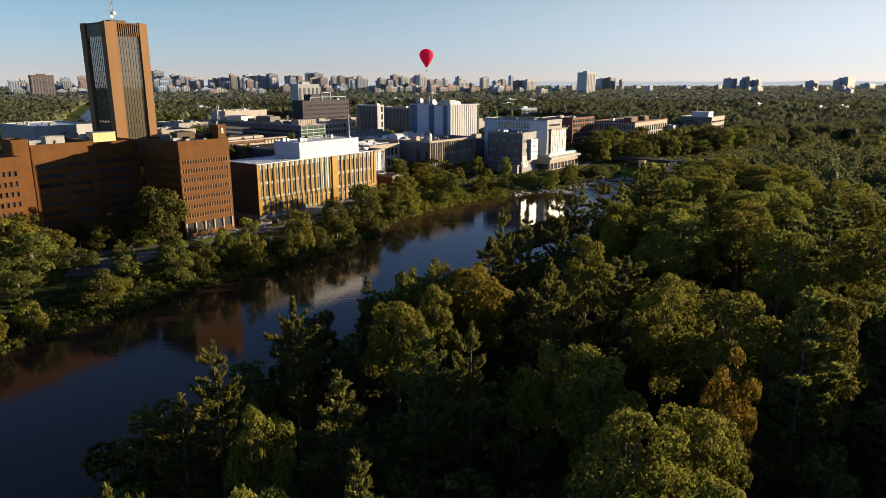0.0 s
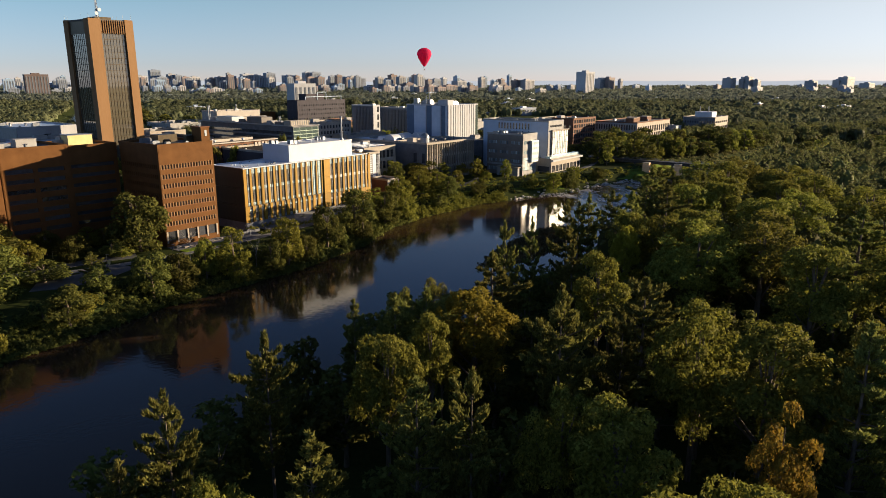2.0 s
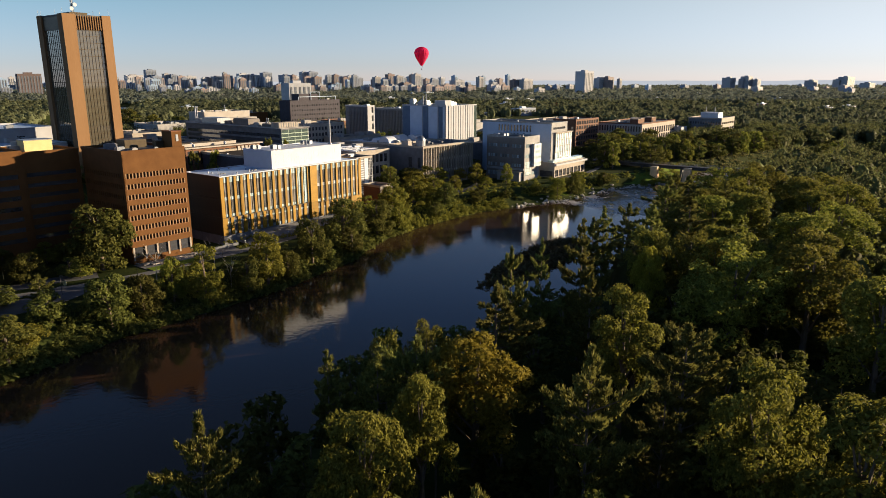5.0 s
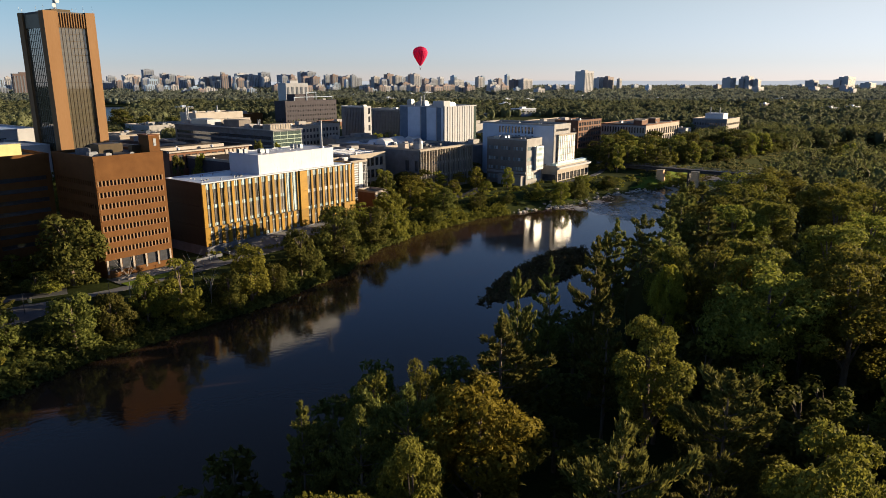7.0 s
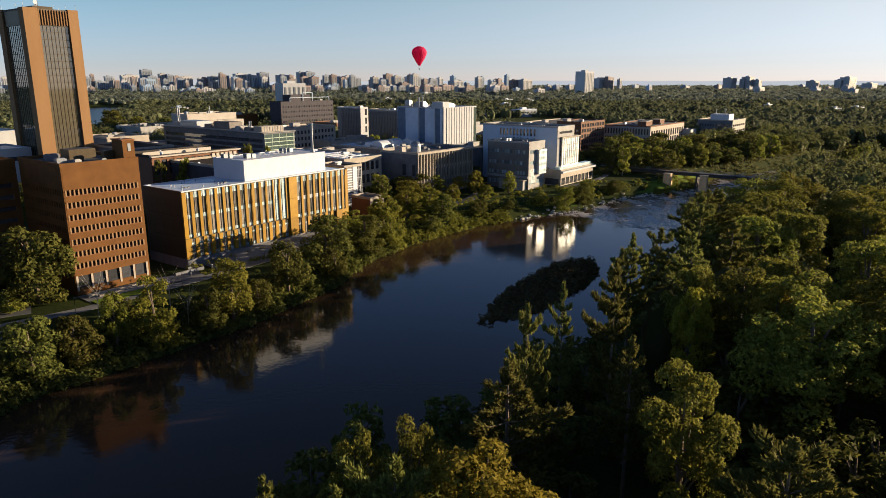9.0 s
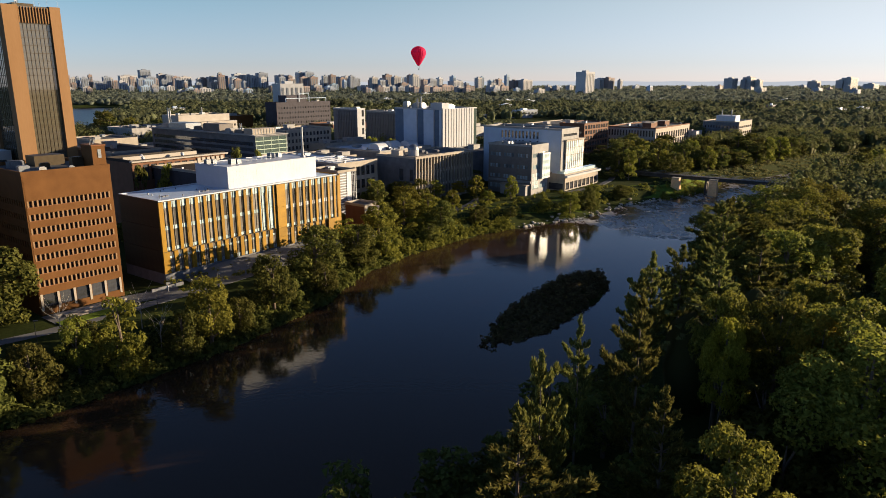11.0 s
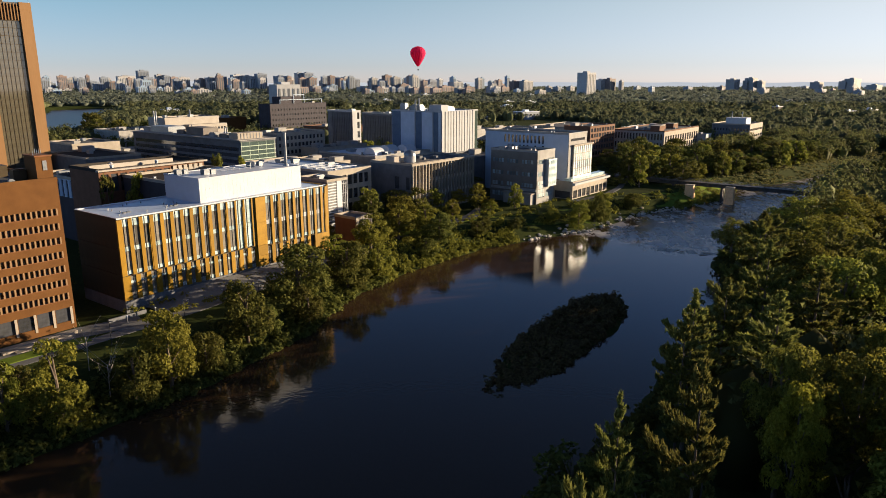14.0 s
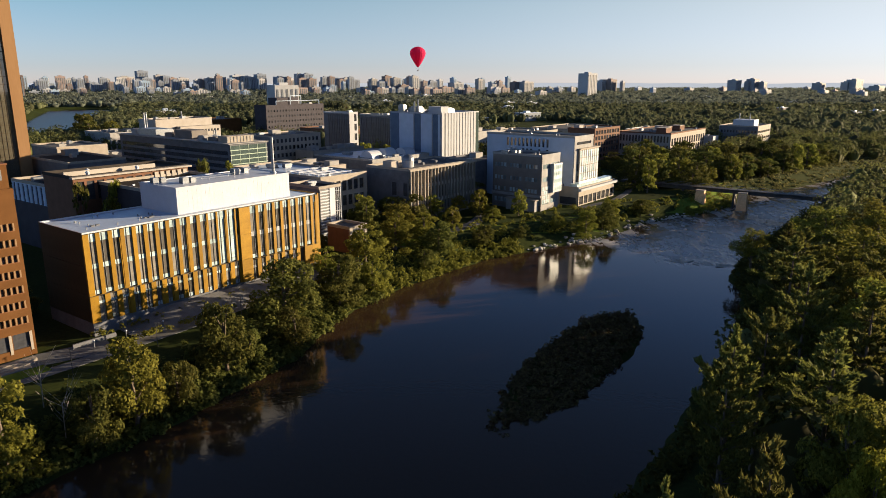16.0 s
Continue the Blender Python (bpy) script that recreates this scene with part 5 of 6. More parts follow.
draped("road_park", [(2, 352), (14, 372), (20, 392)], 5.0, M_ASPHALT, "asphalt drive up to the science buildings", 0.22)
draped("road_bridge", [(60, 404), (80, 424), (92, 446), (104, 480)], 3.0, M_ASPHALT, "asphalt path by the bridge", 0.26)


V, F = [], []
for i in range(60):                                   # planted bank rising to the hall's plinth
    u = 5.0 + i
    for v, z in ((-10.0, None), (-7.0, 6.9), (-3.0, 8.0), (0.1, 8.7)):
        x, y = campus(-71.4, 253.84, u, v)
        V.append((x, y, ground_z(x, y) - 0.3 if z is None else 6.0 + (z - 6.0) * min(1.0, 0.15 + i / 14) + 0.12 * noise.noise((u * 0.6, v, 4))))
    if i:
        k = 4 * (i - 1)
        F += [(k + q, k + q + 4, k + q + 5, k + q + 1) for q in range(3)]
tagged(new("pavement_ramp", mesh_of("pavement_ramp", V, F, M_PAVE, True)), "paved walk sloping up along the hall's front", "pavement", kind="structure")


def boulder(seed):
    bm = bmesh.new()
    bmesh.ops.create_icosphere(bm, subdivisions=1, radius=1)
    rr = random.Random(seed)
    for v in bm.verts:
        v.co *= rr.uniform(0.7, 1.15)
        v.co.z *= 0.65
    return bm_mesh("boulder", bm, M_ROCK)


STONES = [boulder(i) for i in range(5)]
rr = random.Random(9)
RIPRAP = LEFT_BANK[13:21]
for i in range(190):
    k = rr.randrange(len(RIPRAP) - 1)
    (ax, ay), (bx, by) = RIPRAP[k], RIPRAP[k + 1]
    s, off = rr.random(), abs(rr.gauss(0, 2.0)) - 0.5
    ln = math.hypot(bx - ax, by - ay)
    x, y = ax + (bx - ax) * s - (by - ay) / ln * off, ay + (by - ay) * s + (bx - ax) / ln * off
    q = rr.uniform(0.4, 1.1)
    st = new("boulder", rr.choice(STONES))
    st.matrix_world = Matrix.LocRotScale((x, y, max(ground_z(x, y), -0.2) + q * 0.15), Euler((0, 0, rr.uniform(0, 6))), (q, q * rr.uniform(0.8, 1.3), q))
    tagged(st, "rough grey-brown boulder at the water's edge", "boulder", "boulders along the bank")
for i in range(46):
    x, y = rr.uniform(72, 150), 0
    y = 330 + x * 0.62 + rr.uniform(-18, 18) if i < 16 else 341 - (x % 26) * 0.5 + rr.uniform(-3, 3)
    if i > 15:
        x = 79 + x % 26
    if float(distance_inside([x], [y], RIVER)[0]) < 4:
        continue
    st = new("boulder", rr.choice(STONES))
    q = rr.uniform(0.5, 1.3)
    st.matrix_world = Matrix.LocRotScale((x, y, 0.02), Euler((0, 0, rr.uniform(0, 6))), (q * 1.9, q * 0.8, q * 0.4))
    tagged(st, "dark wet rock in the rapids", "boulder", "rocks in the rapids")


def bare_tree(x, y, height, seed):
    """A leafless pale trunk with forked twigs."""
    rb = random.Random(seed)
    z = ground_z(x, y)
    ob = thing("bare_tree", pose(x, y, z), "pale leafless dead tree on the bank", "tree", "dead trees")
    bm = bmesh.new()
    tube(bm, (0, 0, -0.3), (0.2, 0, height * 0.6), 0.10, 0.05, 6)
    for i in range(11):
        a, h = rb.uniform(0, 6.28), height * rb.uniform(0.3, 0.62)
        e = (math.cos(a) * height * 0.22, math.sin(a) * height * 0.22, h + height * rb.uniform(0.2, 0.4))
        tube(bm, (0.1, 0, h), e, 0.035, 0.014, 4)
        tube(bm, e, (e[0] * 1.4, e[1] * 1.3, e[2] + height * 0.14), 0.02, 0.008, 3)
    part("trunk", bm, M_BARK_PALE, ob)


bare_tree(-58.5, 217.5, 12, 1)
bare_tree(-64.5, 222.5, 10, 2)
bare_tree(-77, 213, 10, 3)


def lamp_post(x, y):
    ob = thing("street_lamp", pose(x, y, ground_z(x, y)), "slim dark street lamp beside the path", "street lamp", "lamps along the path")
    bm = bmesh.new()
    tube(bm, (0, 0, -0.2), (0, 0, 5.0), 0.08, 0.05, 6)
    part("pole", bm, M_STEEL_DARK, ob)
    part("head", boxes((-0.15, 0.75, -0.12, 0.12, 4.95, 5.08)), M_METAL, ob)


for x, y in ((-68, 236), (-58, 250), (-46, 268), (-36, 286), (-84, 214), (-98, 202)):
    lamp_post(x + 2.0, y - 1.2)


for x, y in ((-108.0, 196.9), (-100.0, 209.5)):
    bn = thing("waste_bin", pose(x, y, ground_z(x, y)), "yellow waste bin standing on the yard", "bin", "yellow bins")
    part("body", lathe([(0.42, 0.0), (0.5, 1.15), (0.46, 1.2)], 12), M_YELLOW, bn)
    part("lid", lathe([(0.54, 1.2), (0.5, 1.38), (0.2, 1.5)], 12), M_STEEL_DARK, bn)
for x, y in ((-124.3, 213.3), (-119.7, 214.7)):
    gf = thing("gate_frame", pose(x, y, ground_z(x, y), 0, 0, 20), "pale yellow metal gate frame by the yard", "gate", "gate frames")
    for u in (0.0, 2.2):
        part("post", boxes((u, u + 0.16, 0, 0.16, -0.2, 2.3)), M_YELLOW, gf)
    part("crossbar", boxes((0.0, 2.36, 0.0, 0.16, 2.3, 2.46)), M_YELLOW, gf)


# steps and low walls of the plaza, and planting along the hall
for k in range(3):
    x, y = campus(BX, BY, 1.0 + 2.0 * k, -4.2 - 1.3 * k)
    rw = new("retaining_wall", bm_mesh("retaining_wall", boxes((0, 17 - 3 * k, 0, 1.25, -0.6, 0.75 - 0.22 * k)), M_CONC_WARM))
    rw.matrix_world = pose(x, y, 6.0, 0, 0, TURN)
    tagged(rw, "low pale stone terrace wall below the brick block", "wall", "terrace walls")
for u, v in ((-3, -6), (4, -5.5), (12, -6.2), (22, -5.5), (33, -6)):
    x, y = campus(-71.4, 253.84, u, v)
    bl = thing("bollard_light", pose(x, y, ground_z(x, y)), "short pale bollard light by the hall", "bollard", "bollards by the hall")
    bm = bmesh.new()
    tube(bm, (0, 0, -0.1), (0, 0, 1.5), 0.13, 0.12, 8)
    part("post", bm, M_METAL, bl)
    part("cap", boxes((-0.18, 0.18, -0.18, 0.18, 1.5, 1.7)), M_WHITE, bl)


# low buildings scattered through the distant suburbs
def suburb(x, y, w, d, h, mat, label):
    ob = thing("far_building", pose(x, y, 5.5, 0, 0, 40), label, "building", "suburban buildings")
    part("wall", boxes((0, w, 0, d, 0, h)), mat, ob)
    part("roof", boxes((-0.4, w + 0.4, -0.4, d + 0.4, h, h + 0.6), (w * 0.3, w * 0.55, d * 0.3, d * 0.6, h + 0.6, h + 3)), M_ROOF_LIGHT, ob)
    n = max(2, int(w / 6))
    for i in range(n):
        piece("window_strip", shared_box("window_strip", w / n * 0.5, 0.3, 1.6, M_PANE), ob, w / n * (i + 0.25), -0.25, h * 0.6)


r = random.Random(77)
for i in range(34):
    dist = r.uniform(900, 2500)
    x = r.uniform(-0.46, 0.62) * dist
    if lake_depth(x, dist) > -60:
        continue
    mat = r.choice((M_SKYLINE[0], M_SKYLINE[1], M_SKYLINE[3], M_SKYLINE[2]))
    suburb(x, dist, r.uniform(12, 36), r.uniform(10, 20), r.uniform(7, 11), mat, "low pale suburban building among trees")


# ---- trees ----
rng = np.random.default_rng(7)


def sprays(points, outward, size, per=3, droop=0.0, r=rng):
    """Ragged clumps of pointed leaves: per triangles fanned about each point, tilted outward. Returns verts, faces."""
    n = len(points)
    P = np.repeat(points, per, 0)
    N = np.repeat(outward, per, 0) + r.normal(0, 0.5, (n * per, 3))
    N /= np.linalg.norm(N, axis=1, keepdims=True)
    A = np.cross(N, r.normal(0, 1, (n * per, 3)))
    A /= np.linalg.norm(A, axis=1, keepdims=True)
    B = np.cross(N, A)
    s = size * r.uniform(0.6, 1.35, (n * per, 1))
    P = P + r.normal(0, 0.30, (n * per, 3)) * size
    tip = P + A * s * 0.8 + N * s * 0.18
    tip[:, 2] -= droop * s[:, 0]
    a = P - A * s * 0.5 + B * s * 0.52
    b = P - A * s * 0.5 - B * s * 0.52
    V = np.stack([tip, a, b], 1).reshape(-1, 3)
    F = np.arange(len(V)).reshape(-1, 3)
    return V, F


def quick_mesh(name, V, F, material):
    me = bpy.data.meshes.new(name)
    me.vertices.add(len(V))
    me.vertices.foreach_set("co", np.asarray(V, np.float32).ravel())
    k = F.shape[1]
    me.loops.add(F.size)
    me.loops.foreach_set("vertex_index", F.ravel().astype(np.int32))
    me.polygons.add(len(F))
    me.polygons.foreach_set("loop_start", np.arange(0, F.size, k, dtype=np.int32))
    me.materials.append(material)
    me.update(calc_edges=True)
    return me


def crown_points(count, lobes, r):
    """Points on the outer skin of a heap of lobes (x, y, z, radius), densest on top."""
    L = np.array(lobes)
    pick = r.choice(len(L), count * 3, p=L[:, 3] ** 2 / (L[:, 3] ** 2).sum())
    d = r.normal(0, 1, (count * 3, 3))
    d[:, 2] = np.abs(d[:, 2]) * 1.1 - 0.45
    d /= np.linalg.norm(d, axis=1, keepdims=True)
    rad = L[pick, 3:4] * r.uniform(0.78, 1.05, (count * 3, 1))
    p = L[pick, :3] + d * rad * np.array([1, 1, 0.85])
    deep = np.zeros(len(p), bool)
    for lobe in L:
        deep |= np.linalg.norm((p - lobe[:3]) / lobe[3], axis=1) < 0.72
    p, d = p[~deep][:count], d[~deep][:count]
    return p, d


def tufts(points, ways, size, per, r):
    """Slender needle tufts: narrow triangles that point along the given ways."""
    n = len(points)
    P = np.repeat(points, per, 0) + r.normal(0, 0.22, (n * per, 3)) * size
    D = np.repeat(ways, per, 0) + r.normal(0, 0.42, (n * per, 3))
    D /= np.linalg.norm(D, axis=1, keepdims=True)
    B = np.cross(D, r.normal(0, 1, (n * per, 3)))
    B /= np.linalg.norm(B, axis=1, keepdims=True)
    s = size * r.uniform(0.6, 1.3, (n * per, 1))
    V = np.stack([P + D * s, P + B * s * 0.27, P - B * s * 0.27], 1).reshape(-1, 3)
    return V, np.arange(len(V)).reshape(-1, 3)


def broadleaf(name, seed, height, radius, count, size, leaf, lobes=26, spread=1.0, low=0.34):
    """A round-headed tree: tapered trunk, rising limbs, a lumpy crown of leaf sprays. Built at its own size at the origin."""
    r = np.random.default_rng(seed)
    ob = thing(name, pose(0, 0, -400), "tree", "tree")
    bm = bmesh.new()
    tube(bm, (0, 0, -0.8), (0.1, 0.1, height * 0.45), radius * 0.085, radius * 0.055, 8)
    tube(bm, (0.1, 0.1, height * 0.45), (0, 0.2, height * 0.85), radius * 0.055, radius * 0.012, 6)
    heap = []
    for i in range(lobes):
        a, up = r.uniform(0, 6.2832), r.uniform(0, 1) ** 0.8
        z = height * (low + (0.90 - low) * up)
        shell = radius * math.sqrt(max(0.08, 1 - (max(0, (up - 0.35)) / 0.70) ** 2)) * spread
        d = shell * r.uniform(0.45, 0.92)
        heap.append((d * math.cos(a), d * math.sin(a), z, radius * r.uniform(0.22, 0.40) * (1.1 - 0.30 * up)))
    heap.append((0, 0, height * (low + 0.25), radius * 0.55))
    for x, y, z, q in heap[:8]:
        tube(bm, (0, 0, z * 0.62), (x * 0.85, y * 0.85, z), radius * 0.035, radius * 0.01, 5)
    part("trunk", bm, M_BARK, ob)
    p, d = crown_points(count, heap, r)
    V, F = sprays(p, d, size, 2, 0.15, r)
    part("crown", quick_mesh("crown", V, F, leaf), leaf, ob)
    return ob


def pine(name, seed, height, radius, whorls=11, size=0.56, sweep=0.36):
    """A white pine: straight trunk, uneven tiers of level branches ending in upswept fans of needles, with gaps between."""
    r = np.random.default_rng(seed)
    ob = thing(name, pose(0, 0, -400), "tree", "tree")
    bm = bmesh.new()
    tube(bm, (0, 0, -0.8), (0, 0, height * 0.97), height * 0.016, 0.06, 8)
    heavy = r.uniform(0, 6.28)
    P, N = [], []
    for w in range(whorls):
        f = w / (whorls - 1)
        z0 = height * (0.26 + 0.67 * f) + r.uniform(-0.8, 0.8)
        reach = radius * min(1.0, 1.20 * (1.0 - f) ** 0.40 + 0.17) * (0.75 + 0.25 * min(1, f * 3)) * r.uniform(0.60, 1.15)
        n = 5 if f < 0.8 else 4
        turn = r.uniform(0, 6.28)
        for k in range(n):
            a = turn + 6.2832 * k / n + r.uniform(-0.35, 0.35)
            ln = reach * r.uniform(0.45, 1.2) * (1 + 0.3 * math.cos(a - heavy))
            ca, sa = math.cos(a), math.sin(a)
            rise = sweep * ln * r.uniform(0.5, 1.4)
            tube(bm, (0, 0, z0 - 0.3), (ln * 0.8 * ca, ln * 0.8 * sa, z0 + rise * 0.55), 0.07 + 0.06 * (1 - f), 0.03, 4)
            m = max(11, int(ln * 12.5))
            for j in range(m):
                s = 0.28 + 0.72 * r.uniform(0, 1) ** 0.75
                across = r.normal(0, 0.16 + 0.17 * ln * (1.05 - s))
                z = z0 - 0.2 + rise * s ** 1.6 + r.normal(0, 0.16)
                P.append((ln * s * ca - across * sa, ln * s * sa + across * ca, z))
                side = 0.5 if across > 0 else -0.5
                N.append((0.7 * ca - side * sa, 0.7 * sa + side * ca, 1.0))
    for j in range(55):
        h = r.uniform(0.88, 1.0)
        P.append((r.normal(0, 0.45 * (1.04 - h) * 8), r.normal(0, 0.45 * (1.04 - h) * 8), height * h))
        N.append((r.normal(0, 0.5), r.normal(0, 0.5), 0.9))
    V, F = tufts(np.array(P), np.array(N), size, 6, r)
    part("trunk", bm, M_BARK, ob)
    part("crown", quick_mesh("crown", V, F, M_PINE), M_PINE, ob)
    return ob


# one of each kind, at unit use sizes; all are copied to their places and then removed
BROAD = [(broadleaf("broadleaf_tree", 11 + i, 24, 6.5, 6200, 0.34, M_LEAF, 30 + 4 * i, 1.0 + 0.06 * i), 24, 6.5) for i in range(4)]
BANK_BRIGHT = [(broadleaf("bank_tree", 81 + i, 14, 5.0, 3200, 0.34, M_LEAF_OLIVE, 34 + 4 * i, 1.0, 0.02), 14, 5.0) for i in range(2)]
BRIGHT = [(broadleaf("broadleaf_tree", 31, 24, 6.5, 6600, 0.34, M_LEAF_BRIGHT, 40), 24, 6.5)]
AUTUMN = [(broadleaf("broadleaf_tree", 37, 24, 5.5, 4800, 0.33, M_LEAF_AUTUMN, 28), 24, 5.5)]
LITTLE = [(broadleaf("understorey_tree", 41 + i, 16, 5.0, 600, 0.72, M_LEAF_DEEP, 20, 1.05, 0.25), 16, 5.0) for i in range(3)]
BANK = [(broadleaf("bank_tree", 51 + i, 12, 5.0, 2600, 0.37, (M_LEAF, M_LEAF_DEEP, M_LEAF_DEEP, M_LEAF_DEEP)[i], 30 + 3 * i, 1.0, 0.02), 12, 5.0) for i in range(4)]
PARK = [(broadleaf("park_tree", 71 + i, 18, 6.0, 1000, 0.74, (M_LEAF, M_LEAF_DEEP, M_LEAF_DEEP)[i], 26 + 4 * i, 1.05, 0.08), 18, 6.0) for i in range(3)]
PINES = [(pine("pine_tree", 61 + i, 26, 5.0 + 0.6 * i, 9 + i), 26, 5.0 + 0.6 * i) for i in range(4)]
# brighter leaf colours stand in for the sunlight upstream
SUN_TINTED = BANK[:2] + BANK_BRIGHT
NEAR_TREES = []


def plant(kinds, x, y, top, radius, label, group, r=rng, ground_level=None, minimum=0.0):
    """A copy of one kind of tree, scaled to reach the height top and the crown radius."""
    ob, h, rad = kinds[int(r.integers(len(kinds)))]
    z = ground_z(x, y) if ground_level is None else ground_level
    if z < minimum:
        return None
    sz = (top - z) / h
    sx = radius / rad
    c = copy_thing(ob, pose(x, y, z, 0, 0, float(r.uniform(0, 360))))
    c.scale = (sx, sx * float(r.uniform(0.9, 1.1)), sz)
    tagged(c, label, "tree", group)
    NEAR_TREES.append((x, y, radius))
    return c


# the wood on the near side of the river: pines, then broadleaved trees (x, y, height of the top, crown radius)
PINES_NEAR = [(16, 103, 32, 4.6), (-30, 81, 27, 3.4), (-31, 72, 24, 3.4), (-23, 96, 28, 3.6), (-3, 121, 26, 5.2), (-3, 82, 28, 4.6), (3, 82, 29, 3.4), (33, 121.5, 27.5, 5.4),
              (49, 88, 32, 5.0), (19.6, 164.5, 29.2, 2.3), (9, 140, 27, 5.0), (11.8, 145.6, 32.0, 2.8), (-8, 53, 28, 3.8), (-13, 74, 26, 4.6), (-29, 51, 26, 3.2), (-8, 118, 25, 3.6),
              (26, 108, 26, 3.6), (27.2, 163.8, 33.0, 3.3), (26, 149, 26.5, 3.2)]
PINES_FAR = [(35, 190, 28, 3.8), (63, 226, 30, 5.0), (-15, 121, 24, 2.8), (39.5, 199, 29, 3.6), (70, 245, 30, 5.6), (50, 195, 30, 5.8), (75, 253, 29, 6.4), (65, 212, 29, 5.8),
             (84, 267, 27, 6.4), (99, 173, 30, 6.4), (48, 208, 28, 5.0), (92, 290, 23.5, 5.6), (88, 246, 28, 5.6)]
BROAD_NEAR = [(-8, 101, 27, 4.6), (19, 81, 27, 6.0), (14, 88, 25, 4.4), (19, 62, 27.6, 6.0), (27, 67, 26.4, 5.0), (24, 54, 26.4, 5.0), (42, 96, 30, 7.6), (35, 102, 30, 5.6),
              (54, 91, 32, 6.4), (56, 161, 30, 8.4), (70, 160, 30, 8.6), (70, 138, 30, 7.6), (90, 141, 30, 8.0), (-16, 50, 28, 4.2), (-21, 69, 25, 4.0), (-8, 131, 24, 3.0),
              (-2, 130, 26, 3.6), (-2, 110, 27, 4.4), (38, 108, 29, 6.2), (29, 137, 29, 6.0), (78, 174, 30, 8.4)]
BROAD_FAR = [(98, 268, 28, 8.6), (113, 287, 28, 9.2), (122, 264, 28, 9.2), (135, 275, 28, 9.2), (128, 249, 28, 8.8), (62, 176, 29, 7.4), (124, 306, 28, 9.4), (76, 223, 29, 7.6),
             (88, 228, 29, 8.0), (55, 182, 28, 5.6), (108, 302, 27, 8.4), (46, 183, 28, 4.8), (78, 236, 28, 6.2), (96, 318, 16.5, 5.0), (86, 196, 29, 8.0), (104, 212, 29, 8.4),
             (110, 236, 28, 8.2), (116, 190, 29, 8.4), (66, 192, 27, 6.4), (134, 226, 28, 8.6)]
WOOD = "trees of the riverside wood"
for x, y, top, rad in PINES_NEAR + PINES_FAR:
    plant(PINES, x, y, top, rad * 1.15, "tall dark green white pine with tiered branches", WOOD, ground_level=max(ground_z(x, y), 0.6))
for x, y, top, rad in BROAD_NEAR + BROAD_FAR:
    plant(BROAD, x, y, top, rad, "large green broadleaved tree with a lumpy crown", WOOD, ground_level=max(ground_z(x, y), 0.6))
plant(BRIGHT, 5, 123, 26.5, 7.0, "bright yellow-green maple in the riverside wood", WOOD)
plant(BRIGHT, 44, 176, 26, 3.6, "bright yellow-green young tree in the riverside wood", WOOD)
plant(AUTUMN, 34, 76, 29.6, 3.5, "tree with orange autumn leaves among green ones", WOOD)
plant(AUTUMN, -0.5, 119.5, 24.5, 2.2, "tree turning orange beside a green maple", WOOD)
plant(AUTUMN, 57, 174, 28, 4.4, "tree turning orange in the riverside wood", WOOD)
# lower trees in the shade between them
for yy in np.arange(30, 190, 8.5):
    for xx in np.arange(-50, 130, 8.5):
        x, y = xx + rng.uniform(-3, 3), yy + rng.uniform(-3, 3)
        rb = np.interp(y, [p[1] for p in RIGHT_BANK], [p[0] for p in RIGHT_BANK])
        if x < rb + 4 or x > 30 + 0.68 * y or min((x - a) ** 2 + (y - b) ** 2 for a, b, q in NEAR_TREES) < 36:
            continue
        plant(LITTLE, x, y, rng.uniform(11, 17), rng.uniform(4.2, 5.6), "lower broadleaved tree in the shade of the wood", "understorey trees")

# trees along the far bank and round the campus
BANK_TREES = [(-35.4, 271.7, 19.5, 8.4), (-41.2, 246, 17.4, 6.2), (-24, 256, 11, 4.4), (-25, 290, 15.5, 6.4), (-21, 317, 17.5, 6.2), (-13, 331, 18.5, 6.6), (1, 336, 15, 5.6),
              (-13, 346, 19, 6.8), (-30, 300, 15, 5.0), (-4, 343, 16, 5.4), (-25, 303, 10, 3.4), (-132, 200, 21, 11.0), (-113, 178, 20, 7.6), (-124, 188, 22, 8.0)]
BANK_TREES_UPSTREAM = [(-79, 190, 15, 6.0), (-71, 211, 12, 3.4), (-90, 168, 12, 5.4), (-108, 163, 13, 6.0), (-89, 183, 13, 4.6), (-74, 197, 13, 4.4),
                       (-108, 190, 12, 6.0), (-120, 172, 15, 7.0), (-54, 218, 12, 4.2), (-17, 300, 12, 4.6)]
CAMPUS_TREES = [(-106, 240, 17, 5.4), (-3, 384, 16, 6.0), (-16, 374, 17, 7.0), (-27, 366, 15, 6.0), (6, 372, 13, 3.6), (22, 382, 11, 3.6), (57, 372, 12, 4.4),
                (-119, 202, 15, 4.6), (-113, 212, 13, 3.6), (-102, 216, 12, 3.4), (-124, 219, 14, 4.2), (-132, 212, 17, 5.4), (-117, 231, 13, 3.6), (-136, 226, 15, 4.4), (-99, 216, 10, 3.0),
                (66, 384, 13, 4.4), (72, 396, 12, 4.0), (46, 372, 9, 3.4), (30, 360, 8, 2.8), (15, 349, 9, 2.8), (-38, 335, 10, 3.6), (-96, 268, 14, 4.0), (-8, 352, 13, 5.4)]
for x, y, top, rad in BANK_TREES + BANK_TREES_UPSTREAM:
    wet = float(distance_inside([x], [y], RIVER)[0]) + 2.0
    if wet > 0:                                       # stand back from the water's edge
        x, y = x - 0.8 * wet, y + 0.6 * wet
    plant(SUN_TINTED if y > 285 else BANK, x, y, top, rad, "green broadleaved tree on the grassy river bank", "trees along the bank", ground_level=max(ground_z(x, y), 0.8))
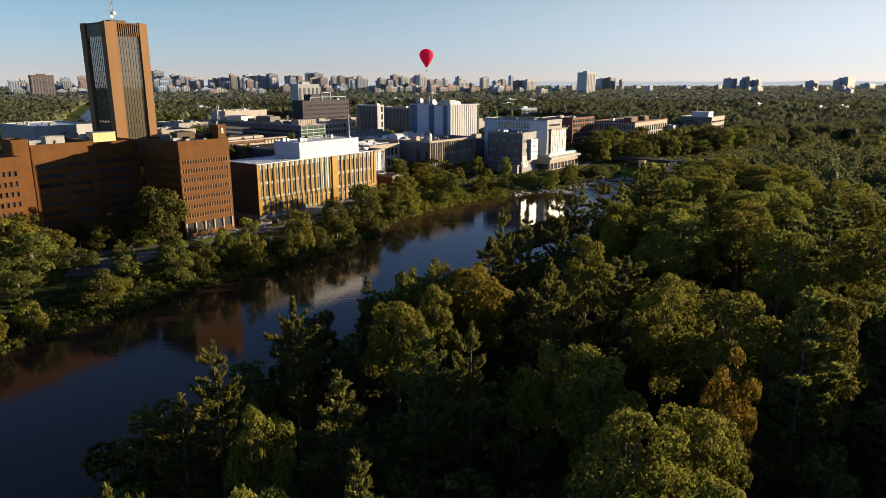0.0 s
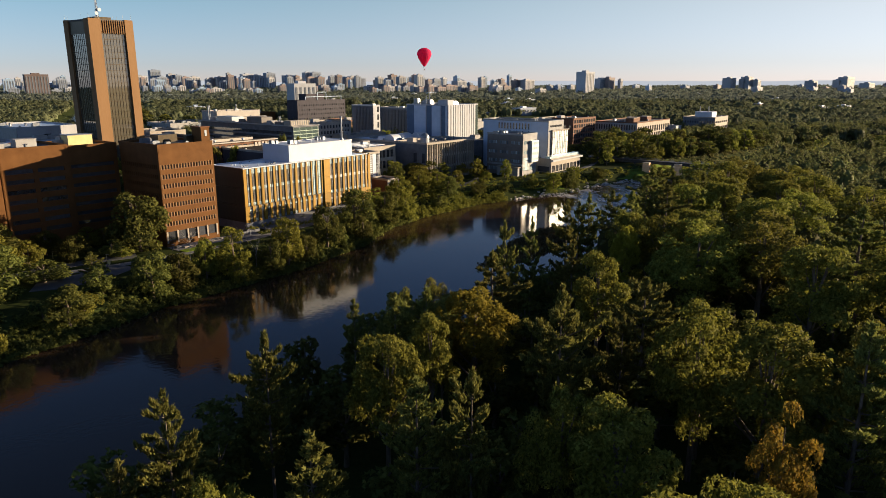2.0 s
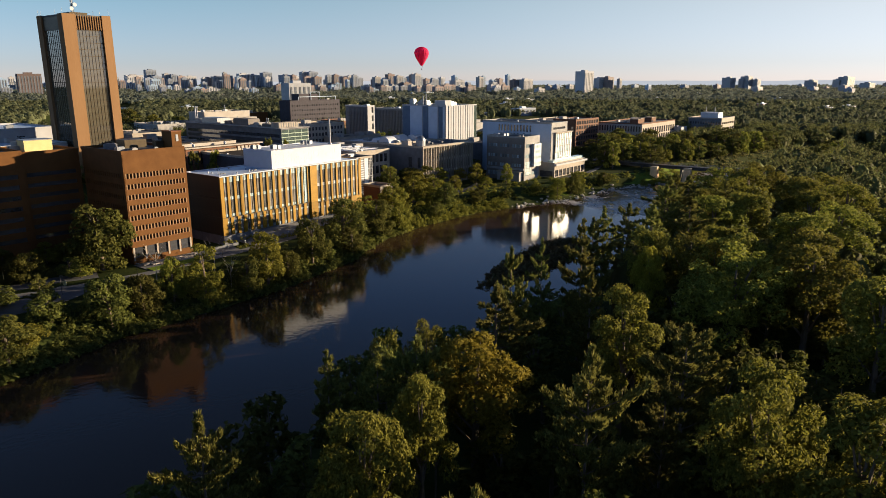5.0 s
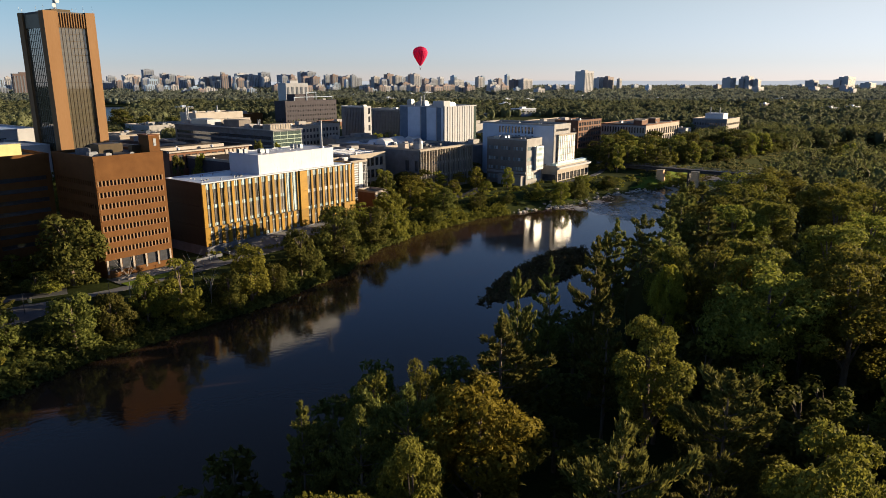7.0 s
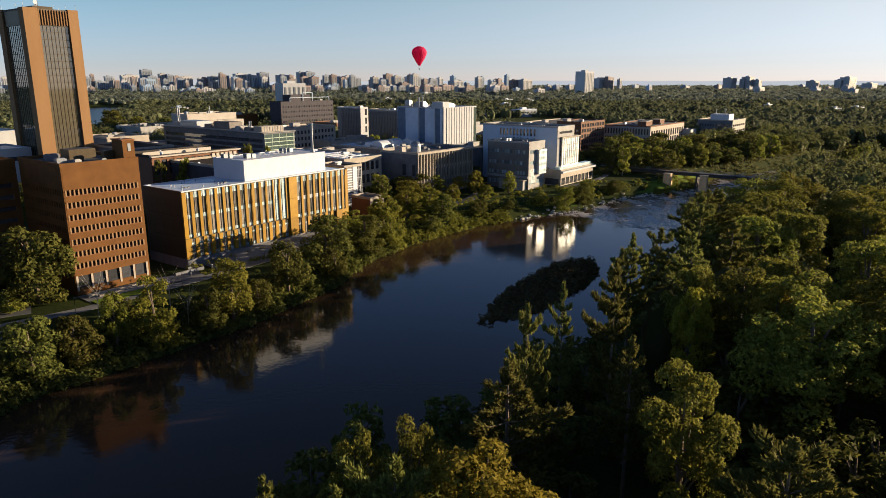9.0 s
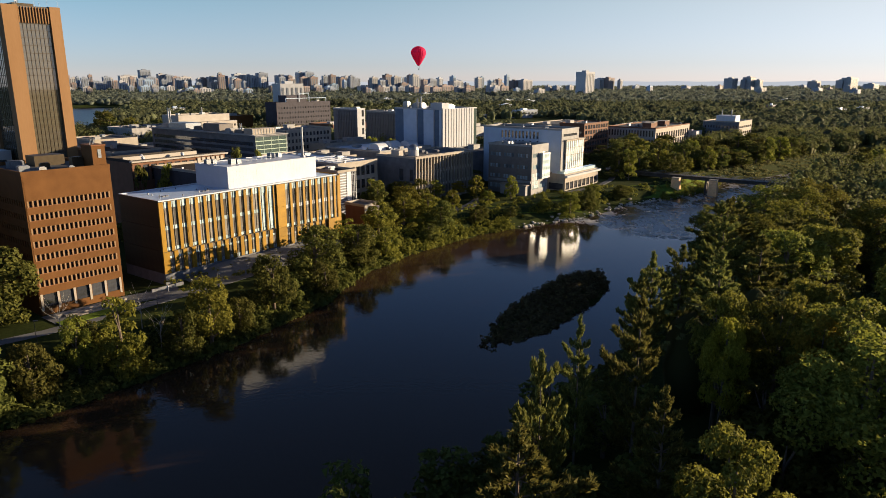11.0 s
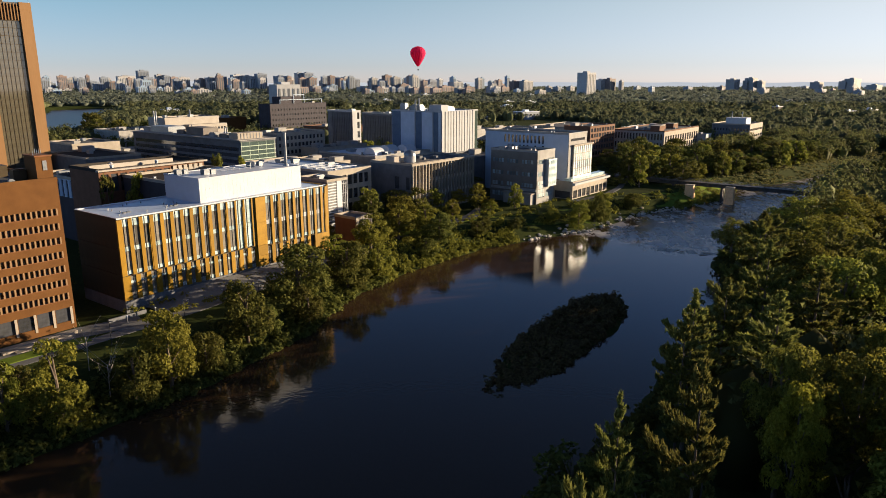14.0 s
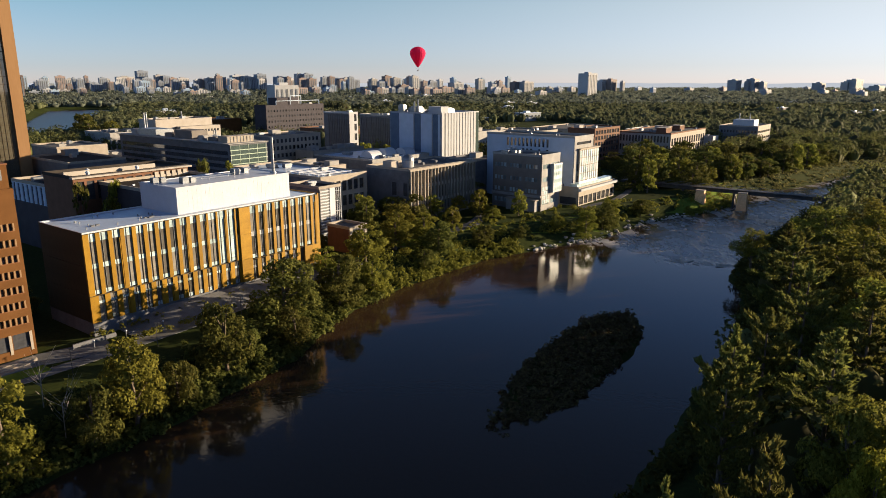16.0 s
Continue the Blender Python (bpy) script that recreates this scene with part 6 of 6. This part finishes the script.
for x, y, top, rad in CAMPUS_TREES:
    plant(SUN_TINTED if y > 330 else BANK, x, y, top, rad, "green tree standing on the campus lawn", "campus trees")
plant(BANK[1:], -97, 224, 26.0, 8.5, "broad dark green tree beside the brick block", "campus trees")
plant(BANK_BRIGHT, -50.0, 224.5, 18.0, 5.8, "bright yellow-green maple on the river bank", "trees along the bank")
plant(BANK_BRIGHT, -62.5, 208.5, 18.0, 5.2, "olive-gold maple on the river bank", "trees along the bank")
plant(BANK_BRIGHT, -69.5, 205.0, 15.5, 3.4, "slender yellow-green tree on the river bank", "trees along the bank")
plant(PINES, -93, 187, 15.5, 3.2, "young conifer standing beside the riverside path", "campus trees")
plant(PINES, -25, 301, 11.5, 2.2, "small conifer on the bank by the hall", "campus trees")
plant(AUTUMN, 9, 388, 15, 3.4, "tree with thin rusty autumn leaves by the path", "campus trees")
plant(AUTUMN, 21, 385, 12, 3.0, "small yellow-brown tree on the campus lawn", "campus trees")
for x, y, top, rad in ((-310, 726, 29, 9), (-328, 752, 30, 10), (-298, 704, 27, 8), (-318, 735, 31, 9), (-288, 722, 26, 8), (-275, 690, 26, 8), (-262, 720, 24, 8), (-240, 700, 22, 7)):
    plant(PARK, x, y, top, rad, "tall green tree by the backwater", "park trees")
for x, y, top, rad in ((-97, 303, 33, 3.0), (-92, 312, 33.4, 3.4), (-80, 352, 34, 3.0), (-74, 362, 33, 3.0)):
    plant(PARK, x, y, top, rad, "slender green tree in the court behind the hall", "campus trees")
# a close line of trees on the bank, and trees between the buildings
for (ax, ay), (bx, by) in zip(LEFT_BANK[2:18], LEFT_BANK[3:19]):
    ln = math.hypot(bx - ax, by - ay)
    for k in range(int(ln / (8.0 if ay < 300 else 15))):
        s, off = rng.uniform(), rng.uniform(2.5, 9.5)
        x, y = ax + (bx - ax) * s - (by - ay) / ln * off, ay + (by - ay) * s + (bx - ax) / ln * off
        if min((x - a) ** 2 + (y - b) ** 2 for a, b, q in NEAR_TREES) < 13:
            continue
        plant(BANK, x, y, (rng.uniform(6.5, 11) if ay < 300 else rng.uniform(6, 10)), rng.uniform(2.4, 4.0), "green broadleaved tree on the grassy river bank", "trees along the bank", ground_level=max(ground_z(x, y), 0.6))


def clear_of_buildings(x, y, margin):
    a = radians(TURN)
    for fx, fy, R, L in FOOTPRINTS:
        u, v = (x - fx) * math.cos(a) + (y - fy) * math.sin(a), -(x - fx) * math.sin(a) + (y - fy) * math.cos(a)
        if -margin < u < R + margin and -margin < v < L + margin:
            return False
    return True


greenery = []
while len(greenery) < 150:
    u, v = rng.uniform(-60, 330), rng.uniform(-30, 190)
    x, y = campus(-73, 257, u, v)
    if float(distance_inside([x], [y], RIVER)[0]) > -22 or not clear_of_buildings(x, y, 3.5):
        continue
    if u < 75 and v < 3:
        continue
    if y < 345:
        plant(BANK, x, y, rng.uniform(11, 17), rng.uniform(2.8, 4.6), "green tree standing on the campus lawn", "campus trees")
    greenery.append((x, y, ground_z(x, y) - 0.3, rng.uniform(11, 18), rng.uniform(2.8, 4.6)))
# parkland beyond the bridge
for i in range(420):
    x, y = rng.uniform(85, 420), rng.uniform(430, 700)
    if float(distance_inside([x], [y], RIVER)[0]) > -12 or not clear_of_buildings(x, y, 5) or (x < 165 and y < 490 and x - y > -352) or min((x - a) ** 2 + (y - b) ** 2 for a, b, q in NEAR_TREES) < 30:
        continue
    greenery.append((x, y, ground_z(x, y) - 0.3, rng.uniform(10, 18), rng.uniform(3.6, 6.5)))


def shrubs(name, pts, size, material, label, per=16):
    """Low growth that nobody could count: tufts of sprays."""
    P, N = [], []
    for x, y, z, h, w in pts:
        k = per
        d = rng.normal(0, 1, (k, 3))
        d[:, 2] = np.abs(d[:, 2])
        d /= np.linalg.norm(d, axis=1, keepdims=True)
        P.append(np.array([x, y, z]) + d * np.array([w, w, h]) * rng.uniform(0.6, 1.0, (k, 1)))
        N.append(d + np.array([0, 0, 0.4]))
    V, F = sprays(np.concatenate(P), np.concatenate(N), size, 3)
    return tagged(new(name, quick_mesh(name, V, F, material)), label, "shrubs", kind="stuff")


pts = []
for (ax, ay), (bx, by) in zip(LEFT_BANK[2:20], LEFT_BANK[3:21]):
    n = int(math.hypot(bx - ax, by - ay) * 3.4)
    nxv, nyv = -(by - ay) / math.hypot(bx - ax, by - ay), (bx - ax) / math.hypot(bx - ax, by - ay)
    for k in range(n):
        s, off = rng.uniform(), (abs(rng.normal(0, 5)) + 0.6 if k % 2 else rng.uniform(-0.6, 2.6))
        x, y = ax + (bx - ax) * s + nxv * off, ay + (by - ay) * s + nyv * off
        pts.append((x, y, ground_z(x, y), rng.uniform(0.8, 2.6), rng.uniform(0.8, 1.8)))
for (ax, ay), (bx, by) in zip(LEFT_BANK[2:13], LEFT_BANK[3:14]):
    ln = math.hypot(bx - ax, by - ay)
    for k in range(int(ln * 1.7)):
        t, off = rng.uniform(), rng.uniform(2, 13)
        x, y = ax + (bx - ax) * t - (by - ay) / ln * off, ay + (by - ay) * t + (bx - ax) / ln * off
        pts.append((x, y, ground_z(x, y), rng.uniform(1.0, 3.2), rng.uniform(1.0, 2.0)))
RIPRAP_X = (30, 112)                                   # bare stones along the water there
pts = [p for p in pts if not (RIPRAP_X[0] < p[0] < RIPRAP_X[1] and p[2] < 2.4)]
# shrubs upstream coloured brighter for sun, the others darker for shade
shrubs("bank_shrubs", [p for p in pts if p[1] > 300], 0.45, M_LEAF, "green shrubs and weeds along the far bank, coloured brighter for sunlight")
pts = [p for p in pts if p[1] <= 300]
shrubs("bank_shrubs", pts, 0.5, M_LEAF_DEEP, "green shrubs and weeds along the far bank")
pts = []
for k in range(150):
    x, y = campus(-71.4, 253.84, rng.uniform(-2, 62), rng.choice((rng.uniform(-3.0, -1.4), rng.uniform(-11, -9.5))))
    pts.append((x, y, ground_z(x, y) + 1.2, rng.uniform(0.5, 1.5), rng.uniform(0.5, 1.1)))
shrubs("planting", pts, 0.3, M_LEAF, "low green planting along the hall's front", 14)
pts = []
for (ax, ay), (bx, by) in zip(RIGHT_BANK[2:20], RIGHT_BANK[3:21]):
    for k in range(int(math.hypot(bx - ax, by - ay) * 0.9)):
        s, off = rng.uniform(), abs(rng.normal(0, 4)) + 0.8
        x, y = ax + (bx - ax) * s + off, ay + (by - ay) * s - off * 0.6
        pts.append((x, y, max(ground_z(x, y), 0), rng.uniform(1.5, 5), rng.uniform(1.2, 2.6)))
shrubs("wood_edge_shrubs", pts, 0.6, M_LEAF_DEEP, "dense dark shrubs along the edge of the wood")
pts = []
while len(pts) < 760:
    x, y = rng.uniform(6, 54), rng.uniform(219, 288)
    if float(distance_inside([x], [y], ISLAND)[0]) > 2.2 * rng.uniform() - 0.6 + 4.0 * max(0.0, (250 - y) / 28) * rng.uniform():
        tall = 0.45 + 1.5 * smooth((y - 228) / 50)
        pts.append((x, y, ground_z(x, y), float(tall) * rng.uniform(0.5, 1.3), rng.uniform(0.6, 1.3)))
shrubs("island_growth", pts, 0.42, M_SHRUB, "brownish reeds and low shrubs covering the island")
pts = []
while len(pts) < 2600:
    x, y = rng.uniform(120, 440), rng.uniform(430, 690)
    d = float(distance_inside([x], [y], RIVER)[0])
    if -34 < d < -0.5:
        pts.append((x, y, ground_z(x, y), rng.uniform(0.4, 1.1), rng.uniform(1.2, 2.6)))
shrubs("marsh_growth", pts, 0.5, M_REED, "yellowish reeds of the marsh by the upstream river", 12)
pts = []
while len(pts) < 170:
    x, y = rng.uniform(-20, 100), rng.uniform(320, 425)
    d = float(distance_inside([x], [y], RIVER)[0])
    lx = np.interp(y, [p[1] for p in LEFT_BANK], [p[0] for p in LEFT_BANK])
    if -30 < d < -5 and x < lx and clear_of_buildings(x, y, 1.5):
        pts.append((x, y, ground_z(x, y), rng.uniform(0.5, 2.2), rng.uniform(0.7, 1.6)))
shrubs("lawn_shrubs", pts, 0.45, M_LEAF, "green shrubs on the lawn before the science buildings", 22)


def woods(name, centres, per, size, label, material=M_WOODS):
    """Woods too far off to count: crowns of a few sprays each, joined into one mesh. centres: x, y, ground, top, radius."""
    C = np.array(centres)
    d = rng.normal(0, 1, (len(C), per, 3))
    d[:, :, 2] = np.abs(d[:, :, 2]) - 0.25
    d /= np.linalg.norm(d, axis=2, keepdims=True)
    # every crown bulges towards a few ways of its own
    ways = rng.normal(0, 1, (len(C), 6, 3))
    ways[:, :, 2] = np.abs(ways[:, :, 2])
    ways /= np.linalg.norm(ways, axis=2, keepdims=True)
    bulge = 0.66 + 0.46 * np.clip(np.einsum('npk,nwk->npw', d, ways).max(2), 0, 1) ** 4
    P = C[:, None, :2] + d[:, :, :2] * C[:, None, 4:5] * (bulge * rng.uniform(0.85, 1.1, bulge.shape))[:, :, None]
    hz = (C[:, 3] - C[:, 2])[:, None]
    z = C[:, 2][:, None] + hz * (0.58 + 0.42 * d[:, :, 2] * bulge * rng.uniform(0.85, 1.05, (len(C), per)))
    pts3 = np.concatenate([P, z[:, :, None]], 2).reshape(-1, 3)
    s = np.repeat(C[:, 4] * size, per)[:, None]
    V, F = sprays(pts3, d.reshape(-1, 3), 1.0, 3)
    V = np.repeat(np.repeat(pts3, 3, 0), 3, 0) + (V - np.repeat(np.repeat(pts3, 3, 0), 3, 0)) * np.repeat(np.repeat(s, 3, 0), 3, 0)
    # a closed, uneven core under the sprays
    ang = np.arange(5) * 1.25664
    core, faces, base = [], [], len(V)
    rings = ((0.50, 0.0), (0.68, 0.40), (0.46, 0.70))
    wob = rng.uniform(0.75, 1.2, (len(C), 3, 5))
    for k, (x, y, g, t, q) in enumerate(C):
        b = base + k * 16
        turn = ang + k
        for i, (rad, up) in enumerate(rings):
            rr = q * rad * wob[k, i]
            core.append(np.stack([x + rr * np.cos(turn), y + rr * np.sin(turn), np.full(5, g + (t - g) * up)], 1))
        core.append(np.array([[x, y, g + (t - g) * 0.85]]))
        for m in range(2):
            for i in range(5):
                j = (i + 1) % 5
                faces += [(b + 5 * m + i, b + 5 * m + j, b + 5 * m + 5 + j), (b + 5 * m + i, b + 5 * m + 5 + j, b + 5 * m + 5 + i)]
        faces += [(b + 10 + i, b + 10 + (i + 1) % 5, b + 15) for i in range(5)]
    core = np.concatenate(core)
    V = np.concatenate([V, core])
    F = np.concatenate([F, np.array(faces)])
    return tagged(new(name, quick_mesh(name, V, F, material)), label, "woods", kind="stuff")


for i in range(520):
    x, y = rng.uniform(105, 340), rng.uniform(455, 660)
    d = float(distance_inside([x], [y], RIVER)[0])
    lx = np.interp(y, [p[1] for p in LEFT_BANK], [p[0] for p in LEFT_BANK])
    if x < lx and -75 < d < -14 and clear_of_buildings(x, y, 5):
        greenery.append((x, y, ground_z(x, y) - 0.3, rng.uniform(11, 18), rng.uniform(4, 6.5)))
kept, further = [], []
for x, y, z, top, radius in sorted(greenery, key=lambda g: g[1]):
    if y < 345 or min(((x - a) ** 2 + (y - b) ** 2 for a, b in kept), default=99) < 34:
        continue
    kept.append((x, y))
    tall = 0.72 if 0.165 < (x - 2) / (y - 88) < 0.25 and x > 60 else 1.25 if x > 80 and y < 560 else 1.05
    top, radius = top * tall + 2, radius * 1.12
    if len(kept) <= 270:
        plant(PARK, x, y, top, radius, "green broadleaved tree between the campus buildings and the river", "park trees", ground_level=z)
    else:
        further.append((x, y, z, top, radius))
woods("park_woods", further, 200, 0.10, "green trees of the park beyond the bridge")


def built_over(x, y):
    """The campus: no woods there. Bounds run along the rows of buildings."""
    u, v = (x + 73) * 0.6157 + (y - 257) * 0.788, -(x + 73) * 0.788 + (y - 257) * 0.6157
    return (-160 < u < 400 and -10 < v < 170) or (120 < u < 620 and -60 < v < 60 and y < 700)


centres = []
for yy in np.arange(-70, 720, 10.5):
    for xx in np.arange(-330, 640, 10.5):
        x, y = xx + rng.uniform(-4, 4), yy + rng.uniform(-4, 4)
        if abs(x) > 260 + 0.72 * max(y, 0) or float(distance_inside([x], [y], RIVER)[0]) > -6 or built_over(x, y):
            continue
        lx = np.interp(y, [p[1] for p in LEFT_BANK], [p[0] for p in LEFT_BANK])
        if x < lx and not (y > 480 and x < -330 + 0.1 * y) and not (y > 640):
            continue
        if x > lx and y < 190 and x < min(125, 36 + 0.70 * y) or min((x - a) ** 2 + (y - b) ** 2 for a, b, q in NEAR_TREES) < 40:
            continue
        if x > lx and 420 < y < 640 and y > 330 + x * 0.95:
            continue
        if x > lx and 285 < y < 425 and float(distance_inside([x], [y], RIVER)[0]) > -20:
            continue
        # a taller stand, out of view, is added to shade the foreground trees
        centres.append((x, y, ground_z(x, y) - 0.3, (rng.uniform(31.5, 36) if x > 14 + 0.67 * y and 60 < y < 145 else rng.uniform(18, 26) if y < 150 else rng.uniform(14, 24)) - (3 if y > 500 else 0), rng.uniform(5.0, 8.0)))
near = [c for c in centres if abs(c[0]) < 0.67 * c[1] + 12]
woods("woods", near, 100, 0.098, "green broadleaved woods on the flat land beyond the river")
woods("woods", [c for c in centres if c not in near], 24, 0.19, "unseen green woods beside the view, tallest where added for shade")
centres = []
y = 640.0
while y < 4300:
    step = 12 + (y - 640) * 0.016
    for xx in np.arange(-0.74 * y - 100, 0.74 * y + 100, step):
        x, yj = xx + rng.uniform(-0.45, 0.45) * step, y + rng.uniform(-0.45, 0.45) * step
        if float(lake_depth(x, yj)) > -3 or built_over(x, yj):
            continue
        if noise.noise((x * 0.004, yj * 0.004, 5)) > 0.42:
            continue
        top = 6 + (11 + 6 * noise.noise((x * 0.01, yj * 0.01, 2)) + rng.uniform(-4, 5))
        centres.append((x, yj, 5.7, max(top, 11), step * rng.uniform(0.40, 0.70)))
    y += step * 0.95
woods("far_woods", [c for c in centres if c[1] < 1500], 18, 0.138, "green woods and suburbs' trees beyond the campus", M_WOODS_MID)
woods("far_woods", [c for c in centres if c[1] >= 1500], 13, 0.165, "green woods and suburbs' trees reaching to the horizon", M_WOODS_HAZED)
for ob, *_ in BROAD + BRIGHT + BANK_BRIGHT + AUTUMN + LITTLE + BANK + PARK + PINES:
    for o in (*ob.children_recursive, ob):
        bpy.data.objects.remove(o)
